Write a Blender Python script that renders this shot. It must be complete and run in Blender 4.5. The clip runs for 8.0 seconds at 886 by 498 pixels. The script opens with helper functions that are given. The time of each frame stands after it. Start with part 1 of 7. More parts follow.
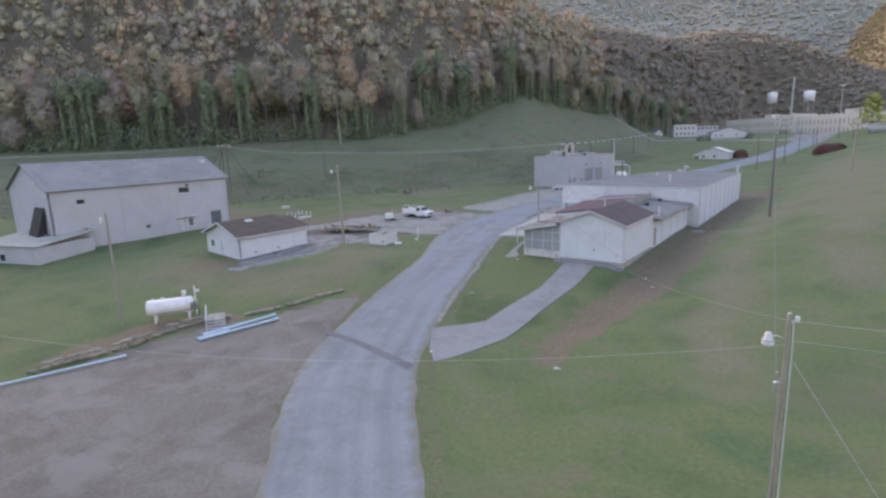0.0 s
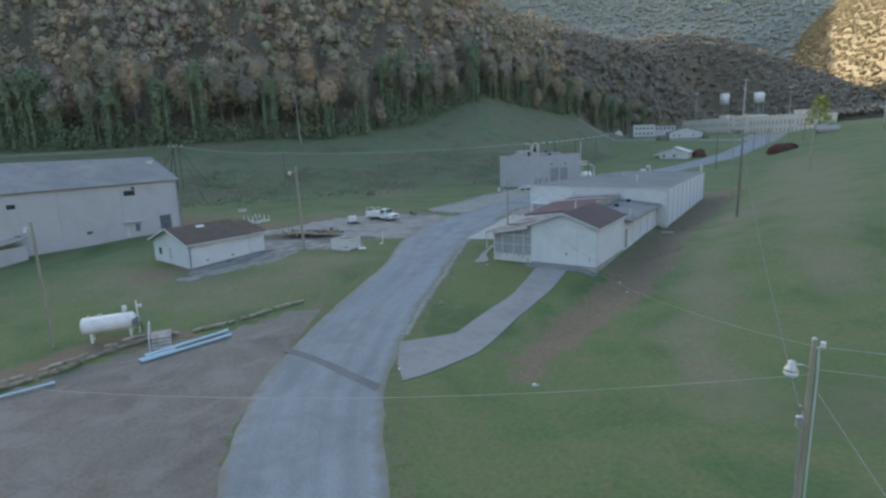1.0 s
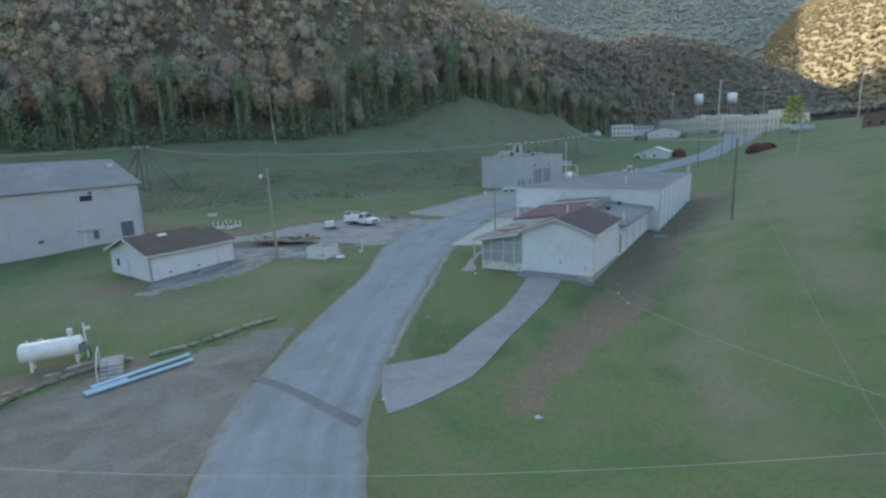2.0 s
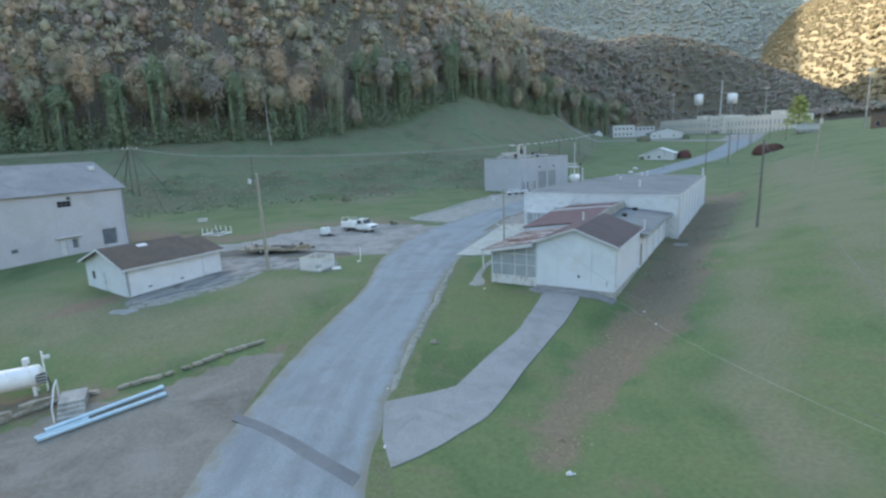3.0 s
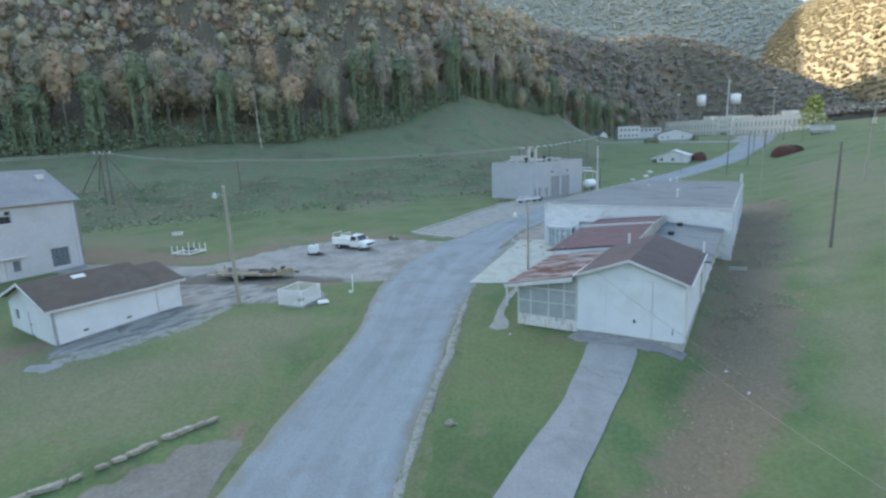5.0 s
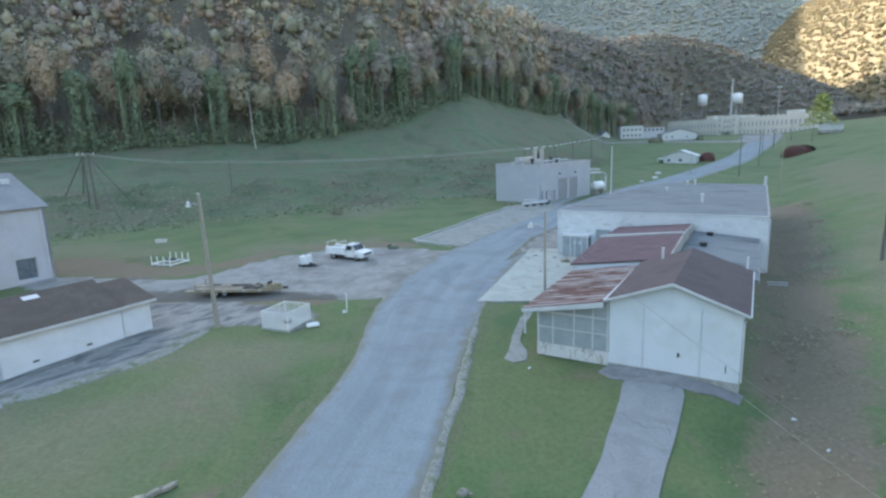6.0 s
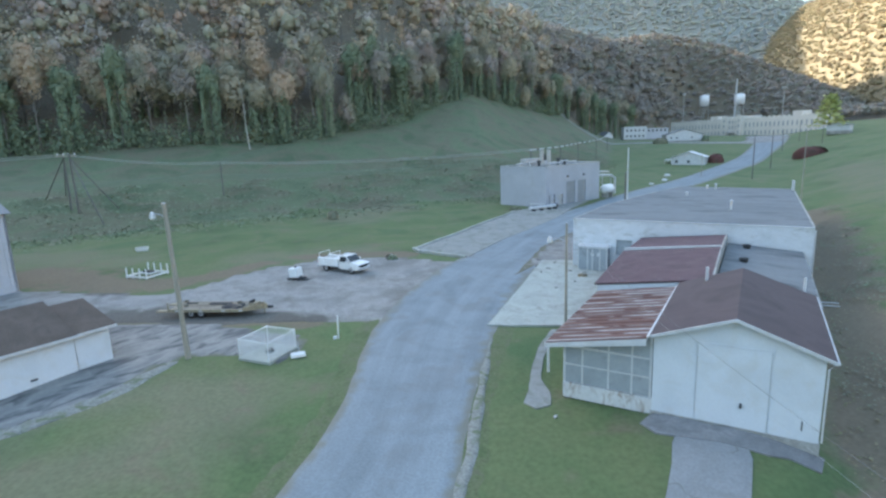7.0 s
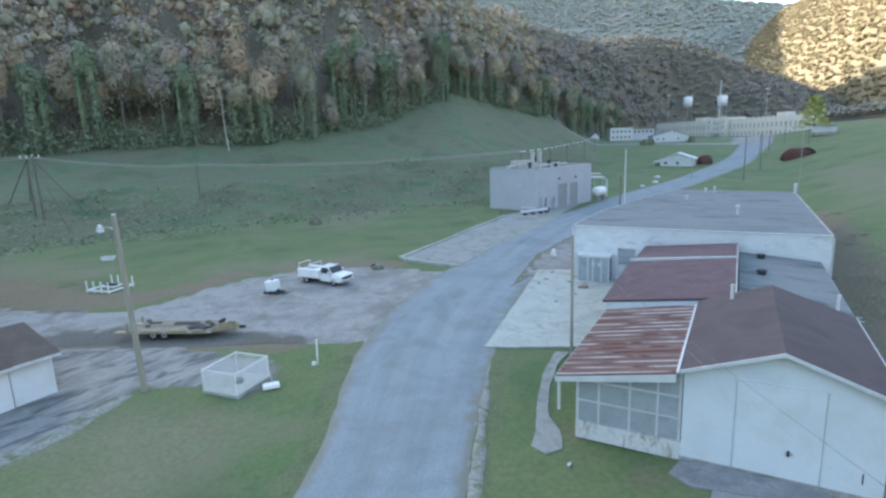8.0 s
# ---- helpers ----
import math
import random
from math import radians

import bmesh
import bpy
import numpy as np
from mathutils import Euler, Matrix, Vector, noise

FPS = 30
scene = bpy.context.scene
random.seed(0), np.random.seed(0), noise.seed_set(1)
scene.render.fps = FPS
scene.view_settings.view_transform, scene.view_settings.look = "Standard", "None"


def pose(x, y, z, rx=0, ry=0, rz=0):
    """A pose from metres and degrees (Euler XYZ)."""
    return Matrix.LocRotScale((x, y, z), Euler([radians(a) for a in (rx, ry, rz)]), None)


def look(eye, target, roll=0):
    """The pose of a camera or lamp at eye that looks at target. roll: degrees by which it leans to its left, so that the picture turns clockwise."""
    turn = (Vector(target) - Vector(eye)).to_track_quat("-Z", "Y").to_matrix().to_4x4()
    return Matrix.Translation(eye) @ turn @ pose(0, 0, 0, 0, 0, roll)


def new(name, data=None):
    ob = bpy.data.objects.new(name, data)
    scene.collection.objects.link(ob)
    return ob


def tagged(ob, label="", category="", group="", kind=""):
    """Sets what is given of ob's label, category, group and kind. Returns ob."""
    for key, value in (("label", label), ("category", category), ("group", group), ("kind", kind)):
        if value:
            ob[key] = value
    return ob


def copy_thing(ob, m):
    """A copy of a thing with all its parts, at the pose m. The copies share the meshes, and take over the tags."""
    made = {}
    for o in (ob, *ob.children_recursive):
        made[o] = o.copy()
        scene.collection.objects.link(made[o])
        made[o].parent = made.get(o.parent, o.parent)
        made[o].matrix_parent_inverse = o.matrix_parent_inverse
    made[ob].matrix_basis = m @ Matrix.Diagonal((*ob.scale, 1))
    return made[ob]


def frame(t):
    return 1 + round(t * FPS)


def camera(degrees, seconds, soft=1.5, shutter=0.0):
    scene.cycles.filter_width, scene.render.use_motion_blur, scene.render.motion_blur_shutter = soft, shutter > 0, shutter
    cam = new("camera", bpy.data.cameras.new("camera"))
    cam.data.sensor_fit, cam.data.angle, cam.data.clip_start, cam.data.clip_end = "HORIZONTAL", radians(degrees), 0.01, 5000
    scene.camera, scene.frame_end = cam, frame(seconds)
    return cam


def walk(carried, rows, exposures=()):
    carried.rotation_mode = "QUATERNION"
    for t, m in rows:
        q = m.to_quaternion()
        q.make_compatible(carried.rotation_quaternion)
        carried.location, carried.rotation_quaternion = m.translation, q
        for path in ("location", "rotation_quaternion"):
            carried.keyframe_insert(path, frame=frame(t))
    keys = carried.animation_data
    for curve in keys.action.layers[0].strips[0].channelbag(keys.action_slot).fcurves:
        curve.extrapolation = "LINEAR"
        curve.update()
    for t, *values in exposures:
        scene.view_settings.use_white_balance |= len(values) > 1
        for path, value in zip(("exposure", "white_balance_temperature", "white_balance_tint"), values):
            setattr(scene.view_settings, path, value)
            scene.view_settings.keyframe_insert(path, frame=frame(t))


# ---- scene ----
cam = camera(79.1, 8.0, soft=2.5)
PATH = [
    (0, (1.556, 3.484, 13.19), (1.306, 5.43, 12.799), -1.9),
    (0.5, (1.317, 4.758, 13.202), (1.085, 6.705, 12.81), -1.9),
    (1, (0.959, 6.49, 13.21), (0.841, 8.447, 12.814), -1.9),
    (1.5, (0.563, 8.5, 13.216), (0.509, 10.46, 12.818), -2.0),
    (3, (-0.639, 15.739, 13.392), (-0.672, 17.699, 12.996), -2.0),
    (3.5, (-0.931, 18.418, 13.455), (-0.966, 20.379, 13.061), -2.1),
    (4, (-1.263, 21.262, 13.572), (-1.296, 23.222, 13.178), -2.1),
    (4.5, (-1.53, 24.114, 13.601), (-1.561, 26.075, 13.21), -2.1),
    (6, (-2.374, 32.819, 13.71), (-2.401, 34.78, 13.32), -2.2),
    (6.5, (-2.62, 35.821, 13.731), (-2.646, 37.783, 13.341), -2.1),
    (7, (-2.856, 38.68, 13.789), (-2.881, 40.642, 13.4), -2.1),
    (7.5, (-3.041, 41.285, 13.825), (-3.043, 43.247, 13.438), -2.1),
    (8, (-3.248, 42.836, 13.86), (-3.22, 44.798, 13.473), -2.1),
]
EXPOSURES = [(0, 2.14, 7000, 32), (0.6, 2.02, 6900, 28), (1.0, 1.68, 6350, 14), (1.7, 1.67, 6200, 11), (2.8, 2.18, 6250, 11), (4.7, 2.28, 6250, 11), (6.4, 2.32, 6150, 12), (8, 2.36, 6050, 12)]
walk(cam, [(t, look(eye, target, roll)) for t, eye, target, roll in PATH], EXPOSURES)


# ---- world and sun ----
SUN_TURN = radians(40.5)  # to the left of the valley's line
SUN_HEIGHT = radians(14.6)
world = bpy.data.worlds.new("sky")
scene.world = world
world.use_nodes = True
nodes, links = world.node_tree.nodes, world.node_tree.links
sky = nodes.new("ShaderNodeTexSky")
sky.sky_type = "NISHITA"
sky.sun_disc = False
sky.sun_elevation = SUN_HEIGHT
sky.sun_rotation = -SUN_TURN
sky.air_density = 1.3
sky.dust_density = 2.0
links.new(sky.outputs[0], nodes["Background"].inputs[0])
nodes["Background"].inputs[1].default_value = 0.15
sun = new("sun", bpy.data.lights.new("sun", "SUN"))
sun.data.energy = 3.6
sun.data.angle = radians(0.5)
sun.data.color = (1.0, 0.86, 0.66)
sun.matrix_world = look((0, 0, 0), (math.sin(SUN_TURN) * math.cos(SUN_HEIGHT), -math.cos(SUN_TURN) * math.cos(SUN_HEIGHT), -math.sin(SUN_HEIGHT)))


# ---- materials ----
def material(name, colours, size=1.0, rough=0.85, bump=0.2, fine=12.0, metal=0.0, spread=0.12, stains=None, stain_size=0.3, stain_amount=0.5, stretch=None, island=0.0, random_hue=0.0, turn=0.0, cracks=0.0, stain_from=0.52, rim=None, worn=None, dry=None, lane_wear=False):
    """Colour that drifts between a few tones at one scale, with a finer grain, stains and relief."""
    m = bpy.data.materials.new(name)
    m.use_nodes = True
    n, l = m.node_tree.nodes, m.node_tree.links
    b = n["Principled BSDF"]
    b.inputs["Roughness"].default_value, b.inputs["Metallic"].default_value = rough, metal
    b.inputs["Specular IOR Level"].default_value = 0.3
    where = n.new("ShaderNodeNewGeometry")
    place = where.outputs["Position"]
    if stretch:
        tex = n.new("ShaderNodeTexCoord")
        mp = n.new("ShaderNodeMapping")
        mp.vector_type = "TEXTURE"
        mp.inputs["Scale"].default_value = [1 / k for k in stretch]
        mp.inputs["Rotation"].default_value = (0, 0, radians(turn))
        l.new(tex.outputs["Object"], mp.inputs["Vector"])
        place = mp.outputs["Vector"]

    def noise_at(scale, detail=4.0, distort=0.0):
        t = n.new("ShaderNodeTexNoise")
        t.inputs["Scale"].default_value, t.inputs["Detail"].default_value, t.inputs["Distortion"].default_value = scale, detail, distort
        l.new(place, t.inputs["Vector"])
        return t.outputs["Fac"]

    def mix(kind, fac, a, c):
        x = n.new("ShaderNodeMix")
        x.data_type, x.blend_type = "RGBA", kind
        for sock, v in ((x.inputs[0], fac), (x.inputs[6], a), (x.inputs[7], c)):
            if isinstance(v, bpy.types.NodeSocket):
                l.new(v, sock)
            else:
                sock.default_value = v
        return x.outputs[2]

    ramp = n.new("ShaderNodeValToRGB")
    for i, c in enumerate(colours):
        u = 0.32 + 0.36 * i / max(1, len(colours) - 1)
        e = ramp.color_ramp.elements[i] if i < 2 else ramp.color_ramp.elements.new(u)
        e.position, e.color = u, (*c, 1)
    l.new(noise_at(1.0 / size, 5.0, 0.6), ramp.inputs[0])
    colour = ramp.outputs[0]
    grain = noise_at(fine, 6.0)
    tone = n.new("ShaderNodeMapRange")
    tone.inputs[1].default_value, tone.inputs[2].default_value = 0.3, 0.7
    tone.inputs[3].default_value, tone.inputs[4].default_value = 1 - spread, 1 + spread
    l.new(grain, tone.inputs[0])
    colour = mix("MULTIPLY", 1.0, colour, tone.outputs[0])
    if stains:
        mask = n.new("ShaderNodeValToRGB")
        mask.color_ramp.elements[0].position, mask.color_ramp.elements[1].position = stain_from, stain_from + 0.16
        l.new(noise_at(1.0 / stain_size, 6.0, 1.0), mask.inputs[0])
        amount = n.new("ShaderNodeMath")
        amount.operation = "MULTIPLY"
        amount.inputs[1].default_value = stain_amount
        l.new(mask.outputs[0], amount.inputs[0])
        colour = mix("MIX", amount.outputs[0], colour, (*stains, 1))
    def number(kind, a, c, k=0.0):
        x = n.new("ShaderNodeMath")
        x.operation = kind
        for sock, v in zip(x.inputs, (a, c, k)):
            if isinstance(v, bpy.types.NodeSocket):
                l.new(v, sock)
            else:
                sock.default_value = v
        return x.outputs[0]

    def named(what):
        a = n.new("ShaderNodeAttribute")
        a.attribute_name = what
        return a.outputs["Fac"]

    def soft(value, low, high, top=1.0):
        r = n.new("ShaderNodeMapRange")
        r.interpolation_type = "SMOOTHSTEP"
        for i, v in ((1, low), (2, high), (3, 0.0), (4, top)):
            r.inputs[i].default_value = v
        l.new(value, r.inputs[0])
        return r.outputs[0]

    if lane_wear:
        # wear that runs along the lane, and soil creeping in from its rims
        across = named("across")
        run = n.new("ShaderNodeCombineXYZ")
        l.new(number("MULTIPLY", across, 3.2), run.inputs[0])
        l.new(number("MULTIPLY", named("along"), 0.035), run.inputs[1])
        t = n.new("ShaderNodeTexNoise")
        t.inputs["Scale"].default_value, t.inputs["Detail"].default_value = 1.3, 5.0
        l.new(run.outputs[0], t.inputs["Vector"])
        k = n.new("ShaderNodeMapRange")
        for i, v in ((1, 0.3), (2, 0.7), (3, 0.9), (4, 1.12)):
            k.inputs[i].default_value = v
        l.new(t.outputs["Fac"], k.inputs[0])
        colour = mix("MULTIPLY", 1.0, colour, k.outputs[0])
        side = number("ABSOLUTE", across, 0.0)
        colour = mix("MIX", soft(number("MULTIPLY_ADD", noise_at(0.9, 5.0), 0.5, side), 1.08, 1.3, 0.75), colour, (0.165, 0.155, 0.115, 1))
    if cracks:
        warp = n.new("ShaderNodeTexNoise")
        warp.inputs["Scale"].default_value = 0.8
        l.new(where.outputs["Position"], warp.inputs["Vector"])
        bent = n.new("ShaderNodeMix")
        bent.data_type, bent.blend_type = "RGBA", "LINEAR_LIGHT"
        bent.inputs[0].default_value = 0.8
        l.new(where.outputs["Position"], bent.inputs[6])
        l.new(warp.outputs["Color"], bent.inputs[7])
        cell = n.new("ShaderNodeTexVoronoi")
        cell.feature = "DISTANCE_TO_EDGE"
        cell.inputs["Scale"].default_value = 1.0 / cracks
        l.new(bent.outputs[2], cell.inputs["Vector"])
        line = soft(number("SUBTRACT", 0.5, number("MULTIPLY", cell.outputs["Distance"], cracks)), 0.45, 0.49)
        line = number("MULTIPLY", line, soft(noise_at(0.35, 3.0), 0.45, 0.62, 0.5))
        colour = mix("MIX", line, colour, (0.11, 0.115, 0.09, 1))
    for tint, what, scale, low, high, top in ((dry, "dry", 0.2, 0.85, 1.7, 0.62), (worn, "worn", 0.42, 0.8, 1.3, 0.88), (rim, "rim", 0.7, 0.95, 1.5, 0.9)):
        if tint:
            soil = mix("MULTIPLY", 1.0, (*tint, 1), tone.outputs[0])
            colour = mix("MIX", soft(number("MULTIPLY_ADD", noise_at(scale, 7.0, 0.4), 1.5, named(what)), low, high, top), colour, soil)
    if island or random_hue:
        v = n.new("ShaderNodeMapRange")
        k = island or random_hue
        v.inputs[3].default_value, v.inputs[4].default_value = 1 - k, 1 + k
        if island:
            l.new(where.outputs["Random Per Island"], v.inputs[0])
        else:
            info = n.new("ShaderNodeObjectInfo")
            l.new(info.outputs["Random"], v.inputs[0])
        colour = mix("MULTIPLY", 1.0, colour, v.outputs[0])
    l.new(colour, b.inputs["Base Color"])
    if bump:
        bp = n.new("ShaderNodeBump")
        bp.inputs["Strength"].default_value, bp.inputs["Distance"].default_value = bump, 0.05
        l.new(grain, bp.inputs["Height"])
        l.new(bp.outputs[0], b.inputs["Normal"])
    return m


GRASS = material("grass", [(0.066, 0.102, 0.042), (0.086, 0.127, 0.052), (0.108, 0.134, 0.060), (0.070, 0.116, 0.048)], 9, 0.95, 0.3, 4, spread=0.14, stains=(0.150, 0.145, 0.092), stain_size=11, stain_amount=0.5, stain_from=0.54, worn=(0.155, 0.122, 0.088), dry=(0.155, 0.146, 0.098))
MEADOW = material("creeper_meadow", [(0.085, 0.115, 0.065), (0.11, 0.14, 0.078), (0.125, 0.125, 0.08), (0.08, 0.11, 0.06)], 10, 0.95, 0.5, 2.2, spread=0.2, stains=(0.15, 0.125, 0.09), stain_size=16, stain_amount=0.4)
WORN_TAR = material("worn_tar", [(0.15, 0.153, 0.155), (0.20, 0.203, 0.205), (0.24, 0.24, 0.24)], 1.6, 0.9, 0.2, 9, stains=(0.12, 0.12, 0.125), stain_size=0.8, stain_amount=0.5)
STAINED = material("stained_concrete", [(0.15, 0.152, 0.15), (0.235, 0.237, 0.222), (0.17, 0.172, 0.168)], 1.8, 0.85, 0.2, 7, stains=(0.07, 0.073, 0.078), stain_size=1.1, stain_amount=0.85, stain_from=0.47, stretch=(0.45, 1.0, 1.0), turn=52, rim=(0.12, 0.125, 0.08))
LITTER = material("leaf_litter", [(0.15, 0.132, 0.10), (0.18, 0.155, 0.115), (0.14, 0.13, 0.10)], 8, 0.95, 0.5, 3, spread=0.3)
# distant haze is painted in: floor lightened to go with the paled leaves
HAZE_FLOOR = material("haze_paled_floor", [(0.235, 0.246, 0.225), (0.268, 0.268, 0.238), (0.242, 0.248, 0.226)], 26, 0.95, 0.6, 0.35, spread=0.25)
GOLD_CANOPY = material("dry_leaf_floor", [(0.18, 0.16, 0.105), (0.21, 0.18, 0.12), (0.165, 0.15, 0.095)], 20, 0.95, 0.6, 0.5, spread=0.25)
SHOULDER = material("dirty_verge", [(0.082, 0.110, 0.048), (0.102, 0.125, 0.060), (0.112, 0.122, 0.066)], 1.3, 0.95, 0.5, 6, spread=0.2, stains=(0.125, 0.12, 0.08), stain_size=0.8, stain_amount=0.6)
DRIVE = material("grey_driveway_concrete", [(0.19, 0.20, 0.206), (0.224, 0.235, 0.24), (0.20, 0.21, 0.214)], 3.5, 0.88, 0.25, 8, spread=0.1, stains=(0.16, 0.163, 0.155), stain_size=1.6, stain_amount=0.45, cracks=5.0)
TRACK = material("worn_grass_track", [(0.10, 0.125, 0.075), (0.12, 0.137, 0.086), (0.095, 0.12, 0.07)], 3, 0.95, 0.3, 4, spread=0.15)
GUTTER = material("sandy_gutter", [(0.175, 0.18, 0.16), (0.225, 0.23, 0.21), (0.14, 0.145, 0.115)], 0.9, 0.95, 0.4, 7, spread=0.25, stains=(0.11, 0.135, 0.065), stain_size=0.9, stain_amount=0.85)
ASPHALT = material("old_asphalt", [(0.156, 0.182, 0.198), (0.194, 0.224, 0.242), (0.174, 0.201, 0.217)], 5, 0.9, 0.25, 9, stains=(0.158, 0.167, 0.172), stain_size=2.6, stain_amount=0.5, lane_wear=True)
PATCHING = material("tar_patch", [(0.112, 0.12, 0.13), (0.15, 0.158, 0.168)], 2, 0.9, 0.2, 12)
GRAVEL = material("gravel", [(0.184, 0.183, 0.178), (0.25, 0.248, 0.238), (0.165, 0.16, 0.15)], 4, 0.95, 0.5, 7, spread=0.22, stains=(0.13, 0.12, 0.105), stain_size=3.5, stain_amount=0.5, worn=(0.088, 0.083, 0.072), rim=(0.125, 0.118, 0.082))
DIRT = material("bare_dirt", [(0.122, 0.114, 0.098), (0.162, 0.154, 0.136), (0.135, 0.124, 0.104)], 5.5, 0.95, 0.4, 5, spread=0.15, stains=(0.215, 0.21, 0.195), stain_size=3.2, stain_amount=0.5, stain_from=0.5, rim=(0.115, 0.125, 0.07))
STAINED_PATH = material("mossy_path_concrete", [(0.20, 0.21, 0.20), (0.25, 0.26, 0.25), (0.18, 0.19, 0.165)], 1.4, 0.9, 0.2, 8, spread=0.12, stains=(0.14, 0.155, 0.105), stain_size=0.9, stain_amount=0.5)
CONCRETE = material("worn_concrete", [(0.27, 0.27, 0.257), (0.342, 0.342, 0.324), (0.234, 0.234, 0.221)], 3, 0.85, 0.2, 8, stains=(0.14, 0.14, 0.13), stain_size=1.4, stain_amount=0.55)
PALE_CONCRETE = material("pale_concrete", [(0.292, 0.312, 0.285), (0.335, 0.355, 0.325), (0.272, 0.29, 0.262)], 3, 0.85, 0.15, 8, stains=(0.22, 0.215, 0.185), stain_size=1.6, stain_amount=0.6, cracks=3.6)
SLAB_TOP = material("weathered_slab_asphalt", [(0.185, 0.195, 0.185), (0.245, 0.25, 0.235), (0.20, 0.205, 0.195)], 2.4, 0.9, 0.2, 8, spread=0.15, stains=(0.14, 0.15, 0.12), stain_size=1.6, stain_amount=0.7, cracks=4.0)
RUSTY_WHITE = material("rust_stained_white_wall", [(0.52, 0.525, 0.53), (0.58, 0.58, 0.58)], 2.5, 0.75, 0.12, 9, spread=0.08, stains=(0.24, 0.17, 0.12), stain_size=0.55, stain_amount=0.8, stretch=(1, 1, 0.5))
WHITE_PAINT = material("white_painted_block", [(0.56, 0.59, 0.63), (0.60, 0.63, 0.67), (0.54, 0.57, 0.61)], 3.5, 0.7, 0.06, 9, spread=0.03, stains=(0.50, 0.49, 0.46), stain_size=1.4, stain_amount=0.3)
PEELING = material("peeling_white_paint", [(0.52, 0.545, 0.575), (0.58, 0.60, 0.63), (0.50, 0.52, 0.54)], 1.2, 0.75, 0.12, 9, spread=0.06, stains=(0.36, 0.36, 0.34), stain_size=0.7, stain_amount=0.6, stain_from=0.56, stretch=(0.5, 1, 1.2))
GREY_PAINT = material("grey_painted_metal_wall", [(0.35, 0.365, 0.405), (0.39, 0.405, 0.445)], 4, 0.6, 0.08, 6, spread=0.05, stains=(0.30, 0.305, 0.31), stain_size=2.0, stain_amount=0.3)
BARN_PAINT = material("pale_sheet_wall", [(0.395, 0.402, 0.438), (0.44, 0.446, 0.487), (0.41, 0.415, 0.443)], 5, 0.7, 0.1, 5, spread=0.06, stains=(0.40, 0.39, 0.37), stain_size=2.4, stain_amount=0.35)
PURPLE_ROOF = material("maroon_roofing_felt", [(0.092, 0.056, 0.064), (0.112, 0.070, 0.077), (0.082, 0.053, 0.059)], 1.6, 0.85, 0.2, 10, spread=0.12, stains=(0.16, 0.12, 0.12), stain_size=1.2, stain_amount=0.3)
GARAGE_ROOF = material("dark_brown_felt", [(0.072, 0.056, 0.060), (0.090, 0.069, 0.072), (0.066, 0.052, 0.055)], 2.6, 0.88, 0.12, 10, spread=0.07, stains=(0.10, 0.08, 0.08), stain_size=2.0, stain_amount=0.25)
DOOR_GREY = material("grey_door_paint", [(0.23, 0.245, 0.26), (0.27, 0.285, 0.30)], 1.5, 0.55, 0.05, 8, spread=0.06)
BROWN_ROOF = material("brown_shingle", [(0.075, 0.062, 0.052), (0.100, 0.082, 0.071)], 1.6, 0.9, 0.25, 12, spread=0.15, stains=(0.06, 0.055, 0.05), stain_size=0.8, stain_amount=0.5)
GREY_ROOF = material("grey_roll_roofing", [(0.122, 0.134, 0.142), (0.158, 0.172, 0.180), (0.138, 0.150, 0.157)], 5, 0.85, 0.12, 5, stains=(0.066, 0.073, 0.078), stain_size=2.2, stain_amount=0.85, stain_from=0.53, stretch=(0.5, 1.3, 1.0))
BARN_ROOF = material("weathered_grey_roof", [(0.19, 0.195, 0.205), (0.24, 0.245, 0.25)], 4, 0.8, 0.1, 6, stains=(0.15, 0.14, 0.14), stain_size=2.0, stain_amount=0.4)
PALE_RUST = material("flaking_pale_tin", [(0.42, 0.40, 0.39), (0.50, 0.48, 0.47)], 0.8, 0.7, 0.2, 8, spread=0.15, stains=(0.115, 0.058, 0.048), stain_size=0.9, stain_amount=1.0, stain_from=0.42, stretch=(0.22, 3.2, 1.0))
RUST_METAL = material("rusted_tin", [(0.115, 0.058, 0.048), (0.15, 0.076, 0.06), (0.095, 0.052, 0.047)], 1.0, 0.75, 0.2, 8, metal=0.1, spread=0.2, stains=(0.30, 0.265, 0.255), stain_size=0.6, stain_amount=0.18, stretch=(0.4, 3.0, 1.0))
TRIM = material("white_trim", [(0.478, 0.489, 0.505), (0.552, 0.564, 0.578)], 1.0, 0.6, 0.05, 14, spread=0.05, stains=(0.40, 0.38, 0.35), stain_size=0.5, stain_amount=0.4)
DARK = material("dark_interior", [(0.02, 0.022, 0.025), (0.035, 0.037, 0.04)], 1.0, 0.7, 0.0, 8)
MESH_SCREEN = material("dusty_screen", [(0.26, 0.29, 0.31), (0.33, 0.36, 0.38)], 1.2, 0.7, 0.05, 20, spread=0.08, stains=(0.20, 0.22, 0.23), stain_size=0.7, stain_amount=0.5)
WOOD_POLE = material("weathered_pole_wood", [(0.25, 0.23, 0.19), (0.34, 0.315, 0.265)], 0.8, 0.9, 0.3, 18, spread=0.2, stretch=(4, 4, 0.4))
DARK_POLE = material("creosote_pole_wood", [(0.115, 0.11, 0.103), (0.165, 0.155, 0.143)], 0.8, 0.9, 0.3, 18, spread=0.2, stretch=(4, 4, 0.4))
STONE = material("field_stone", [(0.215, 0.195, 0.16), (0.29, 0.27, 0.225), (0.17, 0.16, 0.135)], 0.6, 0.9, 0.4, 9, spread=0.2, random_hue=0.2)
STEEL = material("galvanised_steel", [(0.42, 0.43, 0.44), (0.50, 0.51, 0.52)], 0.5, 0.45, 0.05, 20, metal=0.7)
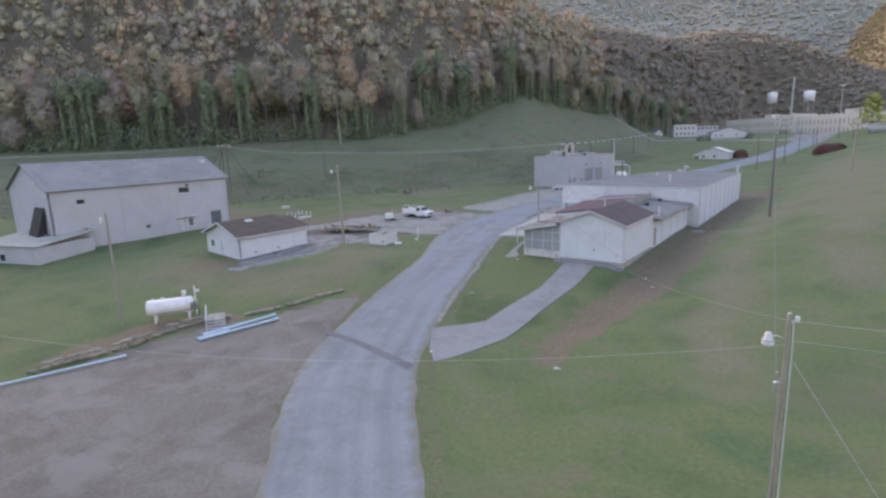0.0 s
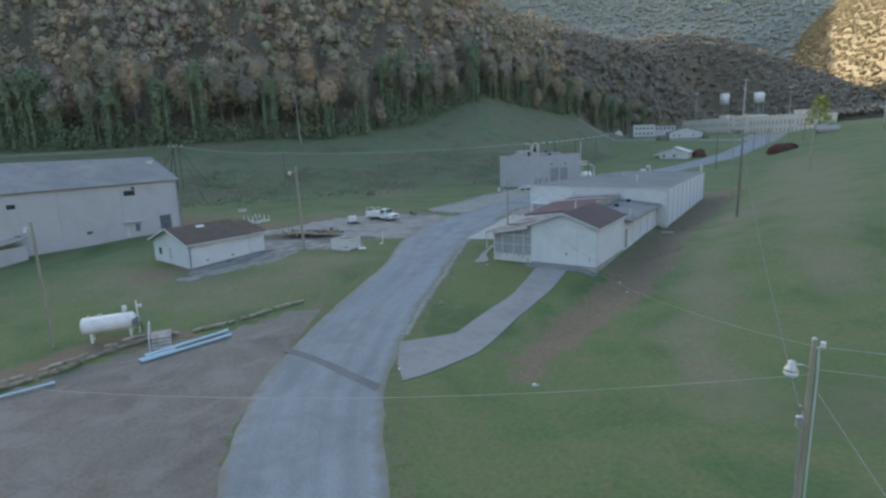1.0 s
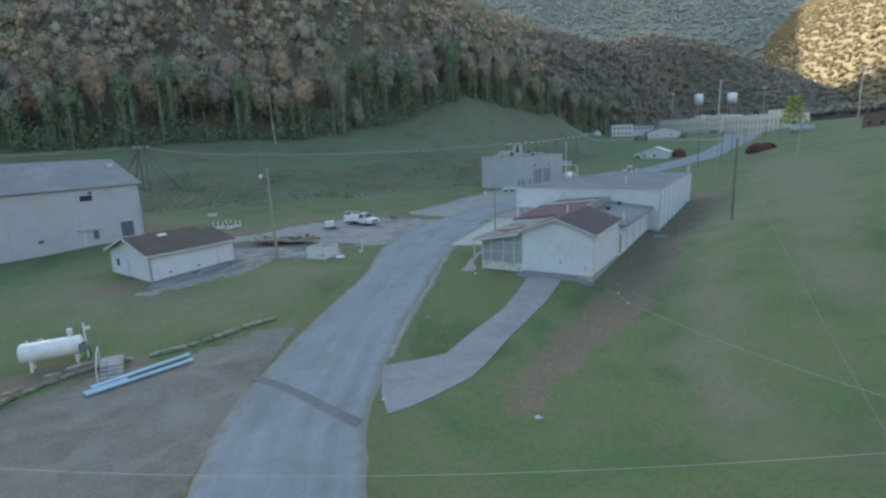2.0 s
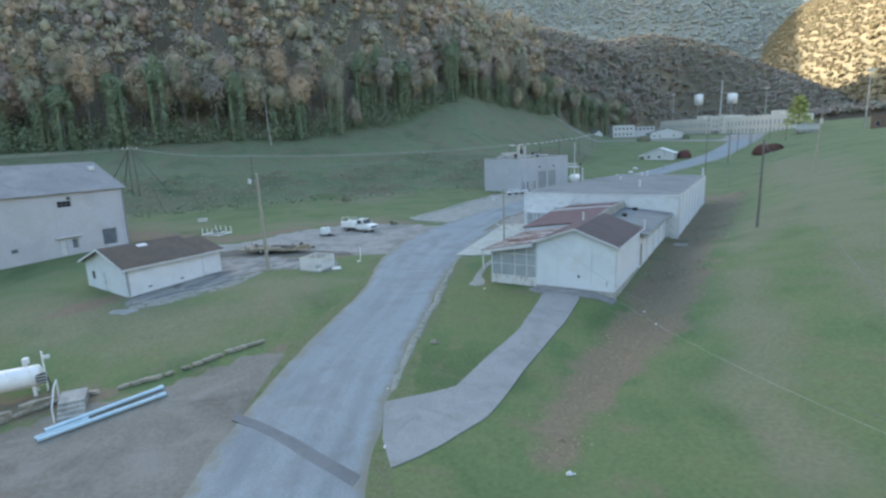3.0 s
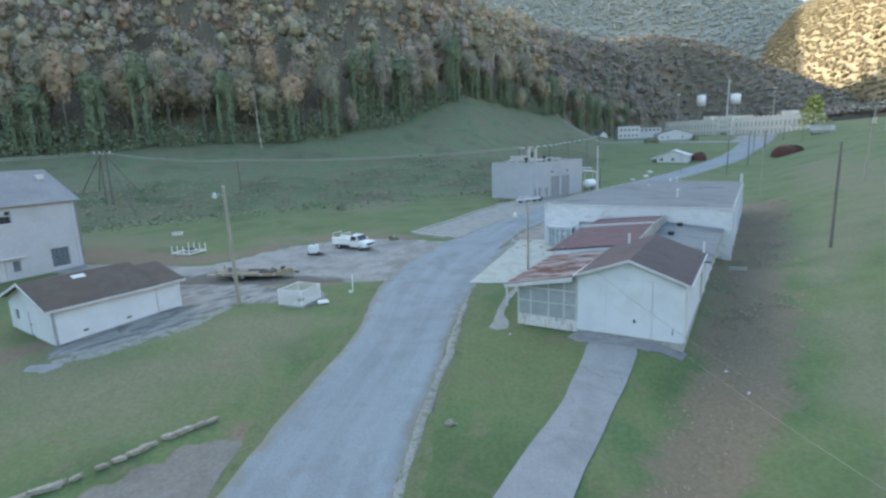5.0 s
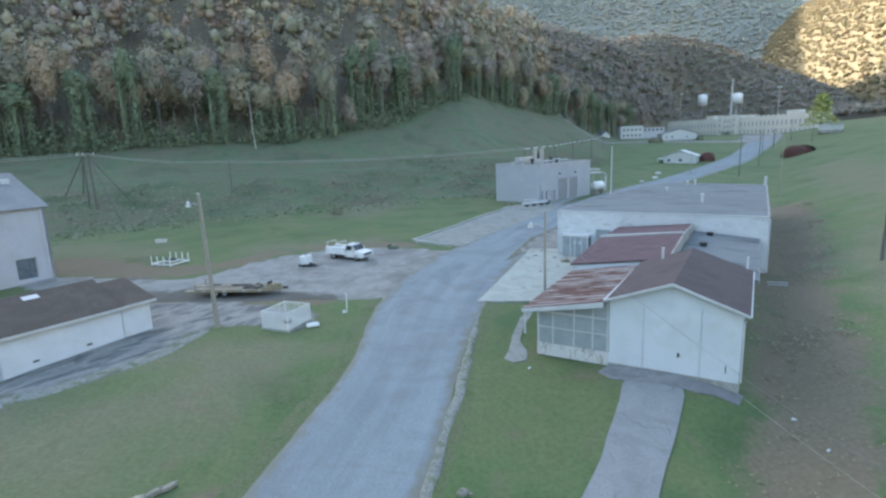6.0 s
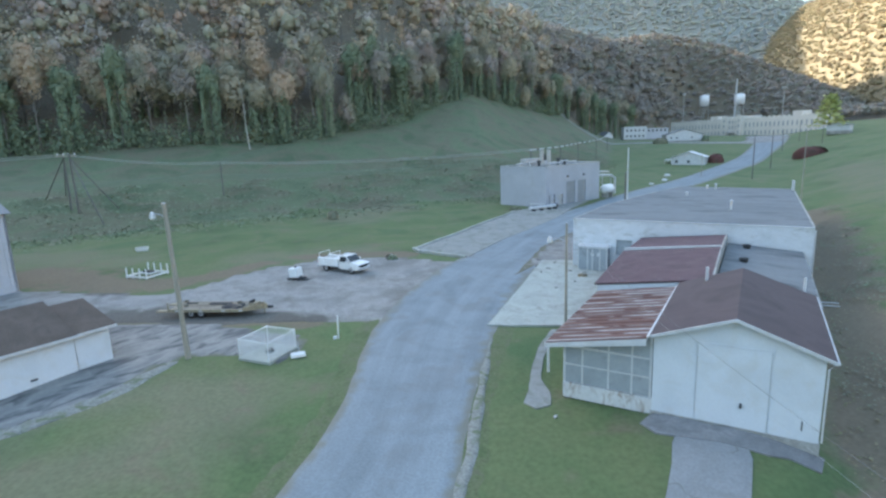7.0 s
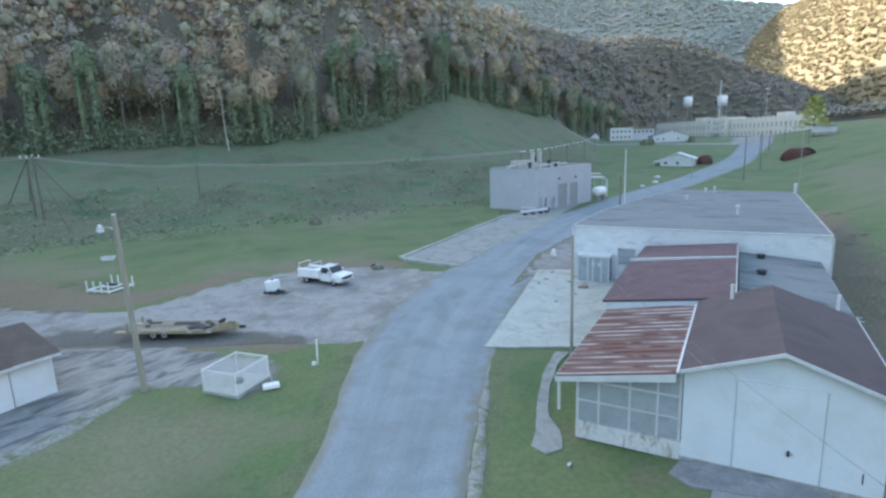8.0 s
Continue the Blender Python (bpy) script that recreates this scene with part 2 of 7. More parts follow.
WHITE_STEEL = material("white_enamel", [(0.66, 0.67, 0.67), (0.74, 0.74, 0.74)], 0.8, 0.35, 0.03, 10, spread=0.05, stains=(0.46, 0.42, 0.36), stain_size=0.35, stain_amount=0.35)
BLUE_PIPE = material("pale_blue_plastic", [(0.36, 0.50, 0.60), (0.43, 0.57, 0.66)], 0.9, 0.45, 0.03, 10, spread=0.06)
TYRE = material("tyre_rubber", [(0.02, 0.02, 0.021), (0.03, 0.03, 0.03)], 0.4, 0.85, 0.1, 20)
GLASS_DARK = material("dark_window_glass", [(0.03, 0.035, 0.04), (0.05, 0.055, 0.06)], 0.5, 0.08, 0.0, 5)
# paler copy of the dark glass, sky reflection painted into its colour
GLASS_PALE = material("sky_painted_glass", [(0.10, 0.12, 0.14), (0.16, 0.18, 0.20)], 0.7, 0.12, 0.0, 5)
TRAILER_DECK = material("weathered_deck_plank", [(0.17, 0.15, 0.12), (0.25, 0.22, 0.17)], 0.7, 0.9, 0.2, 12, random_hue=0.2)
YELLOW = material("worn_yellow_paint", [(0.24, 0.205, 0.135), (0.30, 0.26, 0.18)], 0.5, 0.6, 0.1, 14, stains=(0.13, 0.095, 0.06), stain_size=0.3, stain_amount=0.7)
CREAM = material("cream_rendered_wall", [(0.58, 0.55, 0.50), (0.64, 0.61, 0.56)], 6, 0.8, 0.1, 2, spread=0.05)
BARK = material("bark", [(0.13, 0.12, 0.105), (0.20, 0.185, 0.165)], 0.8, 0.95, 0.4, 9, stretch=(3, 3, 0.5))
PALE_BARK = material("pale_bark", [(0.42, 0.40, 0.36), (0.50, 0.48, 0.44)], 0.8, 0.9, 0.3, 9, stretch=(3, 3, 0.5))
TOTE_WHITE = material("cloudy_plastic", [(0.60, 0.62, 0.63), (0.68, 0.70, 0.70)], 0.4, 0.5, 0.03, 10)
WIRE = material("weathered_cable", [(0.10, 0.10, 0.10), (0.16, 0.16, 0.16)], 0.5, 0.6, 0.0, 10)
PALE_WIRE = material("bare_aluminium_cable", [(0.34, 0.34, 0.33), (0.46, 0.46, 0.44)], 0.5, 0.5, 0.0, 10)


def leaves(name, colours, patch=9.0, rough=0.85, thin=0.15, each=0.0):
    """Foliage: each crown has its own tone, each leaf clump a little of its own. each: how far a thing's own tone strays."""
    m = bpy.data.materials.new(name)
    m.use_nodes = True
    n, l = m.node_tree.nodes, m.node_tree.links
    b = n["Principled BSDF"]
    b.inputs["Roughness"].default_value = rough
    b.inputs["Specular IOR Level"].default_value = 0.15
    g = n.new("ShaderNodeNewGeometry")

    def sum_of(a, c, k=1.0, kind="MULTIPLY_ADD"):
        x = n.new("ShaderNodeMath")
        x.operation = kind
        for sock, v in zip(x.inputs, (a, k, c)):
            if isinstance(v, bpy.types.NodeSocket):
                l.new(v, sock)
            else:
                sock.default_value = v
        return x.outputs[0]

    t = n.new("ShaderNodeTexNoise")
    t.inputs["Scale"].default_value, t.inputs["Detail"].default_value = 1.0 / patch, 3.0
    l.new(g.outputs["Position"], t.inputs["Vector"])
    tone = n.new("ShaderNodeAttribute")
    tone.attribute_name = "tone"
    info = n.new("ShaderNodeObjectInfo")
    value = sum_of(t.outputs["Fac"], tone.outputs["Fac"], 0.5 if each else 1.0)
    value = sum_of(info.outputs["Random"], value, each)
    value = sum_of(g.outputs["Random Per Island"], value, 0.04)
    if each:
        value = sum_of(value, 0.0, 0.0, "FRACT")
    ramp = n.new("ShaderNodeValToRGB")
    lo, hi = (0.0, 1.0) if each else (0.35, 0.72)
    for i, c in enumerate(colours):
        u = lo + (hi - lo) * i / (len(colours) - 1)
        e = ramp.color_ramp.elements[i] if i < 2 else ramp.color_ramp.elements.new(u)
        e.position, e.color = u, (*c, 1)
    l.new(value, ramp.inputs[0])
    shade = n.new("ShaderNodeMapRange")
    shade.inputs[3].default_value, shade.inputs[4].default_value = 0.93, 1.07
    l.new(g.outputs["Random Per Island"], shade.inputs[0])
    tint = n.new("ShaderNodeMix")
    tint.data_type, tint.blend_type = "RGBA", "MULTIPLY"
    tint.inputs[0].default_value = 1.0
    l.new(ramp.outputs[0], tint.inputs[6])
    l.new(shade.outputs[0], tint.inputs[7])
    l.new(tint.outputs[2], b.inputs["Base Color"])
    sheer = n.new("ShaderNodeBsdfTranslucent")
    l.new(tint.outputs[2], sheer.inputs["Color"])
    blend = n.new("ShaderNodeMixShader")
    blend.inputs[0].default_value = thin
    l.new(b.outputs[0], blend.inputs[1])
    l.new(sheer.outputs[0], blend.inputs[2])
    l.new(blend.outputs[0], n["Material Output"].inputs["Surface"])
    return m


AUTUMN = leaves("autumn_leaves", [(0.287, 0.285, 0.202), (0.410, 0.331, 0.235), (0.485, 0.362, 0.260), (0.314, 0.303, 0.216), (0.370, 0.317, 0.285), (0.420, 0.309, 0.248), (0.289, 0.291, 0.218), (0.458, 0.391, 0.279), (0.286, 0.278, 0.202), (0.371, 0.324, 0.291), (0.300, 0.291, 0.210)], each=1.0)
VINE = leaves("vine_leaves", [(0.163, 0.208, 0.140), (0.199, 0.244, 0.158), (0.246, 0.266, 0.175)], 5)
GOLD = leaves("golden_leaves", [(0.30, 0.26, 0.165), (0.36, 0.31, 0.20), (0.27, 0.255, 0.155), (0.34, 0.28, 0.19), (0.30, 0.26, 0.165)], 30, thin=0.45, each=1.0)
# leaf tones raised towards pale blue-grey to imitate distant haze
HAZE_WOOD = leaves("haze_paled_leaves", [(0.349, 0.378, 0.342), (0.400, 0.401, 0.353), (0.410, 0.387, 0.347), (0.348, 0.361, 0.358), (0.391, 0.411, 0.354), (0.349, 0.378, 0.342)], 45, each=1.0)
RIDGE_LEAVES = leaves("grey_brown_leaves", [(0.275, 0.265, 0.215), (0.325, 0.27, 0.22), (0.27, 0.255, 0.245), (0.315, 0.255, 0.215), (0.245, 0.255, 0.205), (0.29, 0.26, 0.24), (0.275, 0.265, 0.215)], 20, each=1.0)
# needle greens brightened and yellowed to stand in for sun on the tree
SUN_PINE = leaves("sun_brightened_needles", [(0.36, 0.41, 0.145), (0.47, 0.50, 0.18), (0.55, 0.545, 0.225)], 3)
RED_BUSH = leaves("dark_red_leaves", [(0.15, 0.075, 0.07), (0.18, 0.09, 0.08), (0.125, 0.085, 0.07)], 1.5)
SCRUB = leaves("scrub_leaves", [(0.170, 0.215, 0.140), (0.200, 0.245, 0.157), (0.245, 0.232, 0.170), (0.208, 0.230, 0.158)], 6)
DRY_WEED = leaves("dry_weeds", [(0.221, 0.182, 0.117), (0.273, 0.221, 0.150), (0.208, 0.208, 0.111), (0.247, 0.176, 0.130)], 5)


# ---- building helpers ----
def part(name, bm, mat, parent=None, label="", smooth_faces=False):
    """Links a bmesh as one mesh object, under a thing or a part."""
    me = bpy.data.meshes.new(name)
    bm.normal_update()
    bm.to_mesh(me)
    bm.free()
    if smooth_faces:
        me.shade_smooth()
    me.materials.append(mat)
    ob = new(name, me)
    if parent:
        ob.parent = parent
    if label:
        ob["label"] = label
    return ob


def thing(name, m, label, category, group="", kind=""):
    ob = new(name)
    ob.matrix_world = m
    return tagged(ob, label, category, group, kind)


def box(bm, x0, x1, y0, y1, z0, z1, bevel=0.0):
    vs = [bm.verts.new((x, y, z)) for z in (z0, z1) for x, y in ((x0, y0), (x1, y0), (x1, y1), (x0, y1))]
    fs = [bm.faces.new([vs[i] for i in q]) for q in ((3, 2, 1, 0), (4, 5, 6, 7), (0, 1, 5, 4), (1, 2, 6, 5), (2, 3, 7, 6), (3, 0, 4, 7))]
    if bevel:
        bmesh.ops.bevel(bm, geom=list({e for f in fs for e in f.edges}), offset=bevel, segments=1, affect="EDGES")
    return bm


def boxed(*args, bevel=0.0):
    return box(bmesh.new(), *args, bevel=bevel)


def solid(rings, close=True):
    """A body skinned over rings of points; the ends are capped."""
    bm = bmesh.new()
    rows = [[bm.verts.new(p) for p in ring] for ring in rings]
    k = len(rows[0])
    for a, b in zip(rows, rows[1:]):
        for i in range(k if close else k - 1):
            bm.faces.new((a[i], a[(i + 1) % k], b[(i + 1) % k], b[i]))
    bm.faces.new(rows[0][::-1])
    bm.faces.new(rows[-1])
    bmesh.ops.recalc_face_normals(bm, faces=bm.faces)
    return bm


def extruded(outline, y0, y1):
    """An outline in x and z, drawn out along y."""
    return solid([[(x, y, z) for x, z in outline] for y in (y0, y1)])


def pipe(bm, points, radius, sides=8, end=None):
    """A round bar along points, tapering from radius to end."""
    points = [Vector(p) for p in points]
    rings = []
    for i, p in enumerate(points):
        way = (points[min(i + 1, len(points) - 1)] - points[max(i - 1, 0)]).normalized()
        side = way.cross(Vector((0, 0, 1)) if abs(way.z) < 0.9 else Vector((1, 0, 0))).normalized()
        up = side.cross(way)
        r = radius if end is None else radius + (end - radius) * i / (len(points) - 1)
        rings.append([bm.verts.new(p + r * (math.cos(a) * side + math.sin(a) * up)) for a in (2 * math.pi * k / sides for k in range(sides))])
    for a, b in zip(rings, rings[1:]):
        for k in range(sides):
            bm.faces.new((a[k], b[k], b[(k + 1) % sides], a[(k + 1) % sides]))
    bm.faces.new(rings[0])
    bm.faces.new(rings[-1][::-1])
    return bm


def piped(points, radius, sides=8, end=None):
    return pipe(bmesh.new(), points, radius, sides, end)


def wall_mesh(length, height, thick, holes=()):
    """A wall along x from 0, its face at y 0 and its depth behind, with openings (x0, x1, z0, z1) through it."""
    xs = sorted({0, length, *(v for h in holes for v in h[:2])})
    zs = sorted({0, height, *(v for h in holes for v in h[2:])})
    bm = bmesh.new()
    grid = {(i, k, s): bm.verts.new((x, y, z)) for i, x in enumerate(xs) for k, z in enumerate(zs) for s, y in enumerate((0, thick))}

    def full(i, k):
        if not (0 <= i < len(xs) - 1 and 0 <= k < len(zs) - 1):
            return False
        mx, mz = (xs[i] + xs[i + 1]) / 2, (zs[k] + zs[k + 1]) / 2
        return not any(h[0] < mx < h[1] and h[2] < mz < h[3] for h in holes)

    for i in range(len(xs) - 1):
        for k in range(len(zs) - 1):
            if not full(i, k):
                continue
            for s in (0, 1):
                q = [grid[i, k, s], grid[i + 1, k, s], grid[i + 1, k + 1, s], grid[i, k + 1, s]]
                bm.faces.new(q if s == 0 else q[::-1])
            for di, dk, a, c in ((-1, 0, (0, 1), (0, 0)), (1, 0, (1, 0), (1, 1)), (0, -1, (0, 0), (1, 0)), (0, 1, (1, 1), (0, 1))):
                if not full(i + di, k + dk):
                    bm.faces.new((grid[i + a[0], k + a[1], 0], grid[i + a[0], k + a[1], 1], grid[i + c[0], k + c[1], 1], grid[i + c[0], k + c[1], 0]))
    bmesh.ops.delete(bm, geom=[v for v in bm.verts if not v.link_faces], context="VERTS")
    bmesh.ops.recalc_face_normals(bm, faces=bm.faces)
    return bm


def moved(bm, m):
    bm.transform(m)
    return bm


def window_unit(parent, at, w, h, panes=(2, 2), frame_mat=TRIM, glass=GLASS_DARK, depth=0.1, name="window"):
    """A window in an opening: frame, bars, sill and panes. at places its lower corner, x along the wall."""
    f = 0.06
    bm = bmesh.new()
    box(bm, 0, f, depth * 0.4, depth, 0, h), box(bm, w - f, w, depth * 0.4, depth, 0, h)
    box(bm, f, w - f, depth * 0.4, depth, 0, f), box(bm, f, w - f, depth * 0.4, depth, h - f, h)
    win = part(name, moved(bm, at), frame_mat, parent)
    nx, nz = panes
    pw, ph = (w - 2 * f) / nx, (h - 2 * f) / nz
    for i in range(nx):
        for k in range(nz):
            part("pane", moved(boxed(f + i * pw + 0.015, f + (i + 1) * pw - 0.015, depth * 0.65, depth * 0.75, f + k * ph + 0.015, f + (k + 1) * ph - 0.015), at), glass, win)
    return win


# ---- the land ----
def smooth(knots, v):
    """Eased run through (place, value) knots."""
    if v <= knots[0][0]:
        return knots[0][1]
    for (a, p), (b, q) in zip(knots, knots[1:]):
        if v <= b:
            u = (v - a) / (b - a)
            return p + (q - p) * u
    return knots[-1][1]


FLOOR = ((-200, -6), (0, -3.2), (20, -2.9), (40, -2.45), (48, -2.1), (56, -1.4), (64, -0.35), (72, 0), (95, 0.35), (150, 0.85), (220, 2.7),
         (280, 6.3), (340, 9.6), (365, 10.4), (430, 11.2), (490, 12.8), (5000, 18))
FOOT = ((-700, -150), (-400, 20), (-160, 98), (-84, 110), (-50, 138), (9, 164), (60, 250), (90, 345), (125, 425), (200, 560), (420, 900), (900, 1500))
GRADE = ((-160, 0.2), (-84, 0.2), (-45, 0.27), (4, 0.28), (60, 0.2), (110, 0.12))
EDGE = ((-700, -60), (-400, 100), (-160, 172), (-110, 178), (-45, 200), (-20, 222), (4, 268), (40, 310), (75, 365), (130, 455), (240, 600), (420, 900), (900, 1500))
RIDGE = ((-700, 150, 260), (-400, 130, 200), (-240, 109, 175), (-120, 106, 165), (-20, 102, 172), (10, 93, 178), (33, 82, 160), (95, 92, 150), (160, 88, 118), (200, 70, 80), (235, 44, 45), (300, 12, 40))
# far slopes seen from the valley floor: bearing, height angle of the crest, reach of the foot and of the crest
SPUR = ((-12, 11.0, 600, 880), (8, 10.2, 600, 880), (16, 8.6, 620, 880), (20, 7.9, 680, 920), (23, 7.5, 830, 990), (26.8, 6.7, 850, 1000), (30, 5.3, 830, 990), (33, 4.1, 800, 980), (36, 2.0, 800, 980), (38, 0.0, 800, 1000))
MOUNTAIN = ((-90, 3, 1700, 2700), (-30, 5, 1700, 2700), (-12, 12.0, 1700, 2700), (-4, 13.4, 1700, 2700), (2, 13.7, 1700, 2700), (10, 13.1, 1700, 2700), (15, 12.9, 1700, 2700), (20, 12.7, 1650, 2650), (24.0, 11.9, 1600, 2600), (28.5, 10.7, 1600, 2600), (31, 10.1, 1600, 2600), (34, 9.3, 1600, 2600), (44, 5, 1600, 2600))
SUNNY = ((25, 0, 1500, 2200), (28.3, 3.0, 1400, 2150), (30.2, 7.2, 1300, 2100), (32.2, 9.4, 1180, 2000), (34.2, 10.4, 1060, 1900), (36, 11.2, 960, 1800), (38.5, 12.4, 860, 1650), (42, 13.5, 760, 1500), (50, 14.5, 640, 1300), (70, 15, 520, 1150), (120, 15, 450, 1100))
BASE = (-2, 40)


def slope_top(chain, bearing, away, base):
    """Height of a far slope above the floor, by bearing and distance; the floor where it has not begun."""
    high = smooth([k[:2] for k in chain], bearing)
    near, far = smooth([(k[0], k[2]) for k in chain], bearing), smooth([(k[0], k[3]) for k in chain], bearing)
    if away <= near or high <= 0:
        return base
    u = (away - near) / (far - near)
    crest = 14 + far * math.tan(radians(high))
    return base + max(0.0, crest - base) * math.sin(math.pi / 2 * min(1.0, u)) ** 1.1 * (1 - 0.4 * min(1.0, max(0.0, u - 1.1)))


def ground_z(x, y):
    """Height of the land at a place."""
    z = smooth(FLOOR, y)
    # hillside that rises on one side of the buildings
    d = (x - 15.5) * 0.862 - (y - 60) * 0.507
    if d > 0:
        s = smooth(((0, 0.1), (30, 0.13), (60, 0.24), (85, 0.34), (120, 0.42), (210, 0.40), (260, 0.27), (320, 0.18), (400, 0.18)), y)
        rise = s * d * d / (d + 2.5)
        z += 13 * (1 - math.exp(-rise / 13))
    if -4 < d < 3 and 45 < y < 130:
        z -= 0.35 * (1 - abs(d + 0.5) / 3.5)
    # meadow and wooded ridge across the valley
    e = y - smooth(FOOT, x)
    if e > 0:
        up = smooth(GRADE, x) * e * e / (e + 8)
        z += up
        w = y - smooth(EDGE, x)
        if w > 0:
            edge = smooth(FOOT, x)
            span = max(0.0, smooth(EDGE, x) - edge)
            z += smooth(GRADE, x) * span * span / (span + 8) - up
            top, run = smooth([k[:2] for k in RIDGE], x), smooth([(k[0], k[2]) for k in RIDGE], x)
            u = w / run
            rise = math.sin(math.pi / 2 * min(1.0, u)) ** 1.15 * (1 - 0.35 * min(1.0, max(0.0, u - 1.1)))
            z += max(0.0, top - z) * rise
    # the spur, the far mountain and the sunny slope that close the valley
    away = math.hypot(x - BASE[0], y - BASE[1])
    if away > 380:
        bearing = math.degrees(math.atan2(x - BASE[0], y - BASE[1]))
        z = max(slope_top(chain, bearing, away, z) for chain in (SPUR, MOUNTAIN, SUNNY))
    # raised yard in front of the garage
    r = math.hypot((x - 9.5) / 8, (y - 60.8) / 5.5)
    if r < 1:
        z += 0.55 * (1 - r * r) ** 2
    # swells and hummocks
    far = min(1.0, max(0.0, (abs(y - 60) - 60) / 200))
    z += 0.12 * noise.noise((x / 7, y / 7, 0)) + far * 0.8 * noise.noise((x / 40, y / 40, 5))
    if away > 380 or x < -160:
        z += 22 * noise.noise((x / 130, y / 130, 9)) * min(1, max(0, (z - 40) / 60)) * min(1, away / 900)
    return z


def spaced(bands):
    out = []
    for a, b, step in bands:
        k = max(1, round((b - a) / step))
        out += [a + (b - a) * i / k for i in range(k)]
    return out + [bands[-1][1]]


# bare earth and dry grass: chains of (x, y, half width)
WORN = [[(4.2, 39.5, 0.8), (5.6, 43.8, 1.5), (9.6, 50.0, 2.0), (14.3, 55.9, 2.5), (17.7, 60.8, 2.7), (21.4, 67.0, 2.9), (25.5, 74.5, 3.1), (30, 84, 3.8), (44, 107, 4.2), (54, 124, 4)],
        [(-31.8, 82, 2.4), (-29, 82.4, 2.2), (-22.5, 80.4, 2.2), (-17.7, 80.6, 1.8), (-13.0, 79.0, 0.8)],
        [(-52, 99, 4.5), (-46, 96.5, 4.2), (-37, 92.2, 2.8), (-31.5, 93.2, 2.6), (-28.6, 95.6, 2.2), (-25.5, 100.3, 1.8)],
        [(-22, 104, 1.5), (-12, 104.2, 1.8), (-8, 103.5, 1.8)], [(-36, 62, 1.2), (-33, 64.5, 1.2)],
        [(-13.6, 46, 1.0), (-13.4, 53, 1.4)], [(-33, 40, 1.6), (-29.6, 45.6, 2.4), (-26, 47.2, 2.0), (-23.5, 47.6, 1.0)]]
DRY = [[(-24, 68, 4), (-16, 67, 4.5), (-17, 62, 4.5), (-24, 60, 5)], [(-40, 62, 7), (-28, 59.5, 6), (-22, 57, 5)], [(37, 63, 3.5), (42, 72, 5.5), (55, 95, 8), (75, 130, 10), (92, 168, 9)], [(-20, 136, 10), (-16, 152, 8)],
       [(-27, 104, 6), (-16, 106, 5)], [(15.0, 37.5, 2.6), (15.4, 44, 2.6), (20, 50, 3), (25, 62, 3)], [(15.2, 61.5, 1.5), (19.5, 69.5, 1.8), (26, 82, 2.2)], [(30, 71, 2), (36, 78, 3.5), (46, 92, 4.5)], [(30, 50, 3), (34, 58, 4)], [(-45, 106, 6), (-60, 108, 9)]]


def trodden(chains, x, y):
    """How worn the turf is at a place: 1 on a chain's line, 0 at its half width."""
    best = 0.0
    for chain in chains:
        for (ax, ay, ar), (bx, by, br) in zip(chain, chain[1:]):
            dx, dy = bx - ax, by - ay
            u = min(1.0, max(0.0, ((x - ax) * dx + (y - ay) * dy) / (dx * dx + dy * dy)))
            r = 1.35 * (ar + (br - ar) * u)
            best = max(best, 1 - math.hypot(x - ax - dx * u, y - ay - dy * u) / r)
    return best


def set_numbers(me, name, values):
    me.attributes.new(name, "FLOAT", "POINT").data.foreach_set("value", values)


def depth_in_wood(x, y):
    return y - smooth(EDGE, x)


def past_foot(x, y):
    return y - smooth(FOOT, x)


def bearing_of(x, y):
    return math.degrees(math.atan2(x - BASE[0], y - BASE[1])), math.hypot(x - BASE[0], y - BASE[1])


def cover(x, y):
    """Which wood grows at a place, if any."""
    turn, away = bearing_of(x, y)
    if away > 380 and turn > 26:
        sunny = slope_top(SUNNY, turn, away, 14)
        if sunny > 14 and sunny >= slope_top(MOUNTAIN, turn, away, 14):
            return "gold"
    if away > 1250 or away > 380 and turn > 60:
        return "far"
    return "litter" if depth_in_wood(x, y) > 3 or x > 340 and y > 430 or x > 235 and y > 520 else ""


GRID = []


def bisect_right(row, v):
    """Where v would go in a sorted row, after its equals."""
    low, high = 0, len(row)
    while low < high:
        mid = (low + high) // 2
        low, high = (low, mid) if v < row[mid] else (mid + 1, high)
    return low


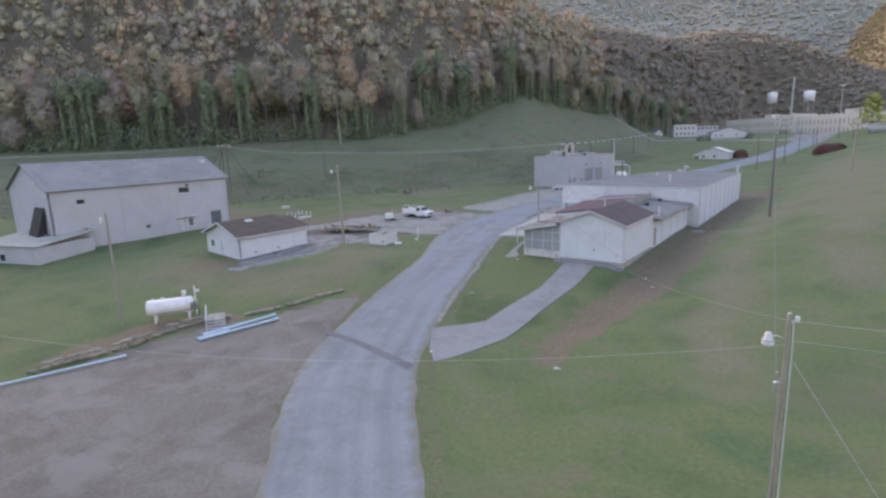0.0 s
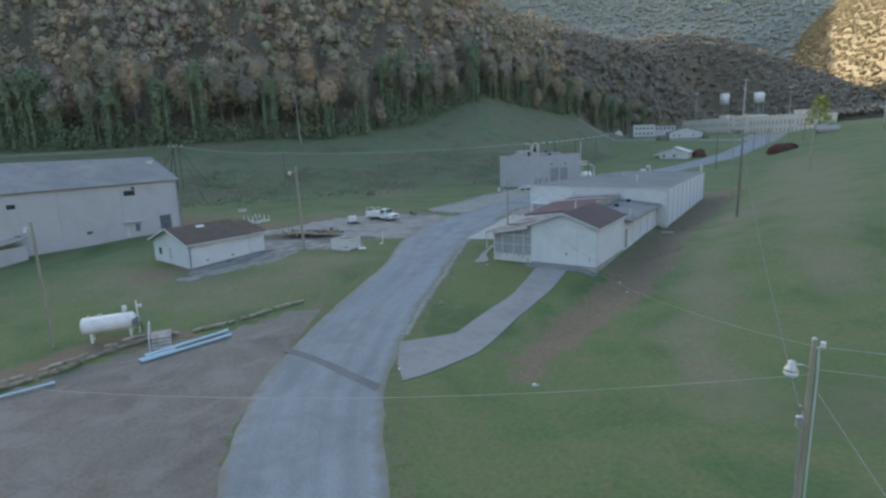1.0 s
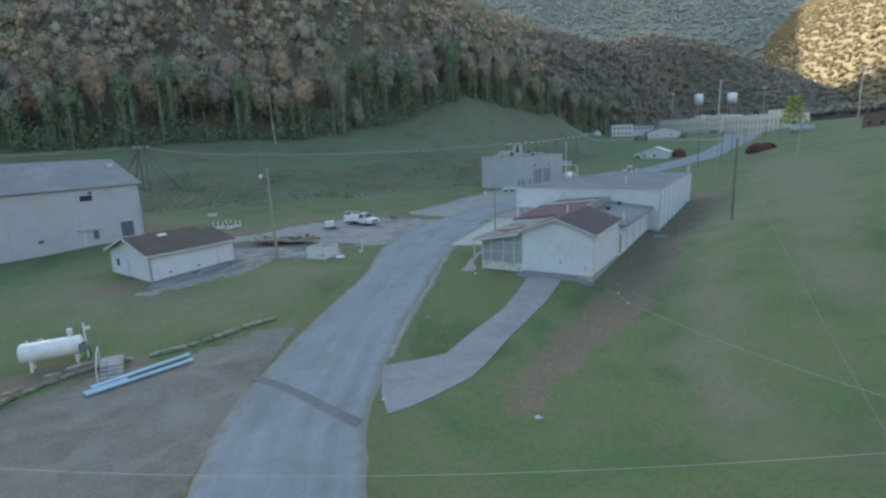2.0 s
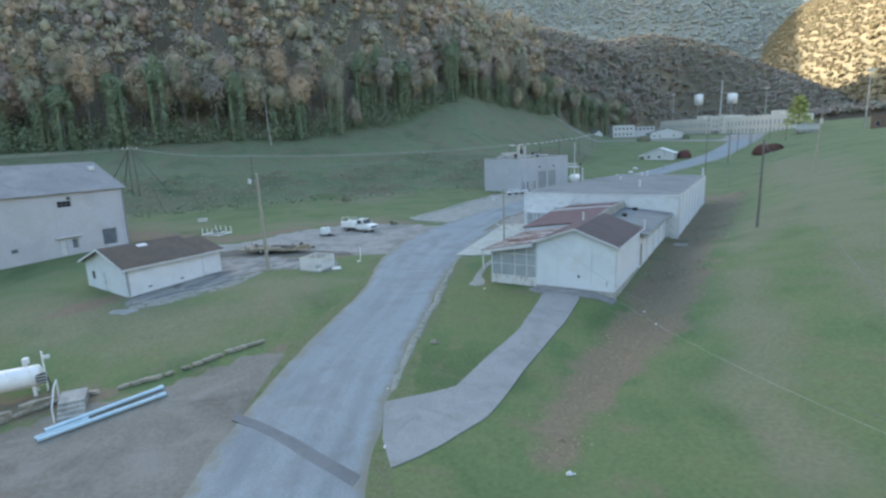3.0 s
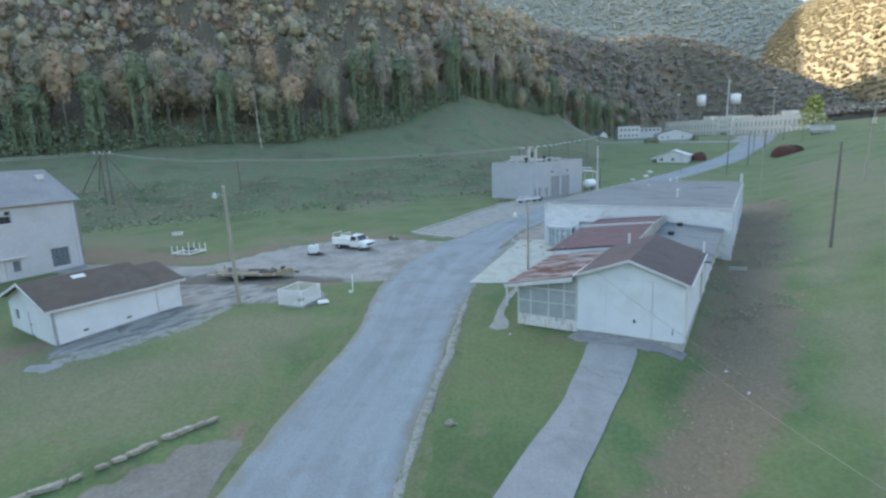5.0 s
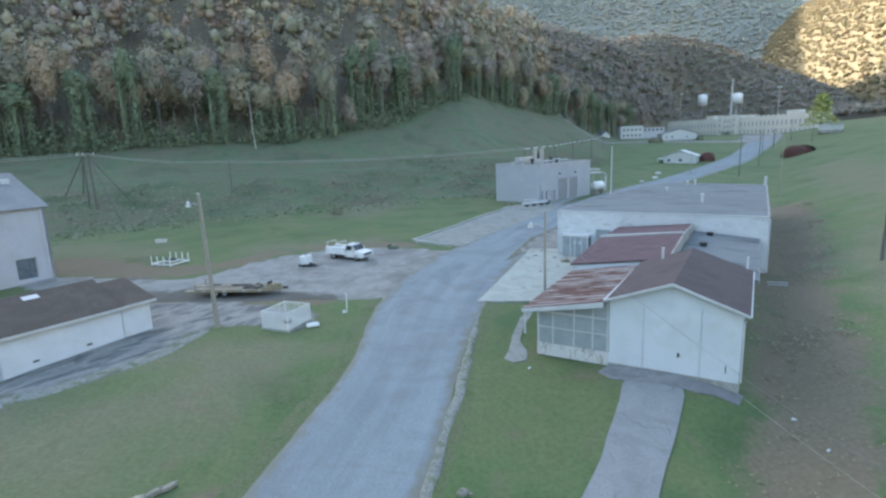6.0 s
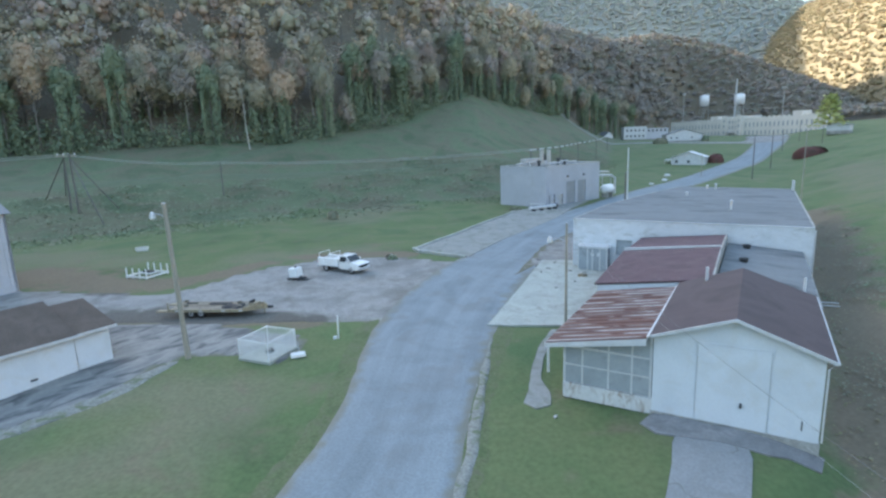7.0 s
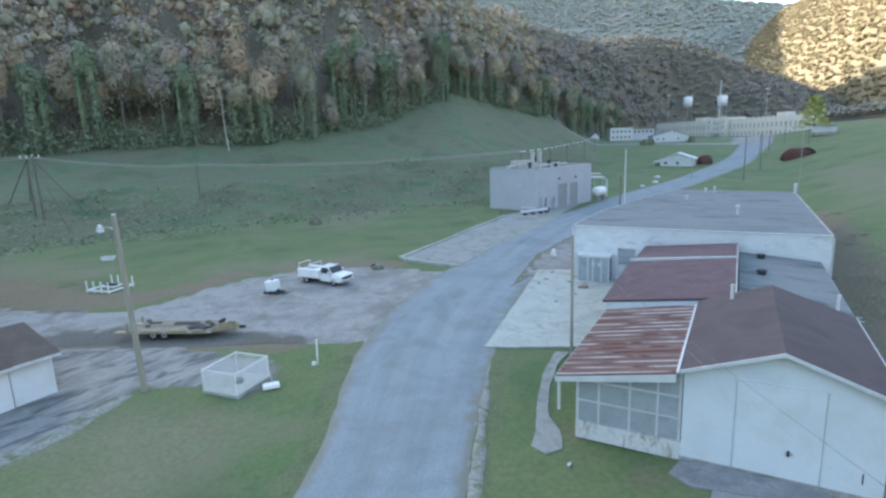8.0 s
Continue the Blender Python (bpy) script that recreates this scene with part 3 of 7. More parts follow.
def land():
    xs = spaced([(-1800, -700, 110), (-700, -220, 24), (-220, -60, 6), (-60, 40, 1.25), (40, 110, 2.5), (110, 240, 5), (240, 330, 9), (330, 1500, 24), (1500, 3200, 120)])
    ys = spaced([(-1200, -200, 100), (-200, 0, 20), (0, 20, 3), (20, 110, 1.25), (110, 190, 2.5), (190, 420, 5), (420, 520, 9), (520, 2100, 24), (2100, 2900, 60), (2900, 4200, 260)])
    verts = []
    for y in ys:
        for x in xs:
            z = ground_z(x, y)
            verts.append((x, y, z))
    k = len(xs)
    faces = [(j * k + i, j * k + i + 1, (j + 1) * k + i + 1, (j + 1) * k + i) for j in range(len(ys) - 1) for i in range(k - 1)]
    GRID.extend((xs, ys, [v[2] for v in verts]))
    me = bpy.data.meshes.new("ground")
    me.from_pydata(verts, [], faces)
    me.shade_smooth()
    me.materials.append(GRASS)
    me.materials.append(LITTER)
    me.materials.append(MEADOW)
    me.materials.append(HAZE_FLOOR)
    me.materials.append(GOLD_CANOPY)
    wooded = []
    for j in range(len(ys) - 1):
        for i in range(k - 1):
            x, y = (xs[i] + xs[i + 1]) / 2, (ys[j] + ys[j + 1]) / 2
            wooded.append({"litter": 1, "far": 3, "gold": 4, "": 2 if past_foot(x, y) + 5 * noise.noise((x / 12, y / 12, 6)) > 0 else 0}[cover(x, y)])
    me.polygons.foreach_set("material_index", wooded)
    set_numbers(me, "worn", [trodden(WORN, v[0], v[1]) for v in verts])
    set_numbers(me, "dry", [trodden(DRY, v[0], v[1]) for v in verts])
    return tagged(new("ground", me), "rough mown grass valley floor rising to wooded hills", "ground", kind="structure")


land()


def lie(x, y):
    """Height of the land as it is laid, between its corners."""
    xs, ys, zs = GRID
    i, j = max(0, bisect_right(xs, x) - 1), max(0, bisect_right(ys, y) - 1)
    u, v, k = (x - xs[i]) / (xs[i + 1] - xs[i]), (y - ys[j]) / (ys[j + 1] - ys[j]), len(xs)
    a, b, c, d = zs[j * k + i], zs[j * k + i + 1], zs[(j + 1) * k + i], zs[(j + 1) * k + i + 1]
    return (a * (1 - u) + b * u) * (1 - v) + (c * (1 - u) + d * u) * v


def sheet(name, outline, lift, mat, label, category, ragged=0.25, step=1.6, cut=1.5, deep=0.25, feather=False):
    """A thin laid surface with an uneven rim that follows the land."""
    rim = []
    for (ax, ay), (bx, by) in zip(outline, outline[1:] + outline[:1]):
        k = max(1, round(math.hypot(bx - ax, by - ay) / step))
        for i in range(k):
            x, y = ax + (bx - ax) * i / k, ay + (by - ay) * i / k
            if ragged:
                x += ragged * noise.noise((x * 0.9, y * 0.9, 3)) + 0.5 * ragged * noise.noise((x * 2.3, y * 2.3, 8))
                y += ragged * noise.noise((x * 0.9, y * 0.9, 31))
            rim.append((x, y))
    bm = bmesh.new()
    bm.faces.new([bm.verts.new((x, y, 0)) for x, y in rim])
    for n, axis in enumerate(((1, 0, 0), (0, 1, 0))):
        low, high = min(p[n] for p in rim), max(p[n] for p in rim)
        k = int((high - low) / cut)
        for i in range(1, k + 1):
            at = low + (high - low) * i / (k + 1)
            bmesh.ops.bisect_plane(bm, geom=bm.verts[:] + bm.edges[:] + bm.faces[:], plane_co=[at * a for a in axis], plane_no=axis)
    for f in bm.faces:
        if f.normal.z < 0:
            f.normal_flip()
    bmesh.ops.triangulate(bm, faces=[f for f in bm.faces if len(f.verts) > 4])
    for v in bm.verts:
        v.co.z = lie(v.co.x, v.co.y) + lift
    rim_edges = [e for e in bm.edges if e.is_boundary]
    border, mud = bm.verts.layers.float.new("rim"), bm.verts.layers.float.new("worn")
    for v in bm.verts:
        v[mud] = trodden(WORN, v.co.x, v.co.y)
    for v in {v for e in rim_edges for v in e.verts}:
        v[border] = 1.0
    if feather:
        for v in {v for e in rim_edges for v in e.verts}:
            v.co.z -= lift + 0.05
    else:
        for v in bmesh.ops.extrude_edge_only(bm, edges=rim_edges)["geom"]:
            if isinstance(v, bmesh.types.BMVert):
                v.co.z -= deep
    return tagged(part(name, bm, mat), label, category, kind="structure")


def strip(path):
    """The outline of a lane from (x, y, width) stations."""
    left, right = [], []
    for i, (x, y, w) in enumerate(path):
        a, b = path[max(i - 1, 0)], path[min(i + 1, len(path) - 1)]
        dx, dy = b[0] - a[0], b[1] - a[1]
        k = w / 2 / math.hypot(dx, dy)
        left.append((x - dy * k, y + dx * k))
        right.append((x + dy * k, y - dx * k))
    return right + left[::-1]


ROAD = [(1.5, -40, 7.5), (-5.2, 17, 7.5), (-7.1, 27.5, 7.6), (-8.0, 31.2, 7.9), (-8.9, 35.6, 8.1), (-9.35, 39.5, 8.3), (-9.1, 45, 8.1), (-8.55, 51, 7.8), (-7.3, 57, 7.6), (-5.9, 63, 6.9), (-5.05, 70, 7.7), (-4.4, 76, 8.8), (-2.6, 84, 9.4),
        (0.5, 93, 9.7), (5.6, 103, 9.8), (10.0, 113, 8.8), (16.5, 125, 8.0), (25, 137, 8.0), (40, 157, 8.0), (60, 180, 8.0), (97, 224, 9.0), (118, 252, 9.0), (141, 286, 11), (165, 322, 13), (196, 372, 14)]
def stations(path, step=1.2):
    """Evenly eased stations along a lane: place, way and width."""
    out = []
    for i in range(len(path) - 1):
        p = [Vector(path[max(0, min(len(path) - 1, i + j))]) for j in (-1, 0, 1, 2)]
        k = max(2, round((p[2] - p[1]).xy.length / step))
        for j in range(k):
            u = j / k
            out.append(0.5 * ((2 * p[1]) + (p[2] - p[0]) * u + (2 * p[0] - 5 * p[1] + 4 * p[2] - p[3]) * u * u + (3 * p[1] - p[0] - 3 * p[2] + p[3]) * u ** 3))
    return out + [Vector(path[-1])]


def lane(name, path, lift, mat, label, category, ragged=0.2, across=8, step=1.2, wider=0.0, skirt=1.06):
    """A paved or worn strip whose rims fade under the land."""
    at = stations(path, step)
    verts, row = [], across + 3
    side, way_on, gone = [], [], 0.0
    for i, s in enumerate(at):
        way = (at[min(i + 1, len(at) - 1)] - at[max(i - 1, 0)]).xy.normalized()
        gone += (s - at[max(i - 1, 0)]).xy.length
        for j in range(row):
            u = (-skirt, *[-1 + 2 * q / across for q in range(across + 1)], skirt)[j]
            off = u * (s.z + wider) / 2
            if abs(u) > 0.9:
                off += math.copysign(1, u) * ragged * (noise.noise((s.x * 0.45, s.y * 0.45, u * 3)) + 0.5 * noise.noise((s.x * 1.7, s.y * 1.7, u * 5)))
            x, y = s.x + way.y * off, s.y - way.x * off
            up = -0.06 if abs(u) > 1 else lift * (0.75 if abs(u) > 0.99 else 1.0)
            side.append(u)
            way_on.append(gone)
            verts.append((x, y, lie(x, y) + up))
    me = bpy.data.meshes.new(name)
    me.from_pydata(verts, [], [(i * row + j, i * row + j + 1, (i + 1) * row + j + 1, (i + 1) * row + j) for i in range(len(at) - 1) for j in range(row - 1)])
    me.shade_smooth()
    me.materials.append(mat)
    set_numbers(me, "across", side)
    set_numbers(me, "along", way_on)
    return tagged(new(name, me), label, category, kind="structure")


lane("road_shoulder", ROAD[:14], 0.06, SHOULDER, "thin dirty grass verge along the lane", "verge", 0.45, wider=0.9, skirt=1.45)
lane("road", ROAD, 0.12, ASPHALT, "old grey asphalt lane curving between buildings up the valley", "road", 0.2, skirt=1.12)
sheet("yard", [(-8.4, 77), (-10.9, 78.8), (-15.3, 79.4), (-22.7, 79.0), (-29, 80.3), (-36, 80), (-46, 86), (-62, 96), (-60, 99), (-46, 92), (-36, 90.2), (-31, 89.6), (-28.6, 91.6), (-26.9, 95.2), (-23.2, 99.6), (-18, 102), (-12, 103), (-6.2, 101.2), (-1, 98), (-3, 84)], 0.06, GRAVEL, "worn grey gravel and asphalt yard beside the lane", "yard", 0.7, feather=True)
sheet("lower_lot", [(-5, 5), (-8, 22), (-9, 30), (-12, 38), (-13.0, 45), (-13.4, 50), (-12.4, 54), (-15.4, 54.0), (-19.6, 49.8), (-25, 46), (-28.3, 43.2), (-31.5, 38.2), (-42, 24), (-42, 5)], 0.05, DIRT, "bare dirt and gravel lot below the stone edging", "dirt lot", 0.5, feather=True)
sheet("driveway", [(-5.1, 45.9), (-4.7, 42.2), (-4.0, 39.6), (-1.4, 41.5), (0.9, 43.9), (1.9, 45.6), (4.2, 49.9), (6.6, 54.0), (8.2, 56.8), (10.1, 60.0), (10.5, 61.3), (7.9, 62.5), (6.6, 60.1), (4.5, 56.2), (1.4, 51.1), (-0.6, 47.7)], 0.06, DRIVE, "cracked pale concrete driveway leading to the garage", "driveway", 0.18)
sheet("apron", [(6.2, 63.2), (6.7, 62.2), (10.0, 60.8), (12.8, 59.6), (13.4, 60.4), (7.2, 63.9)], 0.08, WORN_TAR, "dark worn asphalt apron before the garage doors", "apron", 0.3, 0.9, 0.8)
sheet("forecourt", [(-0.2, 77.2), (7.0, 76.4), (11.9, 84.6), (15.2, 90.6), (14.0, 94.0), (11.6, 96.3), (7.4, 97.2), (5.9, 93.2), (3.0, 85.4)], 0.15, PALE_CONCRETE, "pale concrete forecourt beside the lane", "forecourt", 0.06)
sheet("wall_margin", [(3.6, 91), (6.4, 95), (10.6, 95), (30.5, 130), (27, 131), (14, 113), (8.4, 104)], 0.135, GRAVEL, "dirty gravel margin between the lane and the long wall", "margin", 0.3)
sheet("footpath", [(0.9, 65.7), (1.4, 65.0), (2.3, 65.4), (2.5, 66.8), (2.25, 68.4), (2.9, 71.0), (4.2, 74.4), (5.3, 75.9), (4.4, 76.1), (3.1, 73.4), (1.9, 69.6), (1.4, 67.1)], 0.06, STAINED_PATH, "narrow broken concrete footpath across the grass", "footpath", 0.08, 0.7, 0.8)
sheet("shed_pad", [(-30.4, 62.0), (-27.8, 62.8), (-25.9, 64.5), (-23.4, 67.4), (-22.2, 70.6), (-21.2, 73.0), (-17.2, 72.8), (-14.4, 71.2), (-13.0, 73.8), (-12.9, 76.2), (-16, 77.4), (-24, 81.0), (-33.2, 80.8), (-32.2, 78.6), (-27.4, 74.3), (-32.3, 66.4), (-33.6, 64.8)], 0.09, STAINED, "stained concrete apron beside the low shed", "apron", 0.14, feather=True)
sheet("slab", [(-7.2, 105.6), (-6.7, 104.6), (-0.9, 100.2), (2.2, 106.0), (5.1, 111.4), (9.5, 118), (15.2, 128), (20, 138), (26.5, 150), (23, 150), (9.3, 137)], 0.15, SLAB_TOP, "raised asphalt parking slab with pale kerb", "parking slab", 0.05)
lane("side_lane", [(60, 352, 6), (95, 342, 6), (120, 335, 6), (152, 312, 8)], 0.3, GRAVEL, "pale gravel side lane below the far houses", "lane", 0.4, 3, 3, skirt=1.5)
sheet("tar_seam", [(-13.9, 45.0), (-13.7, 44.2), (-12.0, 43.2), (-9.5, 41.3), (-5.6, 38.2), (-5.4, 39.0), (-9.3, 42.1), (-12.0, 44.0)], 0.13, PATCHING, "dark tar seam across the lane", "road patch", 0.1)
lane("gutter_strip", [(-4.8, 47.2, 0.4), (-4.3, 50.8, 0.5), (-3.7, 54.6, 0.55), (-3.0, 58.7, 0.55), (-2.0, 62.6, 0.55), (-1.3, 67.7, 0.45), (-0.7, 71.4, 0.4), (-0.2, 75.8, 0.3)], 0.085, GUTTER, "dirty sandy gutter strip along the lane's edge", "gutter", 0.2, 3, 0.6, skirt=1.5)
lane("pad_edge", [(-30.2, 62.3, 0.5), (-27.7, 63.2, 0.8), (-25.7, 64.95, 0.9), (-23.4, 67.8, 0.9), (-22.3, 70.4, 0.8), (-21.6, 72.6, 0.4)], 0.105, GUTTER, "pale broken concrete edge of the stained apron", "edging", 0.25, 3, 0.6, skirt=1.5)
sheet("shed_path", [(-32.3, 60.8), (-31.7, 62.3), (-28.6, 63.1), (-28.6, 61.6), (-29.8, 60.2)], 0.06, DRIVE, "short weathered concrete path ending in the grass", "path", 0.35, 0.6, feather=True)
lane("hill_track", ([(-66, 162, 0.3), (-62, 170, 1.6), (-56.7, 181, 2.2), (-49.5, 192.7, 2.2), (-36.6, 211.5, 2.2), (-23.8, 228.5, 2.4), (-14, 241, 2.4), (2, 255, 2.4)]), 0.25, TRACK, "faint worn grass track climbing the hill", "track", 0.4, 3, 2.5, skirt=2.6)
lane("meadow_track", ([(-120, 141, 1.8), (-98.5, 147.8, 1.8), (-77.9, 153.4, 1.8), (-57.9, 164.9, 1.8), (-32.6, 172.9, 1.8), (-4.2, 185.1, 1.8), (20, 205, 1.8)]), 0.25, TRACK, "faint worn grass track across the slope", "track", 0.4, 3, 2.5, skirt=2.6)
sheet("parking", [(152, 308), (166, 312), (190, 345), (204, 385), (196, 402), (178, 372), (160, 338), (146, 318)], 0.2, GRAVEL, "wide pale parking area before the long building", "parking area", 0.8, cut=5, feather=True)


# ---- buildings of the near group, in one turned frame ----
YARD = pose(7.139, 64.02, 0, 0, 0, -29.8)


def gable_wall(width, eave, apex, thick, holes=()):
    """A wall with a pointed top; its upper rim is drawn up to the roof's line."""
    bm = wall_mesh(width, eave, thick, [*holes])
    tops = sorted((v for v in bm.verts if abs(v.co.z - eave) < 1e-5), key=lambda v: (v.co.y, v.co.x))
    half = len(tops) // 2
    front, back = tops[:half], tops[half:]
    bmesh.ops.delete(bm, geom=[f for f in bm.faces if all(abs(v.co.z - eave) < 1e-5 for v in f.verts)], context="FACES_ONLY")
    a, b = bm.verts.new((width / 2, 0, apex)), bm.verts.new((width / 2, thick, apex))
    bm.faces.new([*front, a])
    bm.faces.new([*back, b][::-1])
    bm.faces.new((front[-1], back[-1], b, a))
    bm.faces.new((a, b, back[0], front[0]))
    bmesh.ops.recalc_face_normals(bm, faces=bm.faces)
    return bm


def slab_between(p, q, r, s, thick):
    """A sheet over four corners, with depth below it."""
    top = [Vector(v) for v in (p, q, r, s)]
    n = (top[1] - top[0]).cross(top[3] - top[0]).normalized()
    if n.z < 0:
        n = -n
    return solid([[v - n * thick for v in top], top])


def garage():
    g = thing("garage", YARD, "white painted block garage with maroon felt roof and rusty porch", "garage")
    W, D, E, A = 7.05, 10.4, 4.02, 5.3
    part("wall", gable_wall(W, E, A, 0.2), WHITE_PAINT, g)
    part("wall", moved(gable_wall(W, E, A, 0.2), pose(0, D - 0.2, 0)), WHITE_PAINT, g)
    part("wall", moved(wall_mesh(D - 0.4, E, 0.2), pose(W, 0.2, 0, 0, 0, 90)), WHITE_PAINT, g)
    part("wall", moved(wall_mesh(D - 0.4, E, 0.2), pose(0.2, 0.2, 0, 0, 0, 90)), WHITE_PAINT, g)
    part("footing", boxed(-0.05, W + 0.05, -0.04, D, -1.4, 0.02), CONCRETE, g)
    door = part("door", boxed(1.97, 5.06, -0.03, -0.003, 0.04, 3.98), WHITE_PAINT, g, "tall white sliding garage door")
    for x in (1.99, 5.04):
        part("door_edge", boxed(x - 0.011, x + 0.011, -0.036, -0.0305, 0.04, 3.98), STEEL, door)
    part("latch", boxed(3.88, 3.98, -0.1, -0.031, 1.05, 1.3, bevel=0.01), DARK, door, "dark iron latch")
    part("hasp", boxed(3.98, 4.12, -0.05, -0.031, 1.14, 1.18), STEEL, door)
    part("track", boxed(1.9, 5.12, -0.05, -0.003, 3.985, 4.03), WHITE_PAINT, g, "white door track")
    o, k = 0.35, (A - E) / (W / 2)
    top = A + 0.16
    low = top - k * (W / 2 + o)
    part("roof", slab_between((W / 2, -0.35, top), (-o * 0.4, -0.35, top - k * (W / 2 + o * 0.4)), (-o * 0.4, D + 0.1, top - k * (W / 2 + o * 0.4)), (W / 2, D + 0.1, top), 0.1), GARAGE_ROOF, g, "maroon felt roof slope")
    part("roof", slab_between((W / 2 + 0.002, -0.35, top), (W + o, -0.35, low), (W + o, D + 0.1, low), (W / 2 + 0.002, D + 0.1, top), 0.1), GARAGE_ROOF, g, "maroon felt roof slope")
    for x0, z0, x1, z1 in ((-o * 0.4, top - k * (W / 2 + o * 0.4), W / 2, top), (W / 2, top, W + o, low)):
        part("bargeboard", solid([[(x0, y, z0 - 0.13), (x1, y, z1 - 0.13), (x1, y, z1 + 0.02), (x0, y, z0 + 0.02)] for y in (-0.40, -0.353)]), TRIM, g)
    part("gutter", boxed(W + o + 0.003, W + o + 0.08, -0.35, D + 0.1, low - 0.11, low - 0.02, bevel=0.02), TRIM, g, "white eaves gutter")
    part("downpipe", piped([(W + o + 0.06, 0.0, low - 0.1), (W + 0.1, 0.0, low - 0.5), (W + 0.1, 0.0, 0.1)], 0.04), TRIM, g)
    part("scratch", boxed(6.35, 6.4, -0.012, -0.002, 0.5, 0.95), DARK, g, "dark scuff on the wall")
    part("vent_stack", piped([(1.6, 9.3, 4.3), (1.6, 9.3, 5.6)], 0.09, 10), TRIM, g, "white roof vent pipe")
    # porch
    P = 4.62
    porch = part("porch_base", moved(wall_mesh(P, 0.85, 0.25), pose(-P, 0, -0.22)), RUSTY_WHITE, g, "low white porch wall with rusty stains")
    part("porch_side", boxed(-P, -P + 0.25, 0.26, 9.6, -0.4, 0.63), WHITE_PAINT, g)
    part("porch_floor", boxed(-P + 0.26, -0.02, 0.26, 9.6, -0.3, 0.15), CONCRETE, g)
    for x, w in ((-4.62, 0.12), (-3.62, 0.09), (-2.24, 0.09), (-1.06, 0.09), (-0.16, 0.12)):
        part("porch_post", boxed(x, x + w, 0.05, 0.05 + w, 0.63, 3.0 + 0.19 * (x + P)), TRIM, g)
    for x0, x1 in ((-4.5, -3.62), (-3.53, -2.24), (-2.15, -1.06), (-0.97, -0.16)):
        part("screen", boxed(x0, x1, 0.08, 0.1, 0.66, 2.68), MESH_SCREEN, g, "dusty grey porch screen")
        part("rail", boxed(x0, x1, 0.05, 0.12, 1.68, 1.75), TRIM, g)
        part("head_rail", boxed(x0, x1, 0.05, 0.13, 2.68, 2.78), TRIM, g)
    part("transom", extruded([(-4.5, 2.79), (-0.16, 2.79), (-0.16, 3.85), (-4.5, 2.95)], 0.07, 0.1), MESH_SCREEN, g, "dusty transom above the screens")
    for y in (0.3, 2.4, 4.6, 6.8, 9.3):
        part("porch_post", boxed(-P, -P + 0.1, y, y + 0.1, 0.63, 2.95), TRIM, g)
    for y0, y1 in ((0.4, 2.4), (2.5, 4.6), (4.7, 6.8), (6.9, 9.3)):
        part("screen", boxed(-P + 0.03, -P + 0.05, y0, y1, 0.66, 2.68), MESH_SCREEN, g)
        part("head_rail", boxed(-P, -P + 0.08, y0, y1, 2.68, 2.78), TRIM, g)
    zl, zr, zb, x0, x1, y1 = 3.0, 4.05, 3.85, -5.45, -0.28, 10.5
    tin = part("porch_roof", slab_between((x0, -0.5, zl), (x1, -0.5, zr), (x1, y1, zb), (x0, y1, zl), 0.07), RUST_METAL, g, "rusted corrugated tin roof")
    for i in range(17):
        y = -0.38 + 10.75 * i / 16
        zr_here = zr + (zb - zr) * (y + 0.5) / 11
        part("rib", solid([[(x0 + 0.02, y - 0.035, zl + 0.002), (x0 + 0.02, y, zl + 0.05), (x0 + 0.02, y + 0.035, zl + 0.002)], [(x1, y - 0.035, zr_here + 0.002), (x1, y, zr_here + 0.05), (x1, y + 0.035, zr_here + 0.002)]]), PALE_RUST, tin)
    part("fascia", solid([[(x0, y, zl - 0.3), (x1, y, zr - 0.42), (x1, y, zr - 0.075), (x0, y, zl - 0.075)] for y in (-0.56, -0.5)]), TRIM, g, "peeling white fascia board")
    part("fascia", boxed(x0 - 0.05, x0 - 0.002, -0.5, y1, zl - 0.25, zl - 0.05), TRIM, g)
    part("flashing", solid([[(x1, y, z - 0.02), (x1 + 0.1, y, z - 0.02), (x1 + 0.1, y, z + 0.09), (x1, y, z + 0.07)] for y, z in ((-0.5, zr), (y1, zb))]), TRIM, g, "white flashing along the wall")
    part("downpipe", piped([(x0 + 0.1, -0.3, zl - 0.2), (x0 + 0.1, -0.3, 1.2)], 0.07), TRIM, g, "white downpipe stub")
    return g


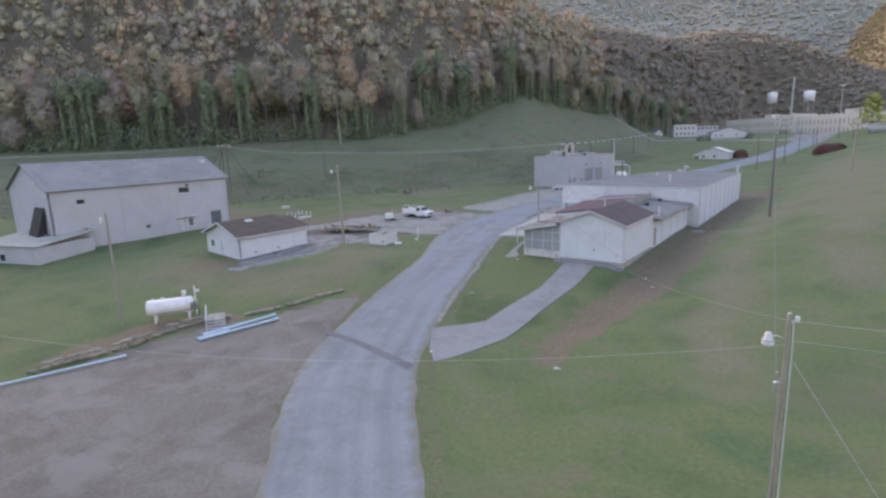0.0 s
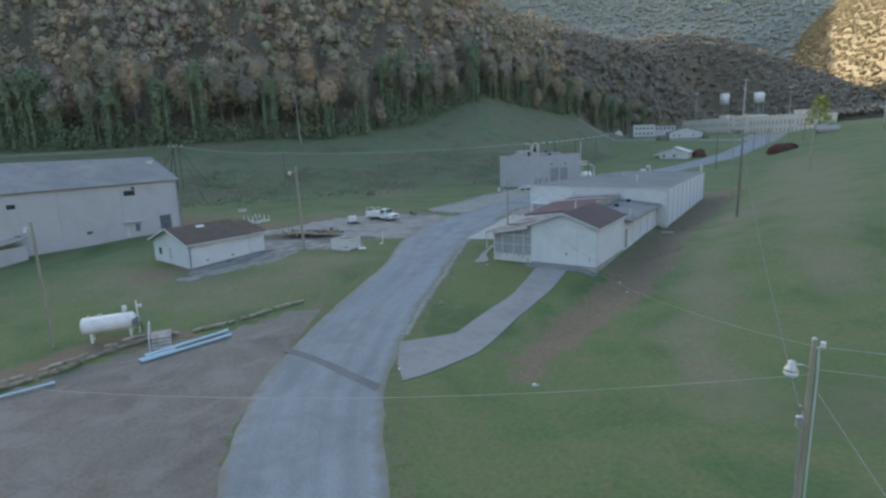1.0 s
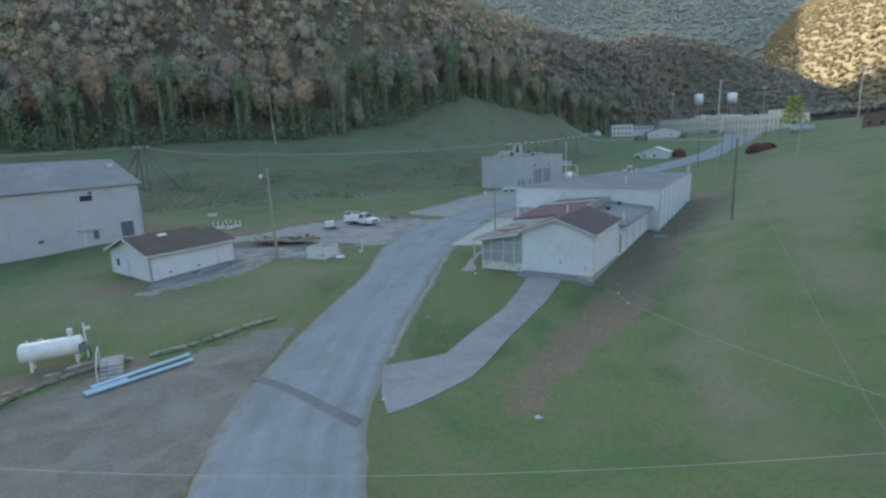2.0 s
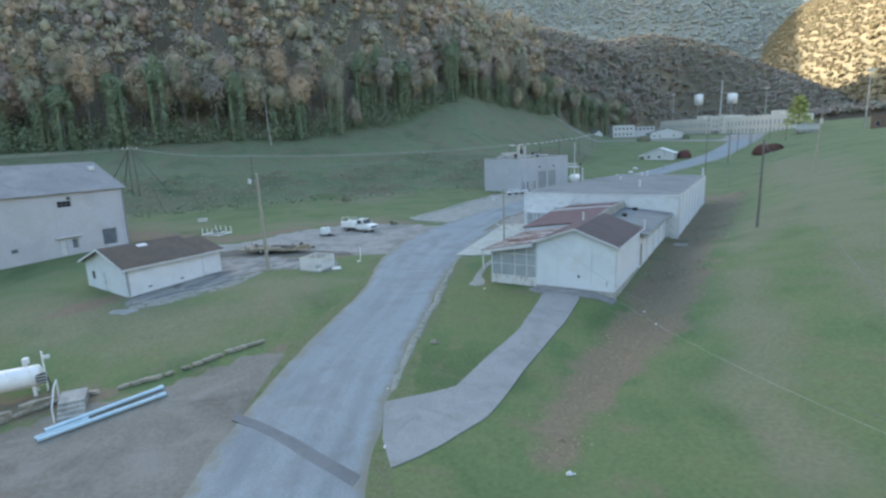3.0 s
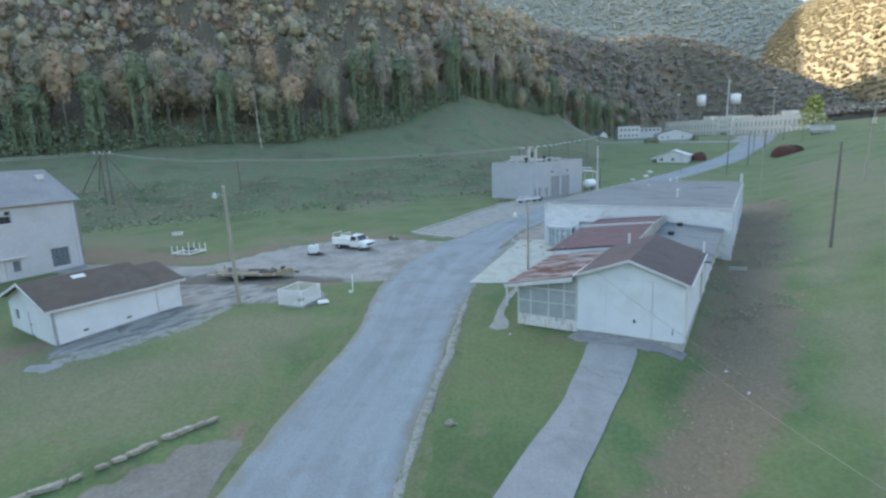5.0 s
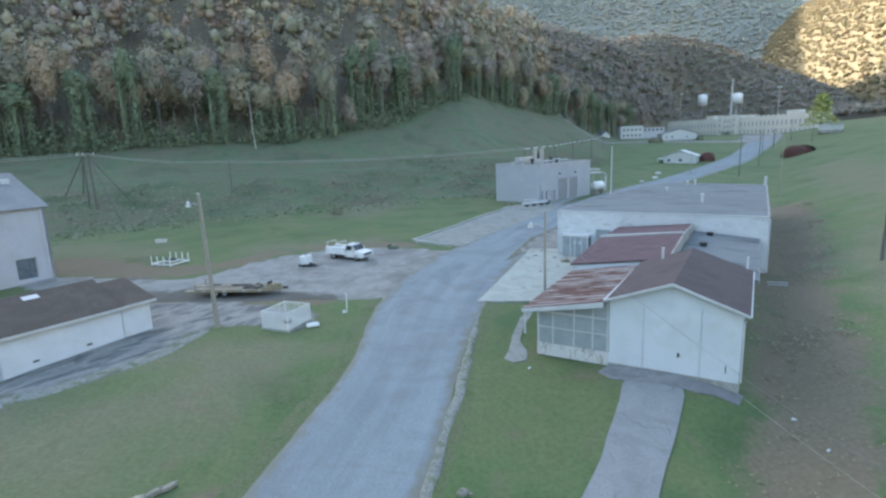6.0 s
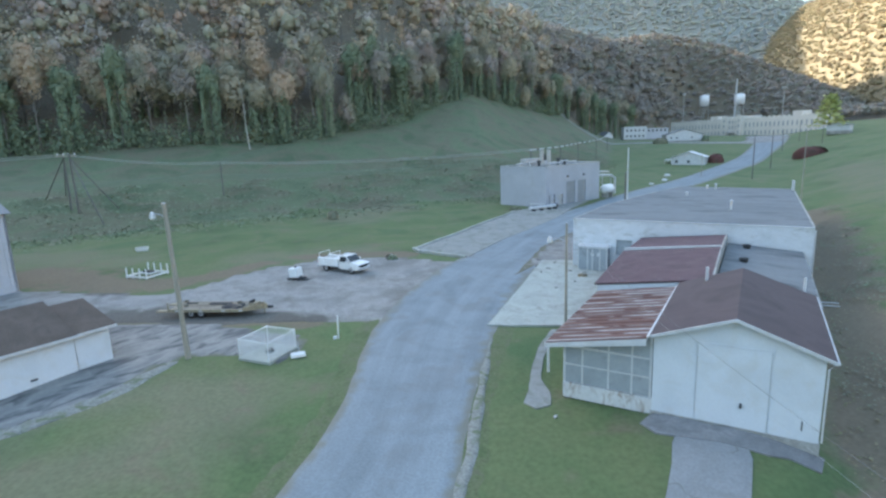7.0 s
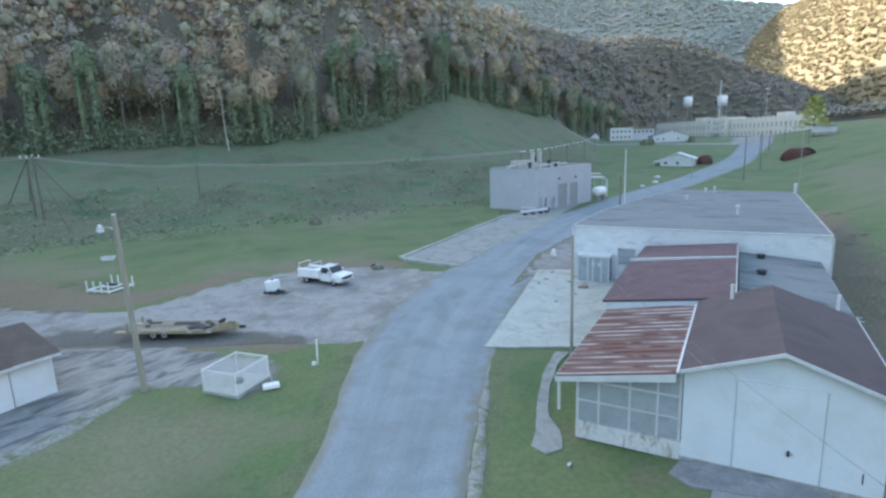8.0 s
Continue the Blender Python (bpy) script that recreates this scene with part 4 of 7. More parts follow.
def workshop():
    """The lower range between the garage and the long building."""
    w = thing("workshop", YARD, "low white workshop range with maroon felt and grey roofs", "workshop")
    part("wall", moved(wall_mesh(16.8, 3.0, 0.2, [(2, 3.4, 1, 2.2), (6, 7.4, 1, 2.2), (11, 12, 0.1, 2.2)]), pose(-5.6, 27.7, 0, 0, 0, -90)), WHITE_PAINT, w)
    for y in (23.3, 25.7 - 6.4):
        window_unit(w, pose(-5.6, y + 1.0, 1.0, 0, 0, -90), 1.4, 1.2)
    part("wall", extruded([(-5.6, -0.5), (1.7, -0.5), (1.7, 4.25), (-5.6, 3.27)], 10.95, 11.15), WHITE_PAINT, w)
    part("wall", boxed(6.85, 7.05, 10.45, 27.9, -0.8, 3.3), WHITE_PAINT, w)
    part("doorway", boxed(7.045, 7.09, 11.1, 12.0, 0.0, 2.2), WOOD_POLE, w, "weathered brown timber door")
    for y in (14.5, 18.5, 22.5, 26):
        part("pilaster", boxed(7.052, 7.13, y, y + 0.35, -0.8, 3.1), WHITE_PAINT, w)
    part("footing", boxed(-5.9, 6.84, 11.2, 27.8, -1.0, 0.05), CONCRETE, w)
    part("roof", slab_between((-5.8, 10.9, 3.42), (1.75, 10.9, 4.42), (1.75, 20.4, 4.85), (-5.75, 20.4, 4.0), 0.12), PURPLE_ROOF, w, "maroon felt lean-to roof")
    part("roof", slab_between((-5.6, 20.6, 4.05), (1.75, 20.6, 4.8), (1.75, 27.8, 4.6), (-5.6, 27.8, 3.9), 0.12), PURPLE_ROOF, w, "upper maroon felt roof")
    part("roof_kerb", solid([[(-5.7, y, 3.6), (1.74, y, 4.5), (1.74, y, 4.95), (-5.7, y, 4.24)] for y in (20.42, 20.58)]), TRIM, w, "white painted fire wall coping")
    part("parapet", solid([[(x, 10.95, 2.9), (x, 27.7, 2.9), (x, 27.7, 3.75), (x, 10.95, 3.2)] for x in (-5.598, -5.4)]), WHITE_PAINT, w)
    part("ridge_wall", solid([[(1.752, y, 3.2), (1.86, y, 3.2), (1.86, y, z), (1.752, y, z)] for y, z in ((10.9, 4.5), (20.5, 4.9), (27.8, 4.68))]), CONCRETE, w, "white upstand between the roofs")
    part("roof", slab_between((1.96, 10.7, 3.85), (7.75, 10.7, 3.35), (7.75, 27.9, 3.35), (1.96, 27.9, 3.85), 0.15), GREY_ROOF, w, "grey roll roofing")
    part("fascia", boxed(7.76, 7.82, 10.7, 27.9, 3.05, 3.3), CONCRETE, w)
    part("vent_stack", piped([(7.0, 13.2, 3.3), (7.0, 13.2, 4.5)], 0.08, 10), TRIM, w, "white vent pipe")
    for x, y in ((3.4, 20.5), (3.5, 26.3)):
        part("roof_vent", solid([[(x + r * math.cos(t), y + r * math.sin(t), z) for t in (2 * math.pi * k / 12 for k in range(12))] for r, z in ((0.28, 3.6), (0.28, 3.9), (0.36, 3.92), (0.3, 4.05))]), DARK, w, "dark mushroom vent")
    return w


def long_building():
    b = thing("warehouse", YARD, "long flat-roofed white block warehouse with peeling paint", "warehouse")
    x0, x1, y0, t = -12.5, 8.45, 28.0, 5.45
    side = [(x0, y0), (-12.05, 40.0), (-10.5, 50.0), (-8.7, 58.5), (-6.7, 66.6)]
    back = (x1, 64.2)
    L = x1 - x0
    part("wall", moved(wall_mesh(L, t + 0.6, 0.3, [(4.4, 6.0, 2.45, 4.1)]), pose(x0, y0, -0.6)), PEELING, b, "white block wall with peeling paint")
    window_unit(b, pose(x0 + 4.4, y0, 1.85), 1.6, 1.65, (1, 2), glass=MESH_SCREEN, depth=0.2)
    for (ax, ay), (bx, by) in zip(side, side[1:]):
        # each length of the side wall runs back from its far end, its face to the lane
        long, turn = math.hypot(bx - ax, by - ay), math.degrees(math.atan2(ay - by, ax - bx))
        holes = [(2.0 + 4.3 * i, 3.8 + 4.3 * i, 2.2, 3.6) for i in range(int((long - 1) / 4.3))]
        at = pose(bx, by, -0.6, 0, 0, turn)
        part("wall", moved(wall_mesh(long - (0.3 if (ax, ay) == side[0] else 0.0), t + 0.6, 0.3, holes), at), WHITE_PAINT, b)
        for h in holes:
            window_unit(b, at @ pose(h[0], 0, h[2]), 1.8, 1.4, (2, 2), depth=0.2)
    part("wall", boxed(x1 - 0.3, x1, y0 + 0.3, back[1] - 0.3, -1.2, t), WHITE_PAINT, b)
    part("wall", solid([[(x1, back[1], z), (side[-1][0], side[-1][1], z), (side[-1][0] + 0.05, side[-1][1] - 0.3, z), (x1, back[1] - 0.297, z)] for z in (-0.6, t)]), WHITE_PAINT, b)
    for i in range(10):
        y = y0 + 0.6 + i * 3.86
        part("pilaster", boxed(x1 + 0.002, x1 + 0.08, y, y + 0.45, -1.2, t - 0.25), WHITE_PAINT, b)
    part("downpipe", piped([(x1 + 0.1, y0 + 0.3, t - 0.2), (x1 + 0.1, y0 + 0.3, -0.6)], 0.06), TRIM, b)
    rim = [*side, back, (x1, y0)]
    part("roof", solid([[(x, y, z) for x, y in rim] for z in (t + 0.004, t + 0.05)]), GREY_ROOF, b, "grey patched roll roofing")
    for (ax, ay), (bx, by) in zip(rim, rim[1:] + rim[:1]):
        way = Vector((bx - ax, by - ay, 0)).normalized()
        off = Vector((way.y, -way.x, 0)) * 0.11
        ends = [Vector((ax, ay, 0)), Vector((bx, by, 0)) - way * 0.24]
        front = (ax, ay) == (x1, y0)
        part("coping", solid([[p - off * 0.5 + Vector((0, 0, t + 0.002)), p + off + Vector((0, 0, t + 0.002)), p + off + Vector((0, 0, t + 0.085)), p - off * 0.5 + Vector((0, 0, t + 0.085))] for p in ends]), TRIM if front else CONCRETE, b, "pale coping" if front else "weathered grey coping")
    for x, y, h in ((1.63, 38.9, 1.0), (-4.3, 53.2, 0.45), (-1.4, 62.5, 0.8), (-2.6, 63.6, 0.5)):
        v = part("roof_vent", piped([(x, y, t - 0.1), (x, y, t + h)], 0.13, 10), TRIM, b, "white roof vent")
        part("cap", piped([(x, y, t + h), (x, y, t + h + 0.12)], 0.24, 10, 0.1), TRIM, v)
    part("flue", boxed(x1 - 0.4, x1 - 0.05, 61.2, 61.6, t + 0.12, t + 1.5), TRIM, b, "pale flue at the roof edge")
    # glazed entrance at the corner
    e = part("entrance", boxed(-11.65, -8.55, 26.6, 27.99, 2.75, 2.95), TRIM, b, "white glazed entrance bay")
    for x in (-11.6, -10.65, -10.15, -9.4, -8.7):
        part("mullion", boxed(x, x + 0.1, 26.65, 26.75, 0.2, 2.75), TRIM, e)
    for xa, xb in ((-11.5, -10.65), (-10.55, -10.15), (-10.05, -9.4), (-9.3, -8.7)):
        part("pane", boxed(xa, xb, 26.69, 26.71, 0.35, 2.7), MESH_SCREEN, e)
        part("rail", boxed(xa, xb, 26.66, 26.74, 0.2, 0.35), TRIM, e)
    for x in (-11.6, -8.7):
        part("pane", boxed(x + 0.04, x + 0.06, 26.76, 27.98, 0.2, 2.74), GLASS_PALE, e)
    for x in (-10.25, -9.65):
        part("notice", boxed(x, x + 0.3, 26.675, 26.685, 1.9, 2.25), TRIM, e, "white paper notice")
    part("step", boxed(-11.9, -8.3, 25.9, 27.98, -0.1, 0.22), CONCRETE, b)
    return b


garage()
workshop()
long_building()


def works():
    b = thing("workshop_block", pose(15.8, 140.5, 0.7, 0, 0, math.degrees(math.atan2(0.68, 0.735))), "grey flat-roofed two storey machine shop with chimneys", "machine shop")
    L, D, t = 18.3, 11.5, 7.9
    doors = [(6.4, 9.5, 0.2, 4.7), (10.35, 13.2, 0.2, 4.7), (4.1, 5.3, 0.2, 2.4)]
    slits = [(2.3, 2.75, 0.8, 2.6), (-0.0 + 0.9, 1.3, 0.8, 2.6)]
    part("wall", wall_mesh(L, t, 0.3, doors + slits), GREY_PAINT, b, "plain grey painted wall")
    part("wall", moved(wall_mesh(D - 0.6, t, 0.3), pose(0, D - 0.3, 0, 0, 0, -90)), GREY_PAINT, b)
    part("wall", boxed(L - 0.3, L, 0.3, D - 0.3, 0, t), GREY_PAINT, b)
    part("wall", boxed(0, L, D - 0.3, D, 0, t), GREY_PAINT, b)
    part("footing", boxed(0.02, L - 0.02, 0.02, D - 0.02, -1, 0.1), CONCRETE, b)
    for x0, x1, z0, z1 in doors[:2]:
        d = part("door", boxed(x0, x1, 0.14, 0.2, z0, z1), DOOR_GREY, b, "grey sectional overhead door")
        for i in range(6):
            z = z0 + (z1 - z0) * i / 6
            part("panel", boxed(x0 + 0.06, x1 - 0.06, 0.11, 0.138, z + 0.05, z + (z1 - z0) / 6 - 0.05), DOOR_GREY, d)
    d = part("door", boxed(4.1, 5.3, 0.14, 0.2, 0.2, 2.4), STEEL, b, "steel side door")
    part("door_handle", boxed(5.1, 5.18, 0.06, 0.138, 1.2, 1.35), DARK, d)
    for x0, x1, z0, z1 in slits:
        window_unit(b, pose(x0, 0, z0), x1 - x0, z1 - z0, (1, 2), depth=0.2)
    for x in (6.6, 12.2):
        part("wall_lamp", boxed(x, x + 0.3, -0.25, -0.002, 5.6, 5.9, bevel=0.04), DARK, b)
    part("roof", boxed(0.3, L - 0.3, 0.3, D - 0.3, t - 0.45, t - 0.25), GREY_ROOF, b)
    for a in ((-0.05, L + 0.05, -0.05, 0.32), (-0.05, L + 0.05, D - 0.32, D + 0.05), (-0.05, 0.32, 0.32, D - 0.32), (L - 0.32, L + 0.05, 0.32, D - 0.32)):
        part("coping", boxed(*a, t + 0.003, t + 0.12), STEEL, b)
    for x in (4.6, 6.9):
        f = part("chimney", piped([(x, 4.6, t - 0.4), (x, 4.6, t + 3.0)], 0.42, 14), STEEL, b, "tall steel flue")
        part("collar", piped([(x, 4.6, t + 2.75), (x, 4.6, t + 2.95)], 0.5, 14), STEEL, f)
    part("duct", boxed(3.0, 9.5, 6.4, 7.2, t - 0.25, t + 0.8, bevel=0.08), STEEL, b)
    part("roof_unit", boxed(3.6, 8.6, 7.8, 9.2, t - 0.25, t + 1.3, bevel=0.05), STEEL, b, "pale metal roof plant")
    part("roof_unit", boxed(1.0, 3.0, 7.2, 8.2, t - 0.25, t + 0.5, bevel=0.05), STEEL, b)
    part("exhaust_hood", boxed(9.6, 10.6, 8.0, 9.0, t - 0.25, t + 2.0, bevel=0.1), DARK, b)
    for x0, x1, y, h in ((0.8, 6.0, 1.2, 0.55), (6.8, 9.0, 1.6, 0.8), (11.0, 14.0, 3.0, 0.45)):
        part("roof_pipe", piped([(x0, y, t - 0.3), (x0, y, t + h), (x1, y, t + h), (x1, y, t - 0.3)], 0.14, 8), STEEL, b, "pale roof pipe")
    for x, y in ((8.6, 2.0), (12.0, 6.0), (2.2, 3.4)):
        part("roof_cowl", solid([[(x + r * math.cos(a), y + r * math.sin(a), t + z) for a in (2 * math.pi * k / 10 for k in range(10))] for r, z in ((0.25, -0.3), (0.25, 0.7), (0.5, 0.75), (0.35, 1.1))]), DARK, b, "dark roof cowl")
    # pipes at the corner and the foot of the wall
    part("corner_pipe", piped([(-0.9, 3.0, -0.3), (-0.9, 3.0, 0.9), (-0.9, 1.0, 0.9), (-0.2, 0.4, 0.9)], 0.13, 8), TRIM, b, "bent white pipe at the corner")
    part("cable_duct", boxed(0.5, 0.62, -0.1, -0.003, 0.2, 4.2), GREY_PAINT, b)
    # white round tank and pipes at the far end
    part("tank", solid([[(x, -0.6 + r * math.cos(a), 2.2 + r * math.sin(a)) for a in (2 * math.pi * k / 18 for k in range(18))] for x, r in ((L + 0.6, 0.25), (L + 0.7, 0.7), (L + 1.0, 0.95), (L + 3.6, 0.95), (L + 3.9, 0.7), (L + 4.0, 0.25))]), WHITE_STEEL, b, "white round tank", True)
    for x in (L + 1.2, L + 3.1):
        part("saddle", boxed(x, x + 0.3, -1.3, 0.1, -0.5, 1.45), CONCRETE, b)
    part("pipe_run", piped([(L - 0.2, 0.8, 5.2), (L + 7, 1.4, 4.7), (L + 9, 1.6, 4.0), (L + 9, 1.6, -0.4)], 0.25, 10), TRIM, b, "white pipe run")
    part("pipe_run", piped([(L - 0.2, 1.6, 5.9), (L + 8, 2.6, 5.4)], 0.16, 8), TRIM, b)
    for x in (L + 3, L + 6.5):
        part("pipe_leg", piped([(x, 1.1, -0.5), (x, 1.1, 4.9)], 0.09, 8), STEEL, b)
    return b


works()


# ---- the barn and the shed ----
def barn():
    b = thing("barn", pose(-47.3, 91.8, 0, 0, 0, math.degrees(math.atan2(24.2, 12.5))), "tall pale sheet-clad storage barn with grey gabled roof", "barn")
    L, D, E, A = 26.8, 13.4, 8.5, 12.0
    openings = [(18.1, 19.9, 6.5, 7.4), (19.3, 19.9, 7.4, 7.9), (17.6, 18.5, 0.4, 2.5), (19.2, 20.0, 1.0, 2.3), (23.2, 25.2, 0.7, 3.0), (3.3, 4.4, 6.3, 7.0), (3.6, 4.4, 2.4, 3.0), (2.8, 3.6, 1.0, 1.6), (12.2, 13.0, 1.6, 2.2)]
    base = -1.6
    part("wall", moved(wall_mesh(L, E - base, 0.25, [(a, c, z - base, w - base) for a, c, z, w in openings]), pose(-L, 0, base)), BARN_PAINT, b, "pale sheet wall")
    for x0, x1, z0, z1 in openings:
        if (x0, z0) == (17.6, 0.4):
            part("door", boxed(x0 - L + 0.01, x1 - L - 0.01, 0.1, 0.15, z0, z1), TRIM, b)
        else:
            window_unit(b, pose(x0 - L, 0.02, z0), x1 - x0, z1 - z0, (3 if x1 - x0 > 1.5 else 1, 2), depth=0.2, glass=GLASS_DARK if z0 > 6 else GLASS_PALE)
    part("door_canopy", boxed(17.2 - L, 20.5 - L, -0.35, -0.003, 2.6, 2.72), TRIM, b, "thin canopy over the doorway")
    part("wall", boxed(-L, 0, D - 0.25, D, base, E), BARN_PAINT, b)
    for x, hole in ((-L, []), (-0.25, [])):
        bm = gable_wall(D, E - base, A - base, 0.25, hole)
        part("wall", moved(bm, pose(x + 0.25, 0, base, 0, 0, 90)), BARN_PAINT, b)
    for y0, y1 in ((-0.4, D / 2), (D + 0.4, D / 2)):
        k = (A - E) / (D / 2)
        part("roof", slab_between((-L - 0.4, y0, A + 0.12 - k * abs(D / 2 - y0)), (0.4, y0, A + 0.12 - k * abs(D / 2 - y0)), (0.4, y1, A + 0.12), (-L - 0.4, y1, A + 0.12), 0.08), BARN_ROOF, b, "weathered grey roof slope")
    for i in range(4):
        x = -L + 0.6 + i * (L - 1.2) / 3
        part("batten", boxed(x - 0.03, x + 0.03, -0.035, -0.002, base, E - 0.1), BARN_PAINT, b)
    part("roof_vent", boxed(-1.6, -0.8, 4.4, 5.1, 10.9, 11.5, bevel=0.05), TRIM, b, "white roof vent")
    # lean chute against the far gable
    part("chute", solid([[(-L - 2.6, y, -1.2), (-L - 1.2, y, -1.2), (-L - 0.15, y, 5.2), (-L - 0.15, y, 6.2)] for y in (1.5, 4.6)]), DARK, b, "dark sloping chute")
    return b


barn()


def outbuilding():
    b = thing("outbuilding", pose(-57.6, 63.0, -0.8, 0, 0, math.degrees(math.atan2(24.2, 12.5)) - 72), "low pale outbuilding with a flat cluttered roof", "outbuilding")
    part("wall", moved(wall_mesh(11, 3.0, 0.25, [(4, 5.2, 1, 2)]), pose(-11, 0, -0.4)), BARN_PAINT, b)
    window_unit(b, pose(-7, 0.02, 0.6), 1.2, 1.0, depth=0.2)
    part("wall", boxed(-0.25, 0, 0.25, 7.75, -0.4, 2.6), BARN_PAINT, b)
    part("wall", boxed(-11, -10.75, 0.25, 7.75, -0.4, 2.6), BARN_PAINT, b)
    part("wall", boxed(-11, 0, 7.75, 8, -0.4, 2.6), BARN_PAINT, b)
    part("roof", slab_between((-11.3, -0.3, 2.75), (0.3, -0.3, 2.75), (0.3, 8.3, 3.6), (-11.3, 8.3, 3.6), 0.12), PALE_CONCRETE, b)
    return b


outbuilding()


def shed():
    s = thing("shed", pose(-31.55, 64.75, -0.45, 0, 0, 57.1), "low white block shed with brown shingle roof", "shed")
    L, D, E, A, S = 10.0, 8.1, 3.06, 4.55, 7.8
    end = [(6.3, 7.1, 1.2, 2.1), (3.7, 4.5, 0.15, 2.2)]
    part("wall", wall_mesh(S, E, 0.2, [(1.9, 2.3, 0.7, 0.85), (5.2, 5.6, 0.75, 0.9)]), WHITE_PAINT, s)
    part("wall", moved(wall_mesh(L - S - 0.003, E - 0.02, 0.2), pose(S + 0.003, 0.05, 0)), WHITE_PAINT, s)
    part("vent", boxed(1.9, 2.3, 0.06, 0.12, 0.7, 0.85), DARK, s)
    part("vent", boxed(5.2, 5.6, 0.06, 0.12, 0.75, 0.9), DARK, s)
    part("corner_strip", boxed(S + 0.05, S + 0.09, 0.02, 0.048, 0.1, E - 0.2), STEEL, s)
    bm = gable_wall(D, E, A, 0.2, [(D - x1, D - x0, z0, z1) for x0, x1, z0, z1 in end])
    part("wall", moved(bm, pose(0, D, 0, 0, 0, -90)), WHITE_PAINT, s)
    window_unit(s, pose(0, 7.1, 1.2, 0, 0, -90), 0.8, 0.9, (2, 3), depth=0.15)
    d = part("door", boxed(0.08, 0.13, 3.72, 4.48, 0.15, 2.19), WHITE_PAINT, s, "white plank door")
    part("door_handle", boxed(0.03, 0.079, 4.3, 4.38, 1.1, 1.2), DARK, d)
    part("step", boxed(-1.3, -0.01, 3.3, 5.0, -0.15, 0.12), CONCRETE, s)
    part("wall", boxed(L - 0.2, L, 0.25, D, 0, E - 0.02), WHITE_PAINT, s)
    part("wall", boxed(0.2, L - 0.2, D - 0.2, D, 0, E - 0.02), WHITE_PAINT, s)
    part("plinth", boxed(-0.004, S, -0.004, D - 0.1, -0.8, -0.002), WHITE_PAINT, s)
    part("plinth", boxed(S + 0.003, L - 0.004, 0.046, D - 0.1, -0.8, -0.002), WHITE_PAINT, s)
    m = D / 2
    for drop, xa, xb in ((0.0, -0.55, S + 0.15), (0.42, S + 0.153, L + 0.35)):
        k = (A - E - drop) / m
        for side in (-1, 1):
            over = 0.4 if side < 0 else 0.2
            y = m + side * (m + over)
            top = A + 0.1 - drop
            low = top - k * (m + over)
            part("roof", slab_between((xa, y, low), (xb, y, low), (xb, m, top), (xa, m, top), 0.09), BROWN_ROOF, s, "brown shingle roof slope")
            part("fascia", boxed(xa, xb, y + (0.0 if side > 0 else -0.04), y + (0.04 if side > 0 else 0.0), low - 0.2, low - 0.02), TRIM, s)
            if drop == 0:
                part("bargeboard", solid([[(x, y, low - 0.2), (x, m, top - 0.2), (x, m, top + 0.02), (x, y, low + 0.02)] for x in (xa - 0.05, xa - 0.003)]), TRIM, s)
    part("gable_end", solid([[(x, 0.4, E - 0.1), (x, D - 0.4, E - 0.1), (x, D / 2, A - 0.05)] for x in (S + 0.02, S + 0.12)]), BROWN_ROOF, s)
    k = (A - E) / m
    part("roof_patch", slab_between((3.0, 3.1, A + 0.13 - k * (m - 3.1)), (4.0, 3.1, A + 0.13 - k * (m - 3.1)), (4.0, 3.6, A + 0.13 - k * (m - 3.6)), (3.0, 3.6, A + 0.13 - k * (m - 3.6)), 0.03), TRIM, s, "pale loose patch on the roof")
    return s


shed()


# ---- poles and lines ----
def pole(x, y, top, mat=WOOD_POLE, r=0.16, label="weathered wooden utility pole standing in grass", lamp=None, lean=(0, 0), category="utility pole", name="utility_pole"):
    """A tapered pole with rings and, if wanted, a yard lamp on an arm towards lamp (dx, dy)."""
    z = ground_z(x, y) - 0.4
    p = thing(name, pose(x, y, z), label, category, "utility poles")
    h = top - z
    part("pole", piped([(lean[0] * u, lean[1] * u, h * u) for u in (0, 0.25, 0.5, 0.75, 1)], r, 10, r * 0.68), mat, p)
    part("cap", piped([(lean[0], lean[1], h + 0.002), (lean[0], lean[1], h + 0.05)], r * 0.72, 10, r * 0.3), STEEL, p)
    if lamp:
        dx, dy, down = lamp
        a = Vector((lean[0] * 0.93, lean[1] * 0.93, h - down))
        e = a + Vector((dx, dy, 0.25))
        part("arm", piped([a, a + Vector((dx * 0.5, dy * 0.5, 0.22)), e], 0.03, 6), STEEL, p)
        head = part("lamp_head", solid([[(e.x + q * math.cos(t), e.y + q * math.sin(t), e.z + w) for t in (2 * math.pi * k / 14 for k in range(14))] for q, w in ((0.07, 0.15), (0.11, 0.1), (0.12, 0.0), (0.19, -0.09), (0.20, -0.14))]), STEEL, p, "grey metal yard lamp head", True)
        part("lens", solid([[(e.x + q * math.cos(t), e.y + q * math.sin(t), e.z + w) for t in (2 * math.pi * k / 14 for k in range(14))] for q, w in ((0.19, -0.142), (0.19, -0.26), (0.14, -0.32), (0.06, -0.35))]), TOTE_WHITE, head, "cloudy white lamp lens", True)
    return p


def wire(a, b, sag, r=0.018, mat=WIRE, label="thin sagging overhead cable between poles", name="overhead_cable"):
    pts = []
    for i in range(25):
        u = i / 24
        p = Vector(a).lerp(Vector(b), u)
        p.z -= sag * 4 * u * (1 - u)
        pts.append(p)
    return tagged(part(name, piped(pts, r, 5), mat), label, "cable", "overhead cables")


